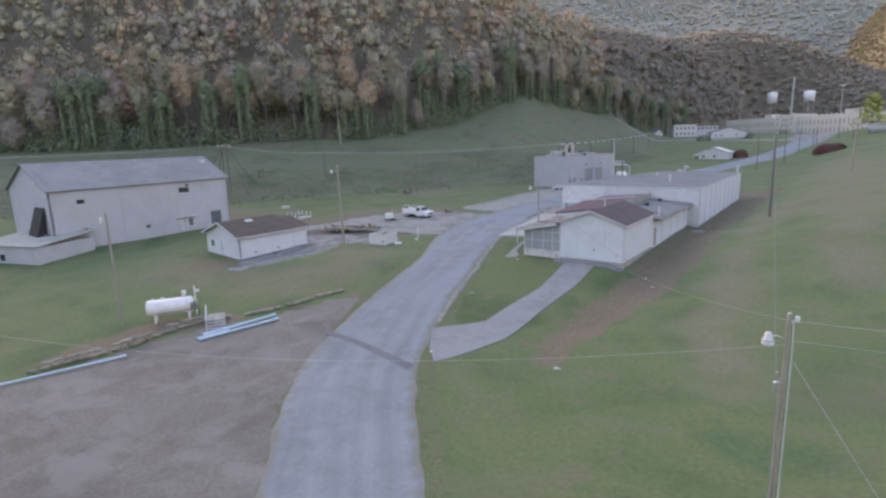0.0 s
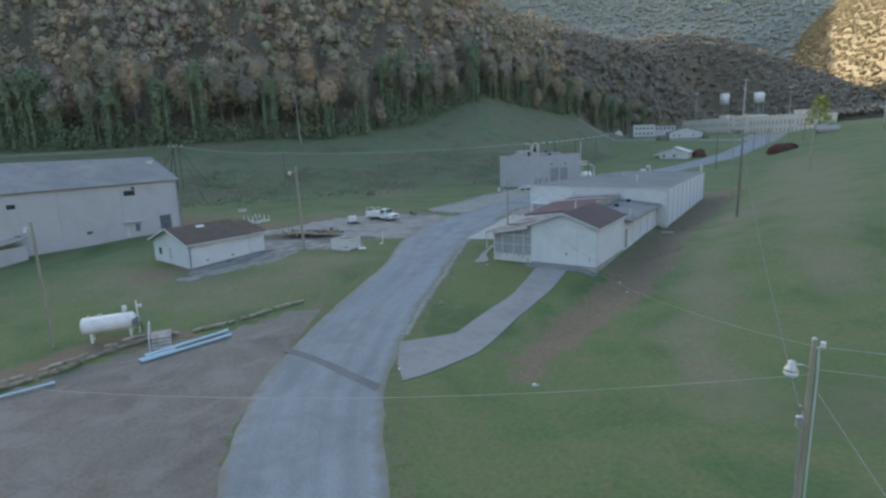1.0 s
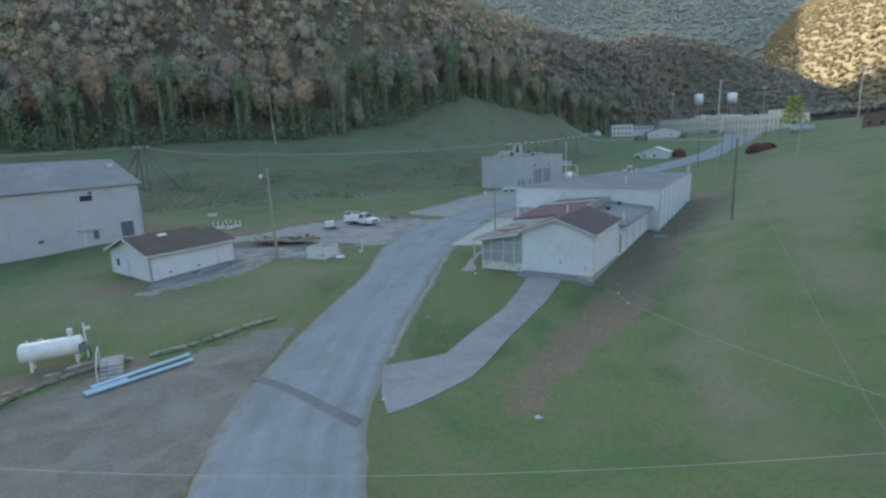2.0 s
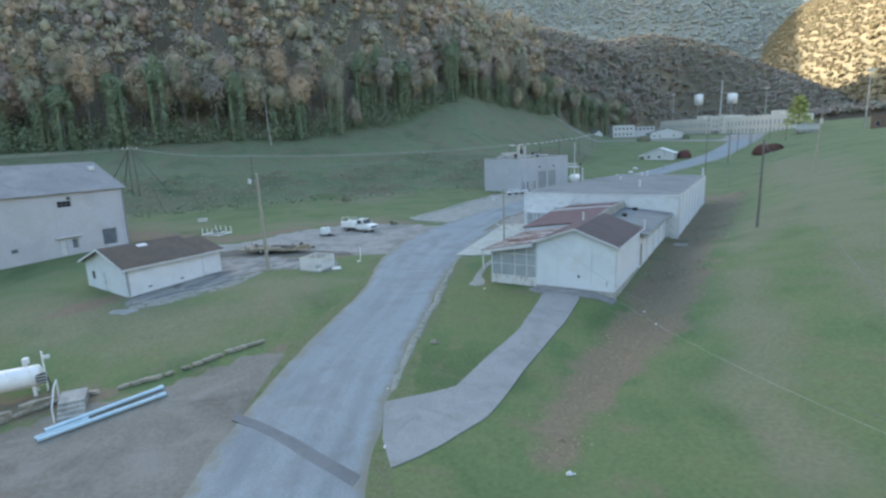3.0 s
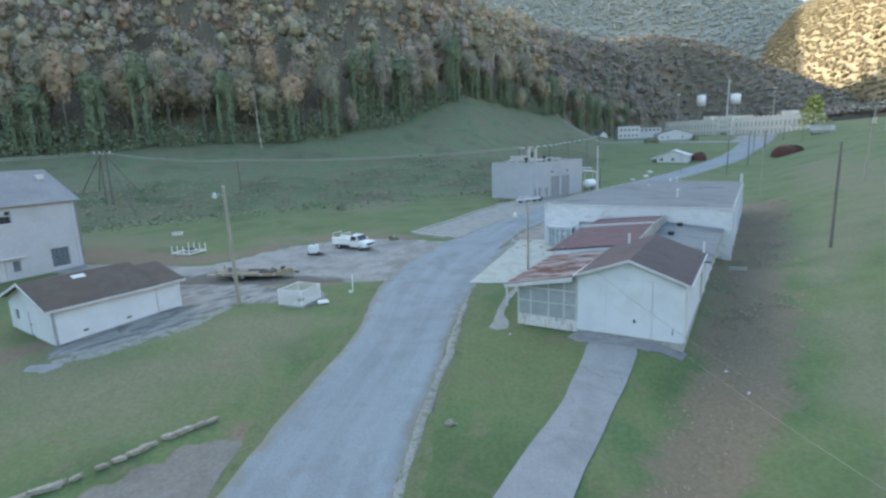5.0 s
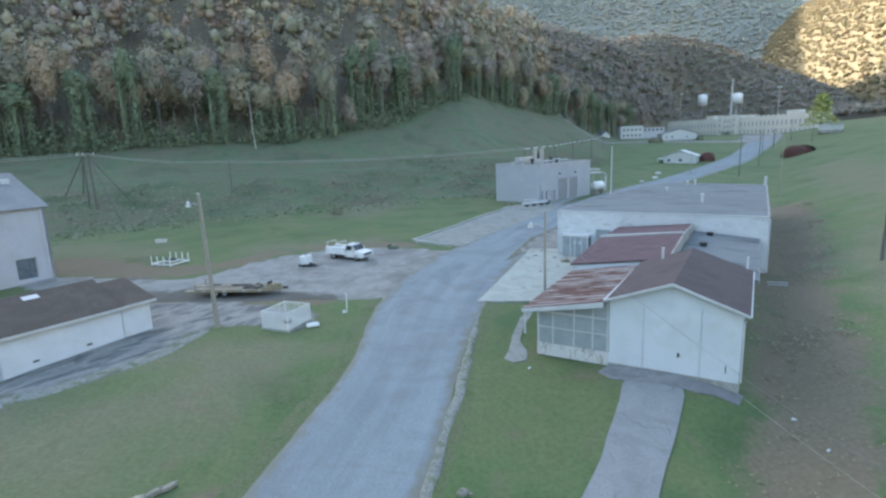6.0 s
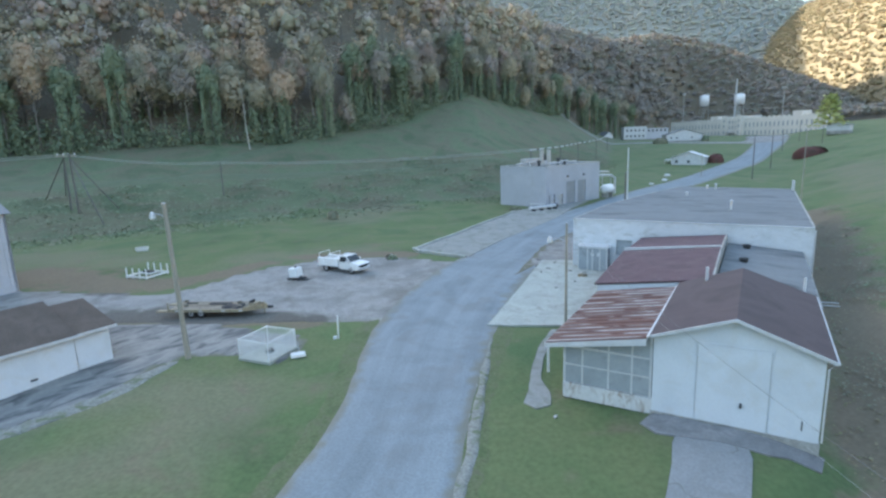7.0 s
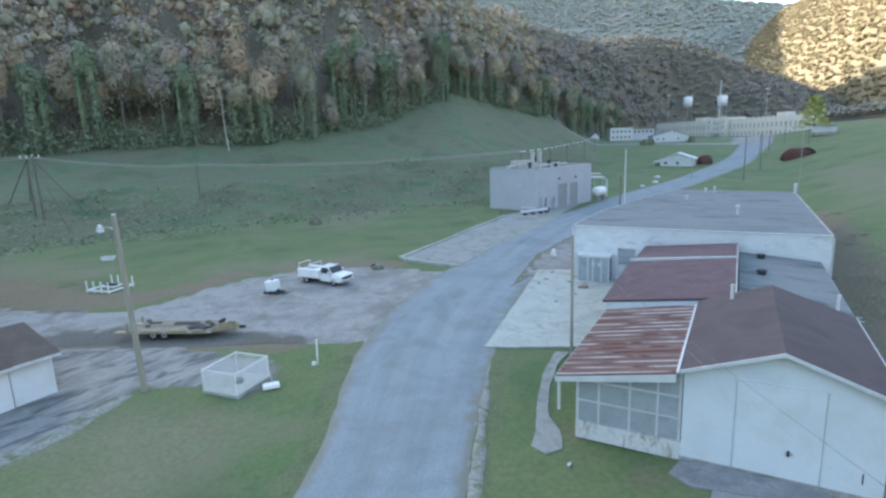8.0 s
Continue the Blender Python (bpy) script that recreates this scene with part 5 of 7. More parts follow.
def crossarm(p, at, way, half, pins=3):
    way = Vector(way).normalized()
    at = Vector(at)
    arm = part("crossarm", piped([at - way * half, at + way * half], 0.07, 6), WOOD_POLE, p)
    for i in range(pins):
        q = at + way * half * (2 * i / (pins - 1) - 1) * 0.92
        part("insulator", piped([q + Vector((0, 0, 0.05)), q + Vector((0, 0, 0.3))], 0.06, 8, 0.04), TOTE_WHITE, arm)


pole(-20.9, 73.0, 10.6, r=0.19, label="pale wooden lamp pole at the edge of the concrete apron", lamp=(-0.75, -0.2, 0.9), lean=(-0.25, 0))
pole(-33.3, 45.8, 8.1, label="thin wooden lamp pole in the grass", lamp=(-0.5, 0.0, 0.8), r=0.13)
pole(5.3, 75.5, 8.0, WOOD_POLE, label="grey wooden lamp pole beside the rusty porch roof", lamp=(-1.1, 0.3, 1.3), r=0.11)
p = pole(21.5, 111.8, 12.2, TRIM, label="pale painted pole beside the long building", r=0.10)
pole(26.2, 126.9, 8.0, DARK_POLE, label="short dark stub pole beside the pale pole", r=0.15)
p = pole(36.2, 80.0, 12.3, DARK_POLE, label="dark wooden utility pole on the grass slope")
p = pole(66.6, 116.4, 17.0, label="tall pale utility pole with equipment on the hillside", r=0.18, lean=(0.6, 0))
crossarm(p, (0.6, 0, 17.0 - ground_z(66.6, 116.4)), (1, -0.3, 0), 1.1)
part("transformer", piped([(0.25, -0.4, 9.4), (0.25, -0.4, 10.3)], 0.28, 12), STEEL, p, "grey transformer can")
pole(61.6, 137, 13.5, label="thin grey pole on the hillside", r=0.1)
pole(76.6, 180, 12.9, DARK_POLE, label="dark utility pole beside the lane", r=0.14)
pole(96, 205, 13.5, DARK_POLE, label="dark utility pole beside the lane", r=0.14)
pole(68, 190, 8.5, label="thin grey post beside the lane", r=0.08)
for x, y, h in ((121, 247, 16), (134, 262, 15), (142, 275, 15), (150, 262, 15), (165, 300, 18)):
    pole(x, y, ground_z(x, y) + h * 0.55, DARK_POLE, label="distant dark utility pole along the lane", r=0.13)
near_pole = pole(10.7, 21.7, 7.25, label="near utility pole with lamp, insulators and guy cables", r=0.105, lamp=(-0.72, -0.25, 0.95))
near_h = 7.25 - ground_z(10.7, 21.7) + 0.4
part("spool", piped([(0.26, 0.0, near_h - 0.25), (0.26, 0.0, near_h - 0.1)], 0.07, 8), TOTE_WHITE, near_pole)
part("bracket", boxed(-0.05, 0.32, -0.04, 0.04, near_h - 0.3, near_h - 0.25), STEEL, near_pole)
part("conduit", piped([(0.15, -0.08, 0.2), (0.14, -0.08, near_h - 1.2), (0.12, -0.05, near_h - 0.3)], 0.025, 6), TRIM, near_pole, "pale service conduit")
part("conduit", piped([(-0.15, -0.08, 0.2), (-0.16, -0.08, near_h - 2.2), (-0.3, -0.15, near_h - 2.0)], 0.03, 6), STEEL, near_pole)
part("meter", boxed(-0.36, -0.18, -0.2, -0.06, near_h - 2.7, near_h - 2.35, bevel=0.02), STEEL, near_pole)
pole(-47, 30, 7.0, label="wooden utility pole at the edge of the dirt lot")
pole(46, 14, 8.5, label="wooden utility pole on the hillside")
T0 = (10.6, 21.7, 7.05)
wire(T0, (5.3, 75.5, 7.8), 3.0, 0.0035, PALE_WIRE)
wire((10.75, 21.7, 7.0), (5.35, 75.5, 7.6), 2.2, 0.007, WIRE)
wire((10.6, 21.6, 6.2), (-47, 30, 6.7), 2.5, 0.006, PALE_WIRE)
wire((10.9, 21.7, 7.0), (46, 14, 8.3), 0.9, 0.009, PALE_WIRE)
wire((10.9, 21.7, 6.3), (46, 14, 7.6), 0.9, 0.009, PALE_WIRE)
wire((10.4, 21.6, 5.2), (36.2, 80.0, 12.0), 1.0, 0.018)
wire((36.2, 80.0, 12.0), (66.6, 116.4, 16.4), 1.2, 0.015)
wire((10.9, 21.6, 5.6), (14.0, 17.0, ground_z(14, 17)), 0.02, 0.010, PALE_WIRE, "steel guy cable from pole to ground", "guy_cable")
wire((66.6, 116.4, 16.8), (165, 300, 23), 2.0, 0.03)


def frame_tower(x, y, top):
    z = ground_z(x, y) - 0.3
    t = thing("line_tower", pose(x, y, z), "dark timber power line structure with splayed legs", "line tower")
    h = top - z
    for dx, dy in ((-1.1, 0.6), (1.1, -0.6)):
        part("leg", piped([(dx, dy, -0.6), (dx * 0.8, dy * 0.8, h)], 0.2, 8, 0.14), DARK_POLE, t)
    for dx, dy in ((-9, 5), (8, -4.5), (-7, 8), (6, 4)):
        gz = ground_z(x + dx, y + dy) - z
        part("brace", piped([(dx, dy, gz - 0.3), (0.5 * (1 if dx > 0 else -1), 0, h * 0.95)], 0.11, 6), DARK_POLE, t)
    part("crossarm", boxed(-2.0, 2.0, -0.12, 0.12, h - 0.5, h - 0.25), WOOD_POLE, t)
    for k in (-1.6, -0.5, 0.5, 1.6):
        part("insulator", piped([(k, 0, h - 0.25), (k, 0, h + 0.15)], 0.1, 8), TOTE_WHITE, t)
    return t


frame_tower(-72.5, 138, 14.2)
pole(-51.5, 155, 11.4, DARK_POLE, label="dark utility pole in the scrub meadow", r=0.15)
for dz, dy in ((0, 0), (-0.35, 0.7)):
    wire((-72.5, 138 + dy, 14.2 + dz), (-51.5, 155 + dy, 11.4 + dz), 0.7, 0.035, PALE_WIRE)
    wire((-51.5, 155 + dy, 11.4 + dz), (14.5, 152 + dy, 11.9 + dz), 0.9, 0.035, PALE_WIRE)
    wire((-72.5, 138 + dy, 14.2 + dz), (-150, 96 + dy, 14 + dz), 1.0, 0.035, PALE_WIRE)


def pipeline():
    t = thing("steam_pipeline", pose(0, 0, 0), "pale lagged pipe run on posts climbing the meadow", "pipeline")
    pts = [Vector(v) for v in ((14.5, 152, 11.6), (27, 182, 11.6), (39.5, 215, 12.0), (55, 250, 12.6), (71, 290, 13.8), (86, 330, 15.2))]
    for a, b in zip(pts, pts[1:]):
        for k in range(4):
            u, v = k / 4, (k + 0.66) / 4
            part("pipe_length", piped([a.lerp(b, u), a.lerp(b, v)], 0.12, 8), TRIM, t)
            part("joint", piped([a.lerp(b, v), a.lerp(b, (k + 1) / 4)], 0.1, 8), DARK, t)
        m = a.lerp(b, 0.02)
        part("post", piped([(m.x, m.y, ground_z(m.x, m.y) - 0.3), m], 0.12, 6), DARK_POLE, t)
    return t


pipeline()


# ---- vehicles and yard clutter ----
def ring(cx, cy, z, r, n=16, axis="y", wide=0.2):
    return [[(cx + r * math.cos(t), y, z + r * math.sin(t)) for t in (2 * math.pi * k / n for k in range(n))] for y in (cy - wide / 2, cy + wide / 2)]


def wheel(parent, x, y, r=0.37, wide=0.24):
    w = part("wheel", solid(ring(x, y, r, r, 18, wide=wide)), TYRE, parent, "black tyre")
    part("rim", solid(ring(x, y, r, r * 0.55, 14, wide=wide + 0.02)), STEEL, w)
    part("hub", solid(ring(x, y, r, r * 0.22, 10, wide=wide + 0.06)), DARK, w)
    return w


def truck():
    t = thing("utility_truck", pose(-14.75, 96.2, ground_z(-14.5, 95.4) + 0.06, 0, 0, -30), "white service pickup truck with toolbox bed and ladder rack", "truck")
    W = 0.96
    # cab and bonnet: outline along x (forward +), width along y
    cab = [(0.35, 0.5), (0.35, 1.15), (0.5, 1.82), (1.35, 1.86), (1.95, 1.22), (2.95, 1.08), (3.05, 0.95), (3.05, 0.5), (2.75, 0.42), (0.7, 0.42)]

    def inset(pts, k):
        return [(x, k * (1 if z < 1.2 else 0.84), z) for x, z in pts]

    part("cab", solid([inset(cab, -W), inset(cab, W)]), WHITE_STEEL, t, "white cab and bonnet")
    part("windscreen", solid([[(1.40, -0.74, 1.80), (1.40, 0.74, 1.80), (1.93, 0.82, 1.26), (1.93, -0.82, 1.26)], [(1.43, -0.74, 1.82), (1.43, 0.74, 1.82), (1.97, 0.82, 1.27), (1.97, -0.82, 1.27)]]), GLASS_DARK, t)
    for s in (-1, 1):
        y0, y1 = (0.80, 0.985) if s > 0 else (-0.80, -0.985)
        part("side_window", solid([[(0.58, s * 0.83, 1.76), (1.28, s * 0.83, 1.76), (1.72, s * 0.965, 1.24), (0.55, s * 0.965, 1.24)], [(0.58, s * 0.86, 1.77), (1.28, s * 0.86, 1.77), (1.72, s * 0.985, 1.25), (0.55, s * 0.985, 1.25)]]), GLASS_DARK, t)
        part("door", boxed(0.5, 1.75, min(s * 0.962, s * 0.978), max(s * 0.962, s * 0.978), 0.55, 1.2), WHITE_STEEL, t)
        part("door_handle", boxed(0.58, 0.74, min(s * 0.98, s * 1.0), max(s * 0.98, s * 1.0), 1.02, 1.07), DARK, t)
        part("mirror", boxed(1.55, 1.68, min(s * 1.0, s * 1.2), max(s * 1.0, s * 1.2), 1.25, 1.45, bevel=0.02), WHITE_STEEL, t)
        part("headlight", boxed(3.0, 3.07, min(s * 0.6, s * 0.9), max(s * 0.6, s * 0.9), 0.78, 0.94), GLASS_PALE, t)
        part("tail_light", boxed(-2.66, -2.6, min(s * 0.84, s * 0.96), max(s * 0.84, s * 0.96), 0.9, 1.15), RED_LENS, t)
        part("toolbox", boxed(-2.58, 0.28, min(s * 0.62, s * 1.0), max(s * 0.62, s * 1.0), 0.62, 1.48, bevel=0.03), WHITE_STEEL, t, "white side tool cabinet")
        for xa, xb in ((-2.5, -1.75), (-1.2, -0.5), (-0.45, 0.22)):
            part("cabinet_door", boxed(xa, xb, min(s * 1.0, s * 1.015), max(s * 1.0, s * 1.015), 0.85, 1.42), WHITE_STEEL, t)
    part("grille", boxed(3.04, 3.08, -0.58, 0.58, 0.68, 0.95), DARK, t)
    part("bumper", boxed(3.0, 3.2, -0.95, 0.95, 0.42, 0.62, bevel=0.04), STEEL, t)
    part("rear_bumper", boxed(-2.85, -2.6, -0.95, 0.95, 0.45, 0.6, bevel=0.03), STEEL, t)
    part("bed", boxed(-2.58, 0.28, -0.61, 0.61, 0.6, 0.85), DARK, t)
    part("tailgate", boxed(-2.62, -2.57, -0.61, 0.61, 0.6, 1.3), WHITE_STEEL, t)
    part("chassis", boxed(-2.4, 2.7, -0.45, 0.45, 0.32, 0.6), DARK, t)
    for x in (-2.45, -0.9):
        for s in (-1, 1):
            part("rack_post", piped([(x, s * 0.8, 1.48), (x, s * 0.8, 2.0)], 0.03, 6), WHITE_STEEL, t)
        part("rack_bar", piped([(x, -0.85, 2.0), (x, 0.85, 2.0)], 0.03, 6), WHITE_STEEL, t)
    part("beacon_bar", boxed(0.6, 0.75, -0.5, 0.5, 1.86, 1.98, bevel=0.02), TOTE_WHITE, t)
    part("toolbox_lid", boxed(-0.6, 0.2, -0.6, 0.6, 1.3, 1.5, bevel=0.03), WHITE_STEEL, t)
    for x in (-1.48, 2.05):
        for y in (-0.84, 0.84):
            wheel(t, x, y)
    return t


RED_LENS = material("red_lens", [(0.35, 0.03, 0.03), (0.42, 0.05, 0.04)], 0.3, 0.2, 0, 5)
truck()


def trailer():
    t = thing("flatbed_trailer", pose(-22.6, 82.3, ground_z(-22, 82) + 0.06, 0, 0, -5), "weathered plank deck equipment trailer with worn yellow frame", "trailer")
    part("frame", boxed(-3.9, 2.6, -1.1, 1.1, 0.52, 0.68, bevel=0.02), YELLOW, t, "rusty yellow steel frame")
    for i in range(10):
        y = -1.12 + i * 0.225
        part("plank", boxed(-3.7, 2.5, y, y + 0.205, 0.683, 0.735), TRAILER_DECK, t)
    for y in (-1.17, 1.12):
        part("side_rail", boxed(-3.9, 2.6, y, y + 0.05, 0.5, 0.74), YELLOW, t)
    for x in (-3.2, -1.2, 0.8, 2.3):
        part("reflector", boxed(x, x + 0.35, -1.185, -1.171, 0.58, 0.66), TRIM, t)
    part("drawbar", solid([[(2.6, -0.9, 0.5), (2.6, 0.9, 0.5), (2.6, 0.9, 0.66), (2.6, -0.9, 0.66)], [(4.3, -0.12, 0.5), (4.3, 0.12, 0.5), (4.3, 0.12, 0.66), (4.3, -0.12, 0.66)]]), YELLOW, t)
    part("jack", piped([(4.0, 0, 0.02), (4.0, 0, 1.1)], 0.05, 8), YELLOW, t)
    part("toolbox", boxed(2.9, 3.5, -0.45, 0.45, 0.67, 1.0, bevel=0.03), YELLOW, t)
    for y in (-0.95, 0.95):
        part("ramp", boxed(-4.9, -3.92, y - 0.25, y + 0.25, 0.52, 0.62), YELLOW, t)
        part("ramp_post", boxed(-3.98, -3.9, y - 0.05, y + 0.05, 0.7, 1.25), YELLOW, t)
    for x in (-1.9, -1.05):
        for y in (-0.98, 0.98):
            wheel(t, x, y, 0.36, 0.22)
    part("chain", boxed(-1.0, 0.9, 0.2, 0.7, 0.74, 0.82, bevel=0.03), DARK, t, "heap of dark chain")
    for y in (-0.62, 0.62):
        part("drawbar_beam", solid([[(2.61, y * 1.5, z), (2.61, y * 1.5 + 0.12, z), (4.2, y * 0.15 + 0.12, z), (4.2, y * 0.15, z)] for z in (0.67, 0.86)]), YELLOW, t)
    part("ball_coupler", boxed(4.3, 4.75, -0.1, 0.1, 0.52, 0.72, bevel=0.03), DARK, t)
    part("winch", piped([(3.0, -0.3, 1.1), (3.0, 0.3, 1.1)], 0.14, 10), DARK, t, "dark winch drum")
    for x, y in ((-3.6, 0.9), (-2.9, -0.4), (1.4, 0.5), (1.9, -0.6)):
        part("chock", boxed(x, x + 0.35, y, y + 0.2, 0.74, 0.95, bevel=0.03), TRAILER_DECK, t)
    part("tarpaulin", solid([[(x, -0.3 + 0.9 * math.cos(a) * k, 0.738 + 0.22 * max(0, math.sin(a)) * k) for a in (2 * math.pi * q / 10 for q in range(10))] for x, k in ((0.5, 0.3), (0.9, 0.8), (1.5, 0.6), (2.1, 0.9), (2.4, 0.3))]), DARK, t, "crumpled dark tarpaulin")
    part("strap", boxed(-3.2, -2.2, 0.5, 0.8, 0.74, 0.8, bevel=0.02), DARK, t)
    return t


trailer()


def tote():
    t = thing("liquid_tote", pose(-18.9, 93.0, ground_z(-18.9, 93) + 0.05, 0, 0, -25), "cloudy white plastic liquid tote tipped on dark pallet", "tote")
    part("bottle", moved(boxed(-0.6, 0.5, -0.5, 0.5, 0.22, 1.25, bevel=0.09), pose(0, 0, 0, 0, -6, 0)), TOTE_WHITE, t)
    part("lid", piped([(-0.12, 0, 1.25), (-0.12, 0, 1.36)], 0.12, 10), DARK, t)
    for x in (-0.7, -0.05, 0.6):
        part("runner", boxed(x - 0.06, x + 0.06, -0.6, 0.6, 0, 0.12), DARK, t)
    part("deck", boxed(-0.85, 0.85, -0.65, 0.65, 0.122, 0.17), DARK, t)
    part("flap", boxed(0.86, 1.5, -0.4, 0.4, 0.02, 0.06), DARK, t)
    part("valve", boxed(0.45, 0.62, -0.06, 0.06, 0.28, 0.42), DARK, t)
    return t


tote()


def rack():
    t = thing("pipe_rack", pose(-36.6, 96.6, ground_z(-36.6, 96.6), 0, 0, -20), "white painted tubular rack with upright stakes on grass", "rack")
    for y in (-1.4, 1.4):
        part("rail", boxed(-1.55, 1.55, y - 0.07, y + 0.07, 0.12, 0.28), WHITE_STEEL, t)
    for x in (-1.55, 1.41):
        part("end_rail", boxed(x, x + 0.14, -1.33, 1.33, 0.12, 0.28), WHITE_STEEL, t)
    for x in (-1.45, -0.5, 0.5, 1.45):
        for y in (-1.4, 1.4):
            part("stake", piped([(x, y, -0.05), (x, y, 1.15)], 0.07, 8), WHITE_STEEL, t)
    part("shelf", boxed(-0.5, 1.0, -0.5, 0.4, 0.35, 0.45), WHITE_STEEL, t)
    part("load", boxed(-0.4, 0.8, -0.3, 0.3, 0.452, 0.65, bevel=0.04), DARK, t)
    return t


rack()
b = thing("stock_trough", pose(-45.6, 111.6, ground_z(-45.6, 111.6), 0, 0, 10), "small white trough lying in the meadow", "trough")
part("tub", solid([[(x * k, y * k, z) for x, y in ((-0.8, -0.35), (0.8, -0.35), (0.8, 0.35), (-0.8, 0.35))] for k, z in ((0.85, 0.0), (1.0, 0.5), (0.9, 0.52), (0.8, 0.3))]), WHITE_STEEL, b)
part("rim", boxed(-0.75, 0.75, -0.4, -0.36, 0.45, 0.53), STEEL, b)


def enclosure():
    """A small square of chain-link fence by the grass corner."""
    t = thing("fence_cage", pose(-14.9, 71.5, ground_z(-15, 72) + 0.05, 0, 0, -22), "small square pale chain-link cage at the grass corner", "fence")
    W, D, H = 2.4, 2.8, 1.4
    part("floor", boxed(-W - 0.1, 0.1, -0.05, D + 0.1, -0.3, 0.12), PALE_CONCRETE, t, "pale concrete base")
    part("drain", piped([(-W * 0.5, D * 0.55, 0.1), (-W * 0.5, D * 0.55, 0.3)], 0.3, 12), DARK, t, "dark round well head")
    for x, y in ((0, 0), (-W, 0), (0, D), (-W, D)):
        p = part("post", piped([(x, y, 0.0), (x, y, H + 0.04)], 0.04, 8), WHITE_STEEL, t)
        part("cap", piped([(x, y, H + 0.042), (x, y, H + 0.08)], 0.045, 8, 0.02), STEEL, p)
    for a, b in (((0, 0), (-W, 0)), ((0, D), (-W, D)), ((0, 0), (0, D)), ((-W, 0), (-W, D))):
        a, b = Vector((*a, 0)), Vector((*b, 0))
        part("top_rail", piped([a + Vector((0, 0, H)), b + Vector((0, 0, H))], 0.03, 6), WHITE_STEEL, t)
        way, long = (b - a).normalized(), (b - a).length
        bm = bmesh.new()
        gap, at = 0.085, -H
        while at < long:
            for slope in (1, -1):
                # each wire climbs at half a right angle and is cut at the panel's ends
                lo, hi = max(0.0, -at), min(H, long - at)
                if hi - lo > 0.05:
                    z0, z1 = (lo, hi) if slope > 0 else (H - lo, H - hi)
                    pipe(bm, [a + way * (at + lo) + Vector((0, 0, z0)), a + way * (at + hi) + Vector((0, 0, z1))], 0.006, 3)
            at += gap
        part("wire_mesh", bm, WHITE_STEEL, t, "pale woven wire mesh")
    return t


enclosure()
t = thing("tipped_bucket", pose(-13.3, 72.7, ground_z(-13.3, 72.7) + 0.08, 0, 0, 20), "white tipped container with bent rod on grass", "container")
part("tub", solid([[(x * k, y * k, z) for x, y in ((-0.5, -0.3), (0.5, -0.3), (0.5, 0.3), (-0.5, 0.3))] for k, z in ((1, 0.0), (0.9, 0.18), (0.6, 0.22))]), WHITE_STEEL, t)
part("rod", piped([(0.1, 0, 0.2), (0.0, 0.1, 0.9), (-0.4, 0.2, 1.05)], 0.025, 6), TRIM, t)
t = thing("marker_post", pose(-11.2, 75.8, ground_z(-11.2, 75.8)), "thin white marker post with foot block in grass", "post")
part("post", piped([(0, 0, -0.3), (0.05, 0, 1.7)], 0.05, 8), WHITE_STEEL, t)
part("foot", boxed(-0.35, -0.1, -0.15, 0.1, -0.05, 0.18, bevel=0.03), TOTE_WHITE, t)


def fuel_tank():
    t = thing("fuel_tank", pose(-29.5, 47.75, ground_z(-29.5, 47.75) + 0.05, 0, 0, 29), "white horizontal fuel tank on legs with hose reel", "fuel tank")
    r = 0.72
    prof = ((-2.2, 0.1), (-2.18, 0.5), (-2.08, r * 0.94), (-1.98, r), (1.55, r), (1.65, r * 0.94), (1.75, 0.5), (1.77, 0.1))
    part("shell", solid([[(x, q * math.cos(a), 1.25 + q * math.sin(a)) for a in (2 * math.pi * k / 22 for k in range(22))] for x, q in prof]), WHITE_STEEL, t, "white enamelled shell with rust streaks", True)
    for x in (-1.6, 1.2):
        for y in (-0.4, 0.4):
            part("leg", boxed(x, x + 0.18, y - 0.08, y + 0.08, -0.3, 0.72), WHITE_STEEL, t)
    for x in (-1.6, -0.9, -0.7, 0.9):
        part("fitting", piped([(x, 0, 1.9), (x, 0, 2.12)], 0.05, 8), WHITE_STEEL, t)
    part("fill_box", boxed(0.85, 1.2, -0.2, 0.2, 2.15, 2.55, bevel=0.03), TOTE_WHITE, t)
    part("fill_stem", piped([(1.02, 0, 1.9), (1.02, 0, 2.2)], 0.05, 8), WHITE_STEEL, t)
    part("pump", boxed(1.5, 2.05, -0.8, -0.35, 0.9, 1.5, bevel=0.04), DARK, t, "dark pump with pale bands")
    for z in (1.0, 1.2, 1.4):
        part("band", boxed(1.48, 2.07, -0.82, -0.33, z, z + 0.06), TRIM, t)
    part("hose_post", piped([(1.95, -0.2, 0.1), (1.95, -0.2, 2.9)], 0.06, 8), WHITE_STEEL, t)
    part("hose_hook", boxed(1.95, 2.35, -0.25, -0.15, 2.35, 2.6, bevel=0.02), TOTE_WHITE, t)
    part("hose", piped([(2.05, -0.4, 1.2), (2.2, -0.5, 0.6), (2.0, -0.5, 0.1)], 0.04, 6), DARK, t)
    return t


fuel_tank()


def plastic_pipe(a, b, lift=0.0, r=0.14):
    za, zb = ground_z(*a) + 0.2 + lift, ground_z(*b) + 0.2 + lift
    a3, b3 = Vector((*a, za)), Vector((*b, zb))
    t = part("water_pipe", piped([a3, b3], r, 12), BLUE_PIPE)
    tagged(t, "long pale blue plastic pipe lying on dirt", "pipe", "blue plastic pipes")
    way = (b3 - a3).normalized()
    part("socket", piped([b3 - way * 0.35, b3 + way * 0.003], r + 0.03, 12), BLUE_PIPE, t)
    part("bore", piped([a3 - way * 0.004, a3 + way * 0.002], r * 0.8, 12), DARK, t)
    return t


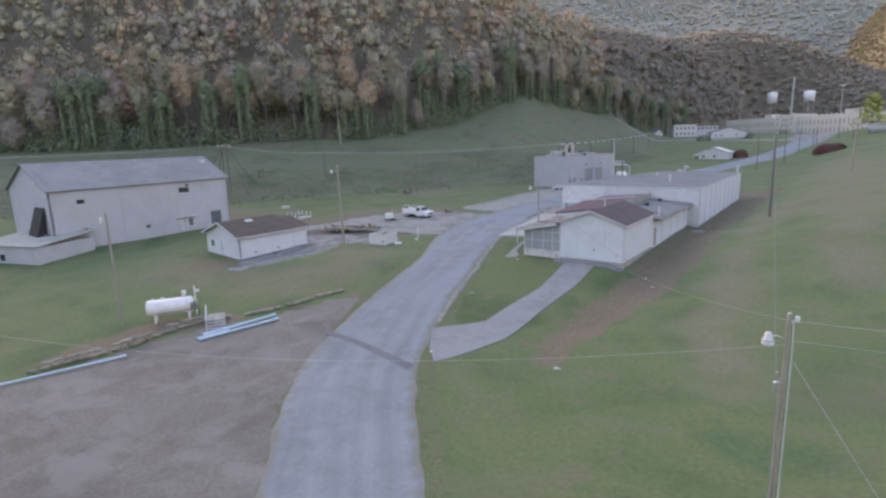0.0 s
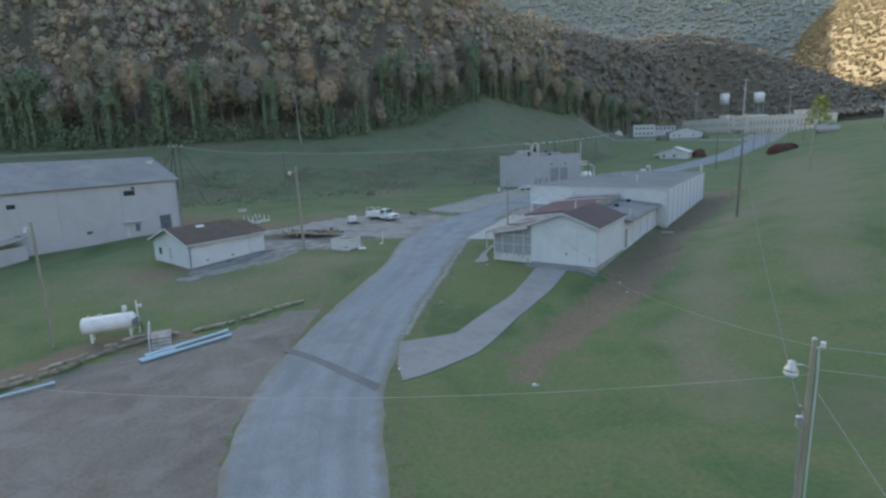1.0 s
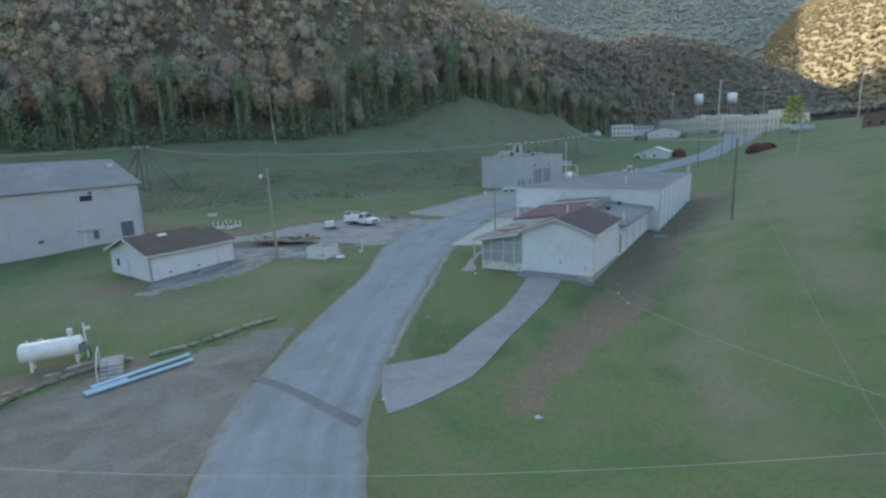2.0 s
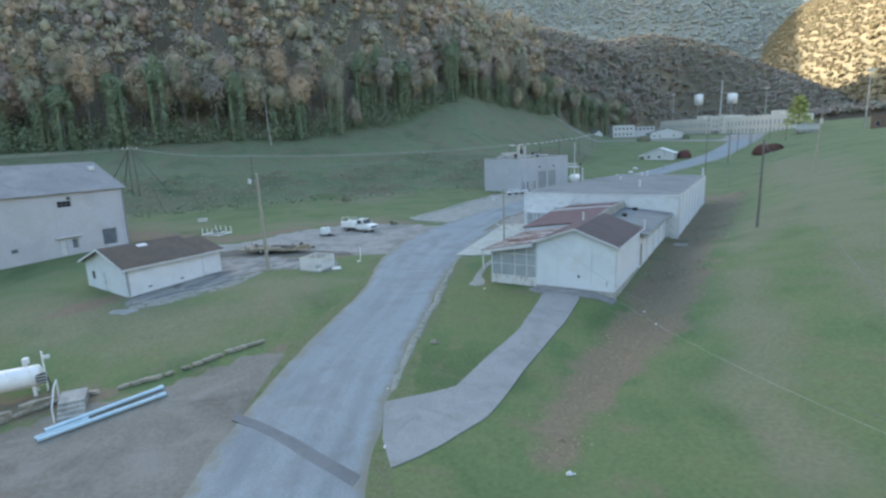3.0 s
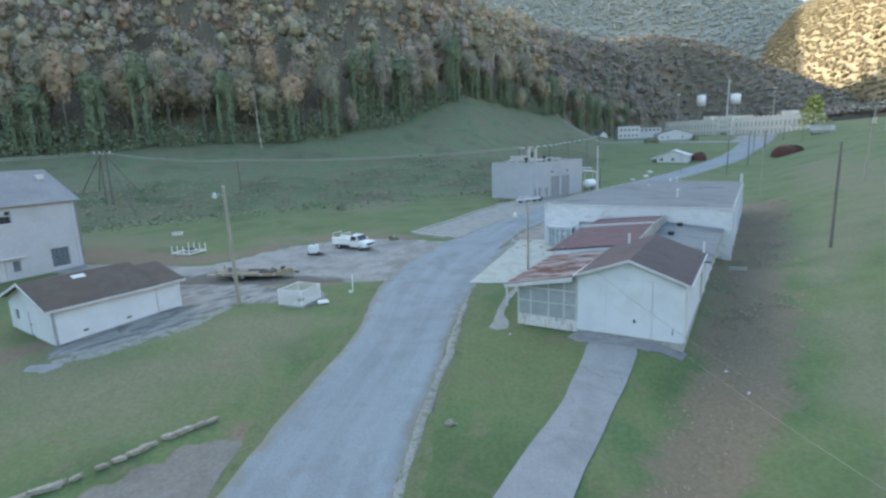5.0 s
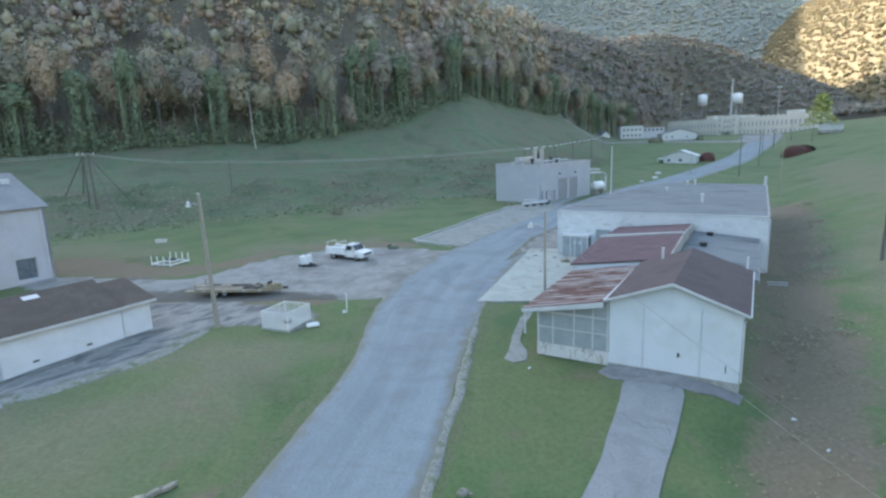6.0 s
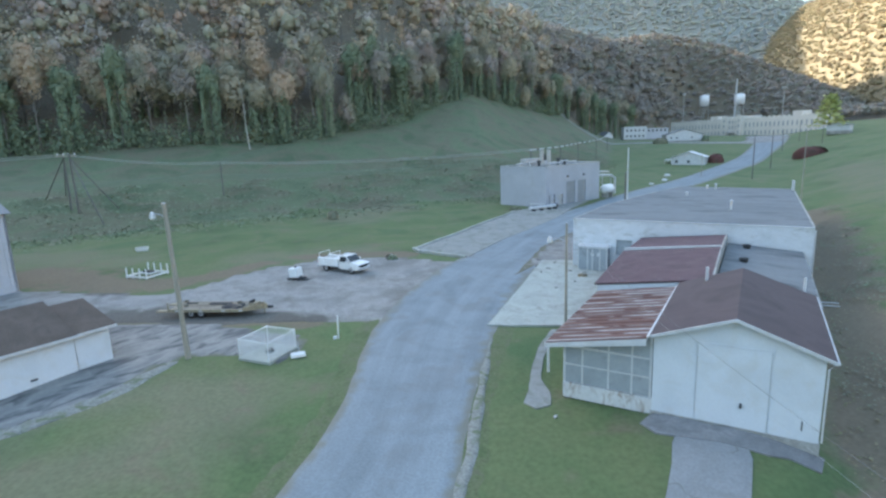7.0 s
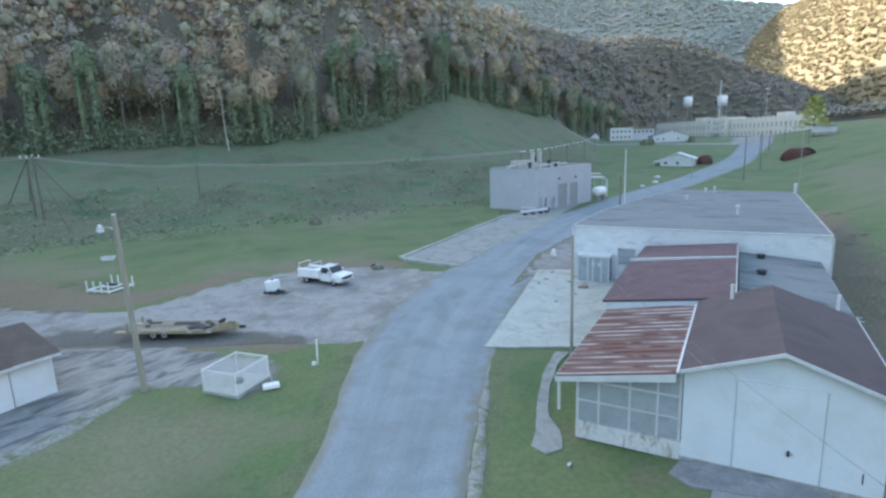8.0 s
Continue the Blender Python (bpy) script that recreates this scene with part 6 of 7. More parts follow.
plastic_pipe((-24.15, 43.4), (-19.95, 48.4), r=0.12)
plastic_pipe((-23.9, 42.45), (-19.3, 47.5), r=0.12)
plastic_pipe((-24.3, 42.8), (-22.5, 44.75), -0.06, 0.08)
plastic_pipe((-36.2, 31.8), (-28.2, 39.5), r=0.085)
t = thing("parked_cart", pose(-10.0, 101.3, ground_z(-10, 101.3)), "small weedy cart frame at the yard edge", "cart")
part("frame", boxed(-0.5, 0.5, -0.3, 0.3, 0.25, 0.35, bevel=0.02), DARK, t)
wheel(t, -0.1, -0.4, 0.3, 0.1)
part("sign", boxed(0.1, 0.4, -0.33, -0.31, 0.3, 0.6), TRIM, t)
t = thing("lost_bag", pose(4.6, 38.6, ground_z(4.6, 38.6) + 0.02), "small white scrap lying in the grass", "litter")
part("scrap", solid([[(0.18 * math.cos(a) * k, 0.12 * math.sin(a) * k, z) for a in (2 * math.pi * i / 9 for i in range(9))] for k, z in ((1, 0), (0.9, 0.1), (0.4, 0.17))]), TRIM, t)
part("fold", boxed(0.1, 0.3, -0.05, 0.06, 0.0, 0.06, bevel=0.02), TRIM, t)


# ---- far buildings ----
def cell_block():
    """The long crenellated building at the head of the valley."""
    x0, y0, x1, y1 = 181.6, 490, 217.6, 365
    L = math.hypot(x1 - x0, y1 - y0)
    b = thing("prison_building", pose(x0, y0, 10.4, 0, 0, math.degrees(math.atan2(y1 - y0, x1 - x0))), "long cream crenellated three storey institutional building", "institution")
    base = -1.2

    def block(xa, xb, front, back, top, rows, n, w):
        holes = []
        for z0, z1 in rows:
            for i in range(n):
                c = xa + (xb - xa) * (i + 0.5) / n
                holes.append((c - w / 2 - xa, c + w / 2 - xa, z0 - base, z1 - base))
        part("wall", moved(wall_mesh(xb - xa, top - base, 0.4, holes), pose(xa, front, base)), CREAM, b)
        for h in holes:
            # filled with the porch screen's pale tone, for less contrast with the wall
            win = part("window", boxed(xa + h[0], xa + h[1], front + 0.1, front + 0.28, h[2] + base, h[3] + base), MESH_SCREEN, b, "pale flat window")
            part("sill", boxed(xa + h[0] - 0.1, xa + h[1] + 0.1, front - 0.15, front - 0.002, h[2] + base - 0.2, h[2] + base), CREAM, win)
        part("wall", boxed(xa, xa + 0.4, front + 0.4, back, base, top), CREAM, b)
        part("wall", boxed(xb - 0.4, xb, front + 0.4, back, base, top), CREAM, b)
        part("wall", boxed(xa + 0.4, xb - 0.4, back - 0.4, back, base, top), CREAM, b)
        part("roof", boxed(xa + 0.4, xb - 0.4, front + 0.4, back - 0.4, top - 1.2, top - 0.9), GREY_ROOF, b)
        k = max(2, round((xb - xa) / 3.6))
        for i in range(k):
            x = xa + (xb - xa) * (i + 0.15) / k
            part("battlement", boxed(x, x + (xb - xa) / k * 0.55, front, front + 0.4, top + 0.002, top + 0.7), CREAM, b)

    rows = [(1.2, 3.8), (6.2, 9.2)]
    block(0, 57, 0, 15, 12.2, rows, 17, 1.15)
    block(74.5, L, 0, 15, 12.2, rows, 17, 1.15)
    block(57, 61.5, -2.5, 15, 14.0, [(2, 4), (6.5, 8.5), (10.2, 11.8)], 1, 1.3)
    block(61.5, 70, -1.2, 15, 13.0, [(5.5, 7.6), (9.2, 11)], 3, 1.2)
    block(70, 74.5, -2.5, 15, 14.0, [(2, 4), (6.5, 8.5), (10.2, 11.8)], 1, 1.3)
    part("porch", boxed(62.5, 69, -4.5, -1.21, 2.9, 3.3), GREY_PAINT, b)
    for x in (62.8, 65.7, 68.5):
        part("column", piped([(x, -4.2, base), (x, -4.2, 2.9)], 0.2, 8), CREAM, b)
    for x in (41, 110):
        part("turret", boxed(x, x + 7, 2, 9, 11.1, 15.0), CREAM, b)
    return b


cell_block()


def plain_house(name, x, y, z, turn, w, d, eave, apex, label, roof=GREY_ROOF, wins=((1.2, 2.2), (5, 6))):
    h = thing(name, pose(x, y, z, 0, 0, turn), label, "house")
    part("wall", gable_wall(w, eave, apex, 0.2, [(a, c, 1.0, 2.0) for a, c in wins if c < w]), TRIM, h)
    for a, c in wins:
        if c < w:
            window_unit(h, pose(a, 0, 1.0), c - a, 1.0, depth=0.15)
    part("wall", moved(gable_wall(w, eave, apex, 0.2), pose(0, d - 0.2, 0)), TRIM, h)
    part("wall", boxed(0, 0.2, 0.2, d - 0.2, -0.5, eave), TRIM, h)
    part("wall", boxed(w - 0.2, w, 0.2, d - 0.2, -0.5, eave), TRIM, h)
    part("footing", boxed(0, w, 0, d, -1.5, 0.02), CONCRETE, h)
    k = (apex - eave) / (w / 2)
    for s in (-1, 1):
        xe = w / 2 + s * (w / 2 + 0.5)
        part("roof", slab_between((w / 2, -0.4, apex + 0.14), (xe, -0.4, apex + 0.14 - k * (w / 2 + 0.5)), (xe, d + 0.4, apex + 0.14 - k * (w / 2 + 0.5)), (w / 2, d + 0.4, apex + 0.14), 0.12), roof, h)
    return h


h = plain_house("bungalow", 75.5, 228.8, 2.85, -32, 10.6, 8.0, 2.9, 4.8, "small white bungalow with low gabled roof", TRIM)
part("carport_roof", boxed(-2.4, -0.002, 0.5, 6, 2.0, 2.15), TRIM, h)
for x, y in ((-2.3, 0.6), (-2.3, 5.8)):
    part("carport_post", boxed(x, x + 0.12, y, y + 0.12, -0.8, 2.0), TRIM, h)
# dark block put in for the shade under the carport roof
part("carport_shade", boxed(-2.2, -0.05, 4.5, 5.7, -0.6, 1.0), DARK, h)
h = plain_house("farmhouse", 118.6, 341, 10.2, -5, 19.0, 9.0, 3.2, 5.9, "long white house with grey roof on the rise", GREY_ROOF, ((2, 3), (5, 6), (13, 14)))


def office():
    b = thing("office_building", pose(114.8, 402, 11.5, 0, 0, -6), "white two storey flat-roofed office with small windows", "office")
    holes = [(1.5 + 2.6 * i, 2.7 + 2.6 * i, z, z + 1.4) for i in range(5) for z in (1.2, 4.9)]
    part("wall", wall_mesh(14.5, 8.0, 0.3, holes), TRIM, b)
    for a, c, z, w in holes:
        window_unit(b, pose(a, 0, z), c - a, w - z, (1, 2), depth=0.2)
    part("wall", boxed(0, 0.3, 0.3, 10, -0.5, 8.0), TRIM, b)
    part("wall", boxed(14.2, 14.5, 0.3, 10, -0.5, 8.0), TRIM, b)
    part("roof", boxed(0.3, 14.2, 0.3, 10, 7.4, 7.6), GREY_ROOF, b)
    part("footing", boxed(0, 29, 0, 10, -3, 0.02), CONCRETE, b)
    part("wing", boxed(14.51, 29, 3, 10, 0, 6.6), BARN_PAINT, b, "grey rear wing")
    for i in range(5):
        part("window", boxed(16 + 2.6 * i, 17.2 + 2.6 * i, 2.93, 2.998, 4.6, 5.8), GLASS_DARK, b)
    return b


office()
plain_house("cottage", 101, 398, 11.6, 20, 6.5, 8, 2.8, 5.2, "tiny white cottage beside the office", GREY_ROOF, ())


def water_tower(x, y, z0, z1, r):
    g = ground_z(x, y)
    t = thing("water_tower", pose(x, y, g), "white cylindrical water tank on tall thin legs", "water tower", "water towers")
    part("tank", solid([[(q * math.cos(a), q * math.sin(a), w - g) for a in (2 * math.pi * k / 18 for k in range(18))] for q, w in ((r * 0.3, z0 - 1), (r, z0), (r, z1 - 1.2), (r * 0.5, z1 - 0.3), (0.2, z1))]), WHITE_STEEL, t, "", True)
    for k in range(4):
        a = math.pi / 4 + k * math.pi / 2
        part("leg", piped([(r * 1.1 * math.cos(a), r * 1.1 * math.sin(a), -1), (r * 0.8 * math.cos(a), r * 0.8 * math.sin(a), z0 - g)], 0.25, 6), STEEL, t)
    part("riser", piped([(0, 0, -1), (0, 0, z0 - g)], 0.4, 8), STEEL, t)
    return t


water_tower(361.7, 820.1, 50.9, 66.2, 6.1)
water_tower(383.8, 769.1, 49.3, 62.9, 6.3)
t = thing("smokestack", pose(219.6, 465, ground_z(219.6, 465)), "slender pale smokestack behind the long building", "chimney")
part("shaft", piped([(0, 0, -1), (0.4, 0, 53 - ground_z(219.6, 465))], 0.6, 10, 0.4), TRIM, t)
part("crown", piped([(0.4, 0, 52.2 - ground_z(219.6, 465)), (0.4, 0, 53.1 - ground_z(219.6, 465))], 0.8, 10), STEEL, t)


def mast(x, y, top, label="tall floodlight mast with lamp ring"):
    g = ground_z(x, y)
    t = thing("floodlight_mast", pose(x, y, g - 0.5), label, "floodlight", "floodlight masts")
    h = top - g + 0.5
    part("shaft", piped([(0, 0, 0), (0, 0, h)], 0.32, 8, 0.2), STEEL, t)
    part("platform", piped([(0, 0, h - 0.4), (0, 0, h - 0.1)], 1.3, 10), STEEL, t)
    for k in range(4):
        a = k * math.pi / 2
        part("lamp", boxed(1.2 * math.cos(a) - 0.35, 1.2 * math.cos(a) + 0.35, 1.2 * math.sin(a) - 0.35, 1.2 * math.sin(a) + 0.35, h - 0.1, h + 0.6, bevel=0.08), TOTE_WHITE, t)
    return t


mast(167, 533, 52.3)
mast(247.3, 450, 44.5)
mast(175.4, 250, 36)
mast(204, 520, 47)
h = plain_house("hilltop_shed", 181, 305, ground_z(184, 306) + 2.0, -50, 9, 6, 2.6, 3.6, "low pale shed on the sunny hill crest", BARN_ROOF, ())


BRICK = material("brown_brick", [(0.15, 0.105, 0.085), (0.19, 0.13, 0.105), (0.13, 0.095, 0.08)], 1.2, 0.9, 0.2, 6, spread=0.15, stains=(0.10, 0.08, 0.07), stain_size=2.0, stain_amount=0.4)


def pump_house():
    z = ground_z(176, 244)
    b = thing("pump_house", pose(170.6, 240.5, z, 0, 0, -35), "square brown brick building on the hill crest", "building")
    part("wall", moved(wall_mesh(9, 6.4, 0.3, [(1.5, 3.0, 1.6, 3.6), (5.6, 7.1, 1.6, 3.6)]), pose(0, 0, -0.8)), BRICK, b)
    for x in (1.5, 5.6):
        window_unit(b, pose(x, 0, 0.8), 1.5, 2.0, (2, 2), depth=0.2)
    part("wall", boxed(0, 0.3, 0.3, 7, -0.8, 5.6), BRICK, b)
    part("wall", boxed(8.7, 9, 0.3, 7, -0.8, 5.6), BRICK, b)
    part("wall", boxed(0.3, 8.7, 6.7, 7, -0.8, 5.6), BRICK, b)
    part("roof", boxed(-0.2, 9.2, -0.2, 7.2, 5.603, 5.85), GREY_ROOF, b)


pump_house()
t = thing("grass_rock", pose(-2.2, 53.9, ground_z(-2.2, 53.9)), "small pale rock with weeds in the grass", "rock")
part("rock", solid([[(0.28 * k * math.cos(a) * (1 + 0.2 * math.sin(2 * a)), 0.2 * k * math.sin(a), z) for a in (2 * math.pi * i / 9 for i in range(9))] for k, z in ((0.9, -0.1), (1.0, 0.08), (0.6, 0.24), (0.2, 0.3))]), STONE, t, "", True)
part("chip", boxed(0.25, 0.42, -0.12, 0.02, -0.03, 0.08, bevel=0.02), STONE, t)
for x, y, turn in ((-5.0, 47.5, 20), (-4.5, 41.4, 75), (15.2, 56.0, 40), (15.2, 58.6, -20), (2.3, 64.2, 50)):
    t = thing("paper_scrap", pose(x, y, ground_z(x, y) + 0.04, 0, 0, turn), "crumpled white scrap of paper lying on the grass", "litter", "white litter scraps")
    part("scrap", solid([[(-0.14, -0.07, 0), (0.16, -0.05, 0), (0.13, 0.08, 0), (-0.11, 0.06, 0)], [(-0.09, -0.04, 0.06), (0.08, -0.05, 0.09), (0.1, 0.04, 0.05), (-0.06, 0.05, 0.08)]]), TRIM, t)


for x, y, r in ((58.5, 178, 0.8), (64, 190, 0.9), (52, 170, 0.6)):
    t = thing("boulder", pose(x - 3, y + 6, ground_z(x - 3, y + 6)), "pale rounded boulder beside the lane", "boulder", "lane boulders")
    part("rock", solid([[(r * k * math.cos(a) * (1 + 0.15 * math.sin(3 * a)), r * 0.7 * k * math.sin(a), z * r) for a in (2 * math.pi * i / 10 for i in range(10))] for k, z in ((0.9, -0.2), (1.0, 0.2), (0.75, 0.55), (0.3, 0.7))]), TRIM, t, "", True)
    part("base_stone", solid([[(r * k * math.cos(a) + r, r * 0.5 * k * math.sin(a), z * r) for a in (2 * math.pi * i / 8 for i in range(8))] for k, z in ((0.5, -0.2), (0.4, 0.2), (0.15, 0.3))]), STONE, t)


# ---- odds and ends by the buildings ----
for (ax, ay), (bx, by) in (((26.8, 81.1), (28.2, 80.2)), ((26.4, 80.3), (27.7, 79.4))):
    rod = part("steel_rod", piped([(ax, ay, ground_z(ax, ay) + 0.12), (bx, by, ground_z(bx, by) + 0.12)], 0.045, 8), TRIM)
    tagged(rod, "thin pale steel rod lying in the grass by the wall", "rod", "pale rods")
t = thing("lying_pipe", pose(14.6, 137.2, ground_z(14.6, 137.2) + 0.25, 0, 0, 30), "white pipe lying on dark blocks below the machine shop", "pipe")
part("pipe", piped([(-3.2, 0, 0.45), (3.0, 0, 0.45)], 0.24, 10), TRIM, t)
part("end_cap", piped([(3.0, 0, 0.45), (3.4, 0, 0.45)], 0.3, 10), DARK, t)
for x in (-2.4, -0.6, 1.2, 2.6):
    part("block", boxed(x, x + 0.4, -0.4, 0.4, -0.3, 0.2, bevel=0.03), DARK, t)
for x, y, w in ((6.3, 94.6, 0.4), (7.4, 93.4, 0.25), (8.6, 95.9, 0.5), (6.4, 92.0, 0.25), (9.4, 92.2, 0.3), (7.0, 97.6, 0.35), (6.8, 86.4, 0.14), (9.0, 88.4, 0.16), (10.6, 91.4, 0.2)):
    t = thing("debris_scrap", pose(x, y, ground_z(x, y) + 0.15, 0, 0, 70 * x), "dark rotten scrap of wood on the forecourt", "debris", "forecourt debris")
    part("scrap", solid([[(-w, -0.08, 0), (w * 0.8, -0.1, 0), (w, 0.06, 0), (-w * 0.7, 0.1, 0)], [(-w * 0.9, -0.06, 0.05), (w * 0.7, -0.08, 0.07), (w * 0.85, 0.04, 0.04), (-w * 0.6, 0.08, 0.06)]]), DARK_POLE, t)


def stairs():
    t = thing("concrete_steps", pose(-23.7, 44.9, ground_z(-23.7, 44.9) - 0.02, 0, 0, 29), "short grey concrete steps with pale handrail beside the tank", "steps")
    for i in range(4):
        part("tread", boxed(-0.7, 0.7, i * 0.36, 0.36 * (i + 1) - 0.002, -0.3, 0.17 * (i + 1), bevel=0.015), CONCRETE, t)
    part("landing", boxed(-0.72, 0.72, 1.44, 3.0, -0.3, 0.69, bevel=0.02), CONCRETE, t)
    rail = part("handrail", piped([(-0.78, -0.1, 1.0), (-0.8, 1.44, 1.65), (-0.8, 2.6, 1.7)], 0.045, 8), TRIM, t, "pale steel handrail")
    for y, z0, z1 in ((-0.1, -0.2, 1.0), (2.5, 0.3, 1.7)):
        part("post", piped([(-0.8, y, z0), (-0.79, y, z1)], 0.05, 8), TRIM, rail)


stairs()


# ---- plants ----
RNG = np.random.default_rng(7)


def ball(level):
    """A coarse unit ball: its points and triangles."""
    bm = bmesh.new()
    bmesh.ops.create_icosphere(bm, subdivisions=level, radius=1.0)
    v = np.array([tuple(p.co) for p in bm.verts])
    f = np.array([[p.index for p in q.verts] for q in bm.faces])
    bm.free()
    return v, f


BALLS = {1: ball(1), 2: ball(2)}


def leaf_mesh(name, centres, sizes, ways, mat, tones=None, cores=None, level=2, lumpy=0.25):
    """One mesh of many small folded leaf clumps, over dense inner masses (centre, radii, tone) where there are any."""
    n = len(centres)
    ways = ways / np.linalg.norm(ways, axis=1, keepdims=True)
    side = np.cross(ways, RNG.normal(size=(n, 3)))
    side /= np.linalg.norm(side, axis=1, keepdims=True)
    up = np.cross(side, ways)
    s = sizes[:, None]
    long = RNG.uniform(0.7, 1.3, (n, 1))
    verts = np.stack([centres - side * s * long, centres - up * s + ways * s * 0.12, centres + side * s * long, centres + up * s + ways * s * 0.12], 1).reshape(-1, 3)
    loops = np.arange(4 * n)
    starts = np.arange(0, 4 * n, 4)
    tone = np.repeat(np.zeros(n) if tones is None else tones, 4)
    if cores is not None:
        mid, radii, core_tone = cores
        points, corners = BALLS[level]
        k, p = len(mid), len(points)
        lump = 1 + RNG.uniform(-lumpy, lumpy, (k, p, 1))
        more = (mid[:, None, :] + points[None] * radii[:, None, :] * lump).reshape(-1, 3)
        tris = (corners[None] + (4 * n + p * np.arange(k))[:, None, None]).reshape(-1)
        verts = np.concatenate([verts, more])
        starts = np.concatenate([starts, 4 * n + np.arange(0, len(tris), 3)])
        loops = np.concatenate([loops, tris])
        tone = np.concatenate([tone, np.repeat(core_tone, p)])
    me = bpy.data.meshes.new(name)
    me.vertices.add(len(verts))
    me.vertices.foreach_set("co", verts.astype(np.float32).ravel())
    me.loops.add(len(loops))
    me.loops.foreach_set("vertex_index", loops.astype(np.int32))
    me.polygons.add(len(starts))
    me.polygons.foreach_set("loop_start", starts.astype(np.int32))
    me.update(calc_edges=True)
    me.validate()
    me.shade_smooth()
    me.attributes.new("tone", "FLOAT", "POINT").data.foreach_set("value", tone.astype(np.float32))
    me.materials.append(mat)
    return me


def lobes(n, tall, wide, start, k=14):
    """Places and outward ways of leaves on a crown of overlapping round lobes, and the lobes' inner masses."""
    semi = np.array([wide * 0.5, wide * 0.5, (tall - start) * 0.5])
    spin = np.arange(k) * 2.4 + RNG.uniform(0, 0.8, k)
    up = np.linspace(-0.8, 0.97, k) + RNG.uniform(-0.08, 0.08, k)
    flat = np.sqrt(np.clip(1 - up * up, 0.05, 1))
    at = np.column_stack([flat * np.cos(spin), flat * np.sin(spin), up]) * semi * RNG.uniform(0.3, 0.68, (k, 1)) + np.array([0, 0, (tall + start) * 0.5])
    rad = RNG.uniform(0.15, 0.26, k) * wide
    radii = np.column_stack([rad, rad, rad * RNG.uniform(0.85, 1.25, k)])
    pick = RNG.choice(k, n, p=rad ** 2 / (rad ** 2).sum())
    way = RNG.normal(size=(n, 3))
    way /= np.linalg.norm(way, axis=1, keepdims=True)
    r = 0.72 + 0.56 * RNG.beta(2.0, 2.4, n)
    place = at[pick] + way * r[:, None] * radii[pick]
    loose = RNG.uniform(0, 1, n) < 0.25
    place[loose] = (way * semi * RNG.uniform(0.55, 1.02, (n, 1)) + np.array([0, 0, (tall + start) * 0.5]))[loose]
    return place, way + RNG.normal(size=(n, 3)) * 0.35 + np.array([0, 0, 0.6]), (at, radii * 0.62, np.zeros(k))


def limbs(bm, tall, wide, count=6):
    for i in range(count):
        a = 2.4 * i + random.uniform(-0.4, 0.4)
        z = tall * random.uniform(0.3, 0.7)
        r = wide * random.uniform(0.5, 0.9)
        pipe(bm, [(0, 0, z), (0.5 * r * math.cos(a), 0.5 * r * math.sin(a), z + r * 0.45), (r * math.cos(a), r * math.sin(a), z + r * 1.1)], 0.11, 5, 0.03)
    return bm


def tree(tall, wide, leaf, mat, bark, n, label, vine=0, start=0.25):
    """A forest tree; vine: how many hanging columns of creeper drape it."""
    t = thing("tree", pose(0, 0, 0), label, "tree", "trees at the wood's edge")
    bend = random.uniform(-0.6, 0.6)
    part("trunk", limbs(piped([(0, 0, -1.2), (bend * 0.3, 0.1, tall * 0.35), (bend, -0.1, tall * 0.7), (bend * 0.6, 0, tall * 0.95)], 0.26, 7, 0.05), tall, wide * 0.5), bark, t)
    c, w, cores = lobes(n, tall, wide, tall * start)
    crown = new("crown", leaf_mesh("crown", c, RNG.uniform(0.6, 1.25, n) * leaf, w, mat, None, cores))
    crown.parent = t
    if vine:
        cs, ws = [], []
        for i in range(vine):
            m = 490
            a0 = 2 * math.pi * i / vine + random.uniform(-0.5, 0.5)
            out = wide * random.uniform(0.12, 0.33)
            top = tall * random.uniform(0.45, 0.85)
            a, z = RNG.uniform(0, 2 * math.pi, m), top * RNG.beta(1.0, 1.15, m) - 0.3
            r = RNG.uniform(0.6, 1.3) * (0.6 + 0.6 * RNG.uniform(0, 1, m)) * (0.65 + 0.75 * np.clip(z / top, 0, 1)) * (1 + 0.3 * np.sin(0.7 * z + i))
            cs.append(np.column_stack([out * math.cos(a0) + r * np.cos(a), out * math.sin(a0) + r * np.sin(a), z]))
            ws.append(np.column_stack([np.cos(a), np.sin(a), 0.35 + 0.25 * RNG.normal(size=m)]))
        c, w = np.concatenate(cs), np.concatenate(ws)
        v = new("vine_cover", leaf_mesh("vine_cover", c, RNG.uniform(0.6, 1.2, len(c)) * leaf, w, VINE))
        v.parent = t
        v["label"] = "hanging green creeper"
        v["kind"] = "stuff"
    return t


KINDS = [
    tree(25, 12.0, 0.28, AUTUMN, BARK, 4700, "tall autumn tree with thinning mixed leaves", start=0.3),
    tree(20, 11.0, 0.28, AUTUMN, BARK, 4000, "rounded autumn tree at the wood's edge", start=0.18),
    tree(28, 8.5, 0.27, AUTUMN, BARK, 3300, "tall narrow autumn tree with bare limbs", start=0.4),
    tree(23, 8.5, 0.29, VINE, BARK, 1700, "tree draped to the ground in green creeper", 5, 0.5),
    tree(19, 9.0, 0.28, AUTUMN, BARK, 2800, "creeper-hung tree with thin autumn crown", 4, 0.42),
    tree(11, 7.0, 0.26, AUTUMN, BARK, 2500, "small autumn understorey tree", start=0.1),
]


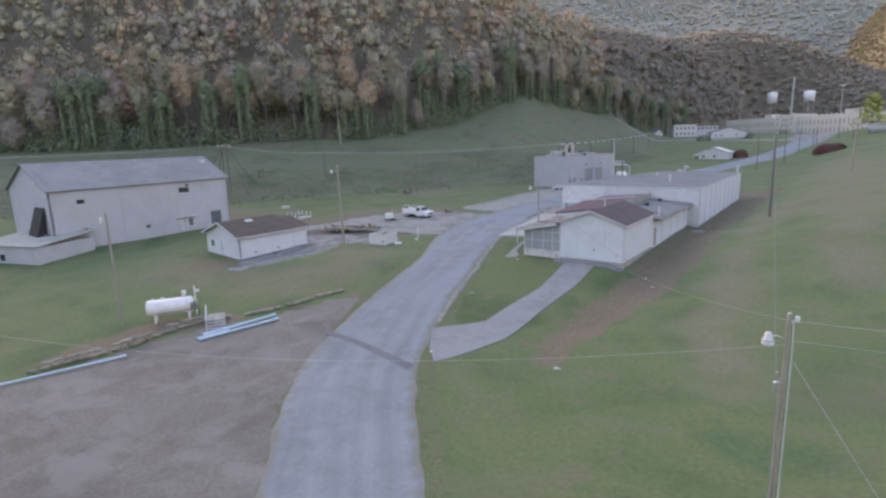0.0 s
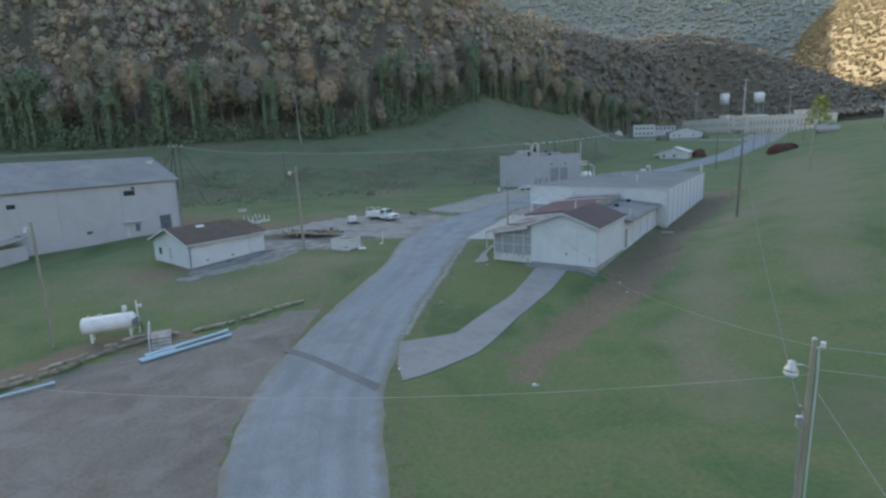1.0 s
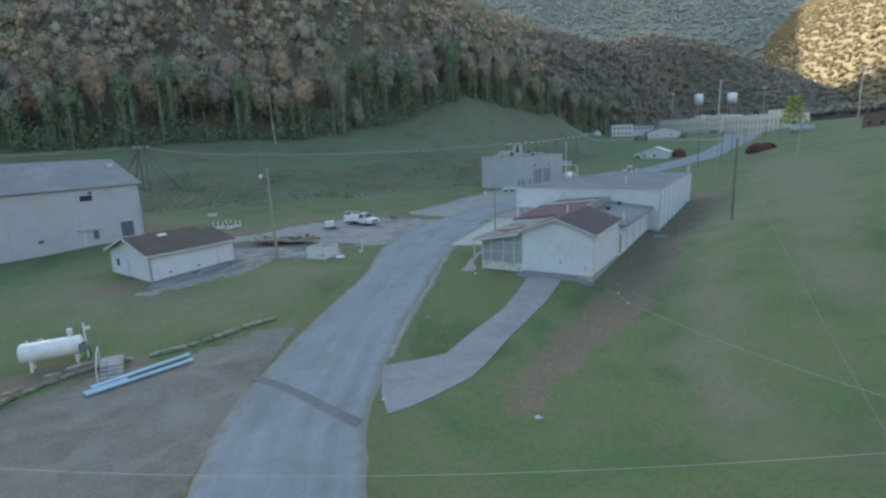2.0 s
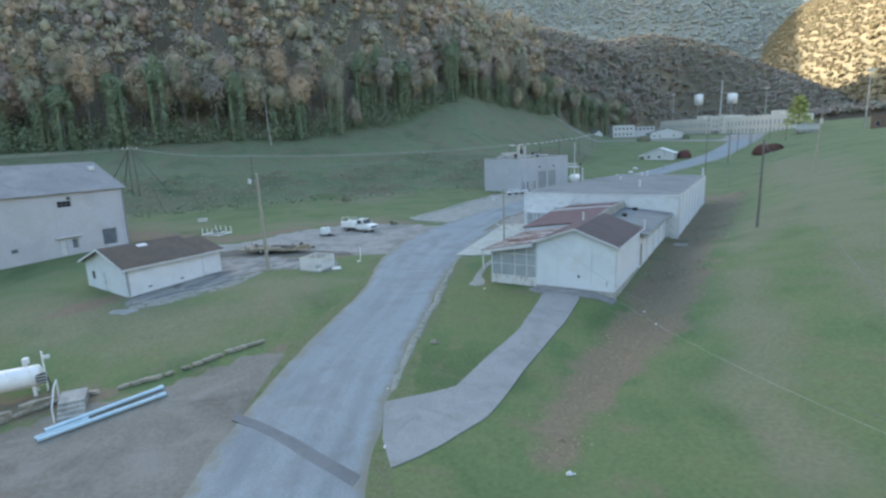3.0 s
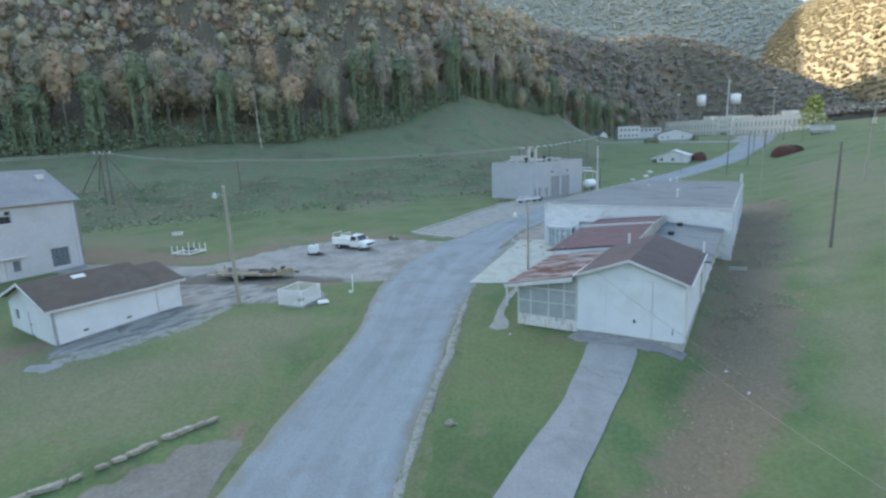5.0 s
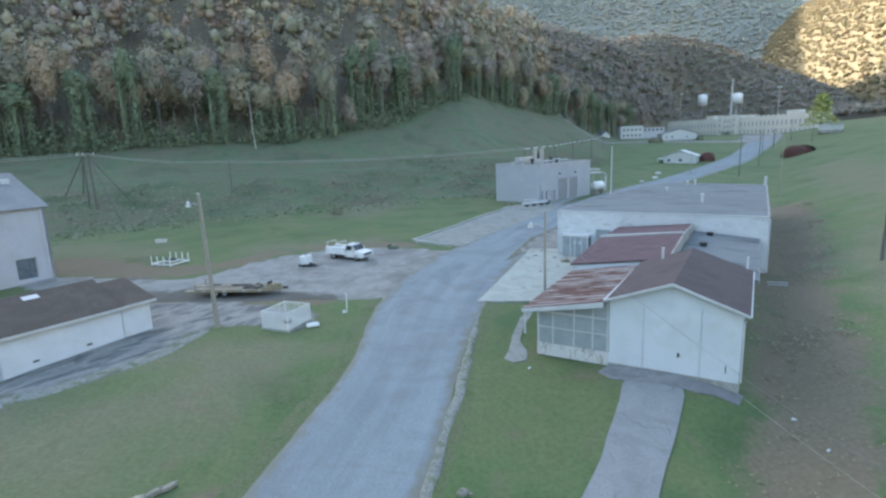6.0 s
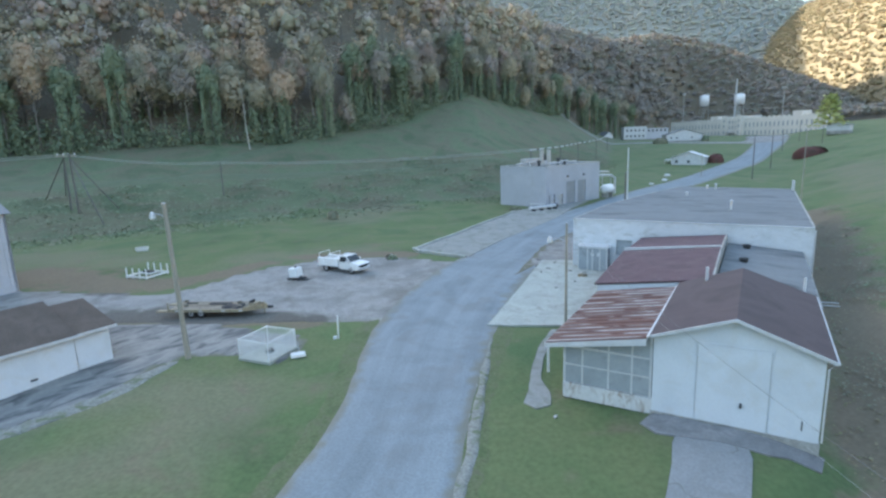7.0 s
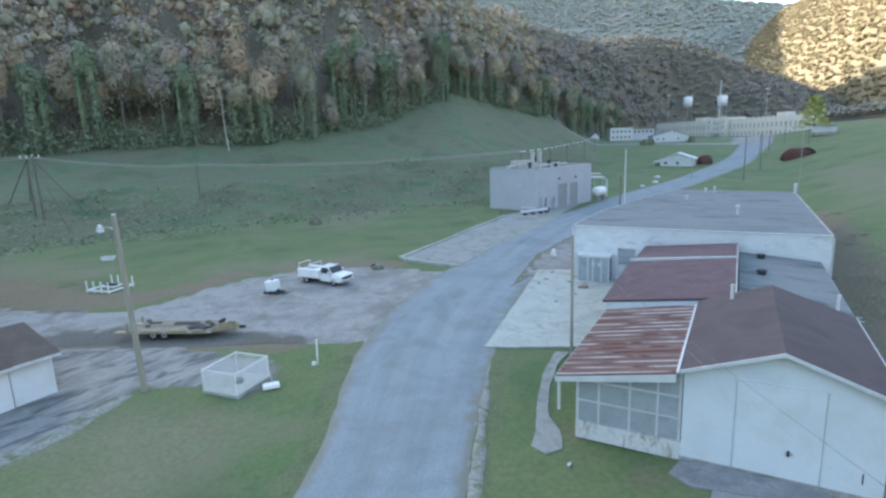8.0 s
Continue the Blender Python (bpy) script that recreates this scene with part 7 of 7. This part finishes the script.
def edge_trees():
    done = [0] * len(KINDS)
    x = -172.0
    while x < 150:
        e = smooth(EDGE, x)
        for row in range(3):
            px = x + random.uniform(-2.4, 2.4)
            py = e + row * 6.0 + random.uniform(-2.5, 2.5)
            if row == 0:
                k = random.choice((3, 4, 3, 2, 1, 4, 3, 5))
            elif row == 2:
                k = random.choice((1, 5, 5, 4, 1))
            else:
                k = random.choice((0, 1, 2, 2, 0, 3))
            m = pose(px, py, ground_z(px, py), 0, 0, random.uniform(0, 360)) @ Matrix.Diagonal((*[random.uniform(0.85, 1.12)] * 2, random.uniform(0.82, 1.15), 1))
            if done[k] == 0:
                KINDS[k].matrix_basis = m
            else:
                copy_thing(KINDS[k], m)
            done[k] += 1
        x += 8.2 if x < 60 else 12.5


edge_trees()


def bare_tree(x, y, tall, label, thick, bark=PALE_BARK):
    t = thing("bare_tree", pose(x, y, ground_z(x, y)), label, "tree")
    bm = piped([(0, 0, -0.8), (-0.5, 0, tall * 0.3), (-0.7, 0.1, tall * 0.7), (-1.3, 0, tall)], thick, 8, 0.04)
    part("trunk", bm, bark, t)
    for i in range(4):
        a, z = 1.9 * i, tall * (0.5 + 0.1 * i)
        part("branch", piped([(-0.6, 0, z), (-0.6 + 1.2 * math.cos(a), 1.2 * math.sin(a), z + 1.2)], 0.07, 5, 0.02), bark, t)


bare_tree(-56.6, 188, 19, "pale dead tree trunk at the wood's edge", 0.15)
bare_tree(-97.5, 197, 24, "thin pale bare tree among the autumn crowns", 0.13)
bare_tree(-43.8, 211, 21, "thin pale bare tree among the autumn crowns", 0.12)


def wood(name, spots, k, n, leaf, wide, tall, mat, label, rough=0.45, thick=0.72, deep=0.2, lean=(0, 0, 0.6), level=1, flat=1.0, fuzz=0.5, lumpy=0.12):
    """Massed trees too many to count, as one piece of stuff: each a crown of k round lobes with n leaf clumps a lobe."""
    trees = len(spots)
    h = RNG.uniform(0.78, 1.18, trees) * tall
    w = RNG.uniform(0.75, 1.25, trees) * wide
    own = RNG.uniform(0, 1, trees)
    who = np.repeat(np.arange(trees), k)
    m = len(who)
    out = RNG.normal(size=(m, 3))
    out /= np.linalg.norm(out, axis=1, keepdims=True)
    out[:, 2] = out[:, 2] * 0.75 + 0.15
    rad = RNG.uniform(0.25, 0.36, m) * w[who] * (4 / k) ** 0.35
    mid = spots[who] + out * np.column_stack([w[who] * 0.25, w[who] * 0.25, h[who] * deep]) + np.column_stack([0 * rad, 0 * rad, h[who] * 0.6])
    radii = np.column_stack([rad, rad, rad * flat * RNG.uniform(0.85, 1.2, m)])
    leaf_of = np.repeat(np.arange(m), n)
    way = RNG.normal(size=(m * n, 3))
    way /= np.linalg.norm(way, axis=1, keepdims=True)
    way[:, 2] = np.where(way[:, 2] < -0.4, -way[:, 2], way[:, 2])
    shell = (thick + fuzz * RNG.beta(2.0, 2.4, m * n))[:, None]
    place = mid[leaf_of] + way * radii[leaf_of] * shell
    loose, of = RNG.uniform(0, 1, m * n) < 0.2, who[leaf_of]
    whole = spots[of] + np.column_stack([0 * w[of], 0 * w[of], h[of] * 0.58]) + way * np.column_stack([w[of] * 0.52, w[of] * 0.52, h[of] * (deep + 0.12)]) * RNG.uniform(0.7, 1.0, (m * n, 1))
    place[loose] = whole[loose]
    me = leaf_mesh(name, place, RNG.uniform(0.6, 1.3, m * n) * leaf, way + RNG.normal(size=(m * n, 3)) * rough + np.array(lean), mat, own[who][leaf_of], (mid, radii * thick, own[who]), level, lumpy)
    return tagged(new(name, me), label, "wood", kind="stuff")


def spots_for(x0, x1, y0, y1, step, keep):
    out = []
    y = y0
    while y < y1:
        x = x0
        while x < x1:
            px, py = x + random.uniform(-0.5, 0.5) * step, y + random.uniform(-0.5, 0.5) * step
            if -1.02 * py - 40 < px < 1.0 * py + 60 and keep(px, py):
                out.append((px, py, lie(px, py)))
            x += step
        y += step
    return np.array(out)


def on_slope(chain, x, y, low, high):
    """Whether a place lies on a far slope, by its way up from the foot (0) to the crest (1)."""
    turn, away = bearing_of(x, y)
    near, far = smooth([(k[0], k[2]) for k in chain], turn), smooth([(k[0], k[3]) for k in chain], turn)
    return low < (away - near) / (far - near) < high


def up_ridge(x, y):
    return depth_in_wood(x, y) / smooth([(k[0], k[2]) for k in RIDGE], x)


near_wood = spots_for(-420, 70, 150, 520, 8.6, lambda x, y: depth_in_wood(x, y) > 13 and up_ridge(x, y) < 1.12)
wood("hillside_wood", near_wood, 6, 46, 0.42, 11.5, 24, AUTUMN, "dense mixed autumn wood covering the shaded hillside", thick=0.5, deep=0.27, flat=1.15, fuzz=0.62, lumpy=0.25)
ridge = spots_for(70, 330, 330, 800, 8.6, lambda x, y: depth_in_wood(x, y) > (13 if x < 150 else 2) and up_ridge(x, y) < 1.3)
wood("ridge_wood", ridge, 6, 44, 0.5, 13, 17, RIDGE_LEAVES, "grey-brown leafless and autumn wood on the ridge", thick=0.5, deep=0.17, fuzz=0.8)
spur = spots_for(-60, 760, 560, 1080, 9.4, lambda x, y: on_slope(SPUR, x, y, -9, 1.15) and cover(x, y) == "litter" and depth_in_wood(x, y) > 0 and not (x < 330 and up_ridge(x, y) < 1.3) and min(math.hypot(x - 361.7, y - 820.1), math.hypot(x - 383.8, y - 769.1)) > 14)
wood("spur_wood", spur, 4, 11, 1.05, 12, 17, RIDGE_LEAVES, "shaded grey-brown wood on the spur behind the buildings", thick=0.6, deep=0.1, flat=0.75, fuzz=0.65)
low = spots_for(240, 760, 430, 1000, 9.5, lambda x, y: cover(x, y) == "litter" and depth_in_wood(x, y) <= 2 and bearing_of(x, y)[1] < 1150 and bearing_of(x, y)[0] < 44)
wood("valley_wood", low, 3, 9, 1.2, 11, 14, RIDGE_LEAVES, "shaded grey-brown wood at the foot of the mountain", thick=0.6, deep=0.1, flat=0.75, fuzz=0.65)
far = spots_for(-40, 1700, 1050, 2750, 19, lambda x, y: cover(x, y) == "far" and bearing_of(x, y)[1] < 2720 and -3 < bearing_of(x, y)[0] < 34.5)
wood("mountain_wood", far, 2, 4, 2.6, 21, 14, HAZE_WOOD, "autumn wood on the far mountain, haze painted into its blue-grey leaves", deep=0.06, flat=0.6)
across = spots_for(420, 1700, 430, 1900, 8.6, lambda x, y: cover(x, y) == "gold" and on_slope(SUNNY, x, y, -0.05, 0.95) and bearing_of(x, y)[0] < 46)
wood("sunlit_wood", across, 2, 8, 1.2, 11.5, 12, GOLD, "sunlit golden autumn wood across the valley", thick=0.5, deep=0.1, lean=(-0.6, 0.2, 0.5), flat=0.95, fuzz=0.8)


def tree_stems():
    bm = bmesh.new()
    for x, y, z in near_wood[::2]:
        h = random.uniform(8, 14)
        pipe(bm, [(x, y, z - 0.5), (x + random.uniform(-0.6, 0.6), y, z + h)], 0.17, 4, 0.07)
    return tagged(part("wood_stems", bm, BARK), "grey tree stems inside the hillside wood", "wood", kind="stuff")


tree_stems()


def clump(name, x, y, w, d, h, mat, label, n=500, leaf=0.22):
    """A rounded but ragged shrub."""
    t = thing(name, pose(x, y, ground_z(x, y)), label, "shrub")
    way = RNG.normal(size=(n, 3))
    way /= np.linalg.norm(way, axis=1, keepdims=True)
    way[:, 2] = np.maximum(np.abs(way[:, 2]) * 1.2 - 0.2, -0.2)
    lump = 1 + 0.03 * np.sin(5 * np.arctan2(way[:, 1], way[:, 0])) * np.cos(4 * way[:, 2])
    r = RNG.uniform(0.6, 1.05, n) ** 0.5 * lump
    way[:, 2] *= 0.8 + 0.2 * np.abs(way[:, 0])
    flat = np.sign(way) * np.abs(way) ** 0.9
    c = flat * r[:, None] * np.array([w / 2, d / 2, h]) * 0.92
    ob = new("foliage", leaf_mesh("foliage", c, RNG.uniform(0.6, 1.3, n) * leaf, way, mat))
    ob.parent = t
    bm = bmesh.new()
    for i in range(5):
        a = i * 1.3
        pipe(bm, [(0, 0, -0.2), (w * 0.3 * math.cos(a), d * 0.3 * math.sin(a), h * 0.7)], 0.07, 5, 0.02)
    part("stems", bm, BARK, t)
    return t


clump("red_hedge", 122, 226, 13, 5.0, 4.0, RED_BUSH, "long dark red-leaved hedge on the lawn", 3200, 0.32)
clump("red_shrub", 91.3, 229.5, 6, 5, 3.9, RED_BUSH, "round dark red shrub beside the bungalow", 800, 0.35)
clump("shrub", 138.5, 338, 4, 4, 4.0, SCRUB, "dark green shrub beside the long house", 400, 0.4)
clump("shrub", 110.5, 329, 9, 5, 4.0, SCRUB, "dark shrubs below the office", 500, 0.45)
clump("shrub", -24, 136, 2.6, 2.4, 2.0, SCRUB, "green bush in the scrub", 260, 0.22)
clump("weed_clump", -9.7, 100.9, 1.6, 1.2, 0.7, SCRUB, "weeds around the cart", 120, 0.14)
clump("weed_clump", 9.8, 139.5, 3.0, 1.6, 0.9, SCRUB, "weeds at the foot of the machine shop", 160, 0.16)
clump("weed_clump", 10.2, 90.2, 1.4, 0.8, 0.5, DRY_WEED, "dry weeds by the entrance step", 90, 0.1)


def conifer():
    t = thing("conifer", pose(184, 308, ground_z(184, 308)), "open green conifer on the hill, sunlight painted into its needles", "tree")
    part("trunk", piped([(0, 0, -1), (0.2, 0, 9), (0, 0, 19)], 0.45, 8, 0.08), BARK, t)
    cs, ws = [], []
    for i in range(46):
        z = 4.2 + 15 * i / 46
        a = i * 2.4
        reach = (10.4 - 0.47 * z) * random.uniform(0.6, 1.1) + 0.9
        for k in range(64):
            u = 0.25 + 0.75 * random.random()
            cs.append((u * reach * math.cos(a) + random.gauss(0, 0.4), u * reach * math.sin(a) + random.gauss(0, 0.4), z + 0.5 * u + random.gauss(0, 0.35)))
            ws.append((math.cos(a) * 0.4 + random.gauss(0, 0.4), math.sin(a) * 0.4 + random.gauss(0, 0.4), 1))
    cs, ws = np.array(cs), np.array(ws)
    ob = new("crown", leaf_mesh("crown", cs, RNG.uniform(0.28, 0.55, len(cs)), ws, SUN_PINE))
    ob.parent = t


conifer()


def scatter(name, spots, n, leaf, spread, high, mat, label, upright=0.3):
    k = len(spots)
    who = np.repeat(np.arange(k), n)
    off = RNG.normal(size=(k * n, 3)) * np.array([spread, spread, 0])
    grow = RNG.uniform(0.5, 1.4, k)[who]
    off[:, 2] = np.abs(RNG.normal(size=k * n)) * high * grow
    me = leaf_mesh(name, spots[who] + off, RNG.uniform(0.6, 1.3, k * n) * leaf * grow, RNG.normal(size=(k * n, 3)) + np.array([0, 0, upright]), mat)
    return tagged(new(name, me), label, "undergrowth", kind="stuff")


def around(count, x0, x1, y0, y1, keep):
    out = []
    while len(out) < count:
        x, y = random.uniform(x0, x1), random.uniform(y0, y1)
        if keep(x, y):
            out.append((x, y, ground_z(x, y)))
    return np.array(out)


scatter("scrub", around(1900, -150, 60, 92, 260, lambda x, y: -10 < past_foot(x, y) < 30 + 12 * noise.noise((x / 20, y / 20, 2)) and noise.noise((x / 13, y / 13, 4)) > -0.35), 20, 0.20, 2.3, 0.05, SCRUB, "dense dark green scrub and creeper along the meadow's foot", 5.0)
scatter("verge_scrub", around(560, -172, 66, 150, 340, lambda x, y: -4 < depth_in_wood(x, y) < 9), 60, 0.28, 1.2, 2.4, VINE, "creeper and brush along the wood's edge", 1.0)
scatter("ditch_weeds", around(560, 2, 56, 40, 124, lambda x, y: trodden(WORN[:1], x, y) + 0.35 * noise.noise((x / 4, y / 4, 7)) > 0.25), 10, 0.065, 0.6, 0.05, DRY_WEED, "brown dry weeds on the washed-out bank", 5.0)
scatter("bank_brambles", around(220, 18, 60, 62, 124, lambda x, y: trodden(WORN[:1], x, y) > 0.02 and noise.noise((x / 5, y / 5, 3)) > 0.1), 22, 0.08, 0.9, 0.05, SCRUB, "low dark green brambles on the bank beside the buildings", 5.0)


# ---- stone edging, kerbs ----
def stone_mesh(seed, sx, sy, sz):
    bm = bmesh.new()
    bmesh.ops.create_icosphere(bm, subdivisions=1, radius=0.5)
    for v in bm.verts:
        k = 1 + 0.28 * noise.noise(v.co * 2.3 + Vector((seed, 0, 0)))
        v.co = Vector((v.co.x * sx * k, v.co.y * sy * k, max(-0.3, min(0.36, v.co.z * 1.25)) * sz * k))
    me = bpy.data.meshes.new("stone")
    bm.to_mesh(me)
    bm.free()
    me.materials.append(STONE)
    return me


def stone_edging():
    t = thing("stone_edging", pose(0, 0, 0), "row of rough pale field stones edging the lawn", "stone edging")
    shapes = [stone_mesh(i * 3.1, 0.85 + 0.28 * (i % 3), 0.42, 0.36) for i in range(6)]
    line = [(-33.5, 36.6), (-31.6, 39.0), (-29.6, 41.4), (-28.1, 44.2), (-26.0, 46.9), (-24.2, 48.0), (-22.6, 48.7), (-21.0, 49.9), (-19.2, 51.6), (-17.5, 53.5), (-15.0, 55.5)]
    for (ax, ay), (bx, by) in zip(line, line[1:]):
        k = max(1, round(math.hypot(bx - ax, by - ay) / 0.74))
        for i in range(k):
            u = (i + random.uniform(-0.15, 0.15)) / k
            x, y = ax + (bx - ax) * u, ay + (by - ay) * u
            if random.random() < 0.02 or -25.9 < x < -24.5:
                continue
            for up in ((0, 0.42) if x < -26 and random.random() < 0.6 else (0,)):
                ob = new("stone", random.choice(shapes))
                ob.matrix_world = pose(x + random.uniform(-0.1, 0.1) + (0.12 if up else 0), y + random.uniform(-0.1, 0.1), ground_z(x, y) + 0.14 + up, random.uniform(-8, 8), random.uniform(-8, 8), math.degrees(math.atan2(by - ay, bx - ax)) + random.uniform(-14, 14)) @ Matrix.Scale(random.uniform(0.8, 1.15), 4)
                ob.parent = t


stone_edging()


def kerb(name, line, piece, wide, high, mat, label, rough=1.0, lift=0.0, skip=0.0):
    t = tagged(new(name), label, "kerb", kind="structure")
    shapes = []
    for i in range(4):
        bm = boxed(-piece / 2 + 0.02, piece / 2 - 0.02, -wide / 2, wide / 2, -0.2, high, bevel=0.03)
        for v in bm.verts:
            v.co += Vector((noise.noise(v.co * 2 + Vector((i * 5, 0, 0))), noise.noise(v.co * 2 + Vector((0, i * 5, 0))), 0)) * 0.07 * rough
        me = bpy.data.meshes.new("kerb_stone")
        bm.to_mesh(me)
        bm.free()
        me.materials.append(mat)
        shapes.append(me)
    for (ax, ay), (bx, by) in zip(line, line[1:]):
        k = max(1, round(math.hypot(bx - ax, by - ay) / piece))
        for i in range(k):
            if random.random() < skip:
                continue
            u = (i + 0.5) / k
            x, y = ax + (bx - ax) * u, ay + (by - ay) * u
            ob = new("kerb_stone", random.choice(shapes))
            ob.matrix_world = pose(x + random.uniform(-0.05, 0.05) * rough, y, ground_z(x, y) + lift, random.uniform(-3, 3) * rough, random.uniform(-2, 2) * rough, math.degrees(math.atan2(by - ay, bx - ax)) + random.uniform(-4, 4) * rough)
            ob.parent = t


kerb("kerb", [(-4.9, 47.9), (-4.55, 50.8), (-4.05, 54.6), (-3.4, 58.7), (-2.4, 62.6), (-1.6, 67.7), (-0.95, 72), (-0.2, 76.4)], 0.55, 0.16, 0.04, GUTTER, "broken tilted concrete kerb stones along the lane", 1.8, 0.03, 0.55)
kerb("slab_kerb", [(-1.1, 100.4), (-6.8, 104.6), (-7.3, 105.8), (9.3, 136.6)], 2.4, 0.35, 0.22, PALE_CONCRETE, "pale straight kerb round the parking slab", 0.2, 0.12)
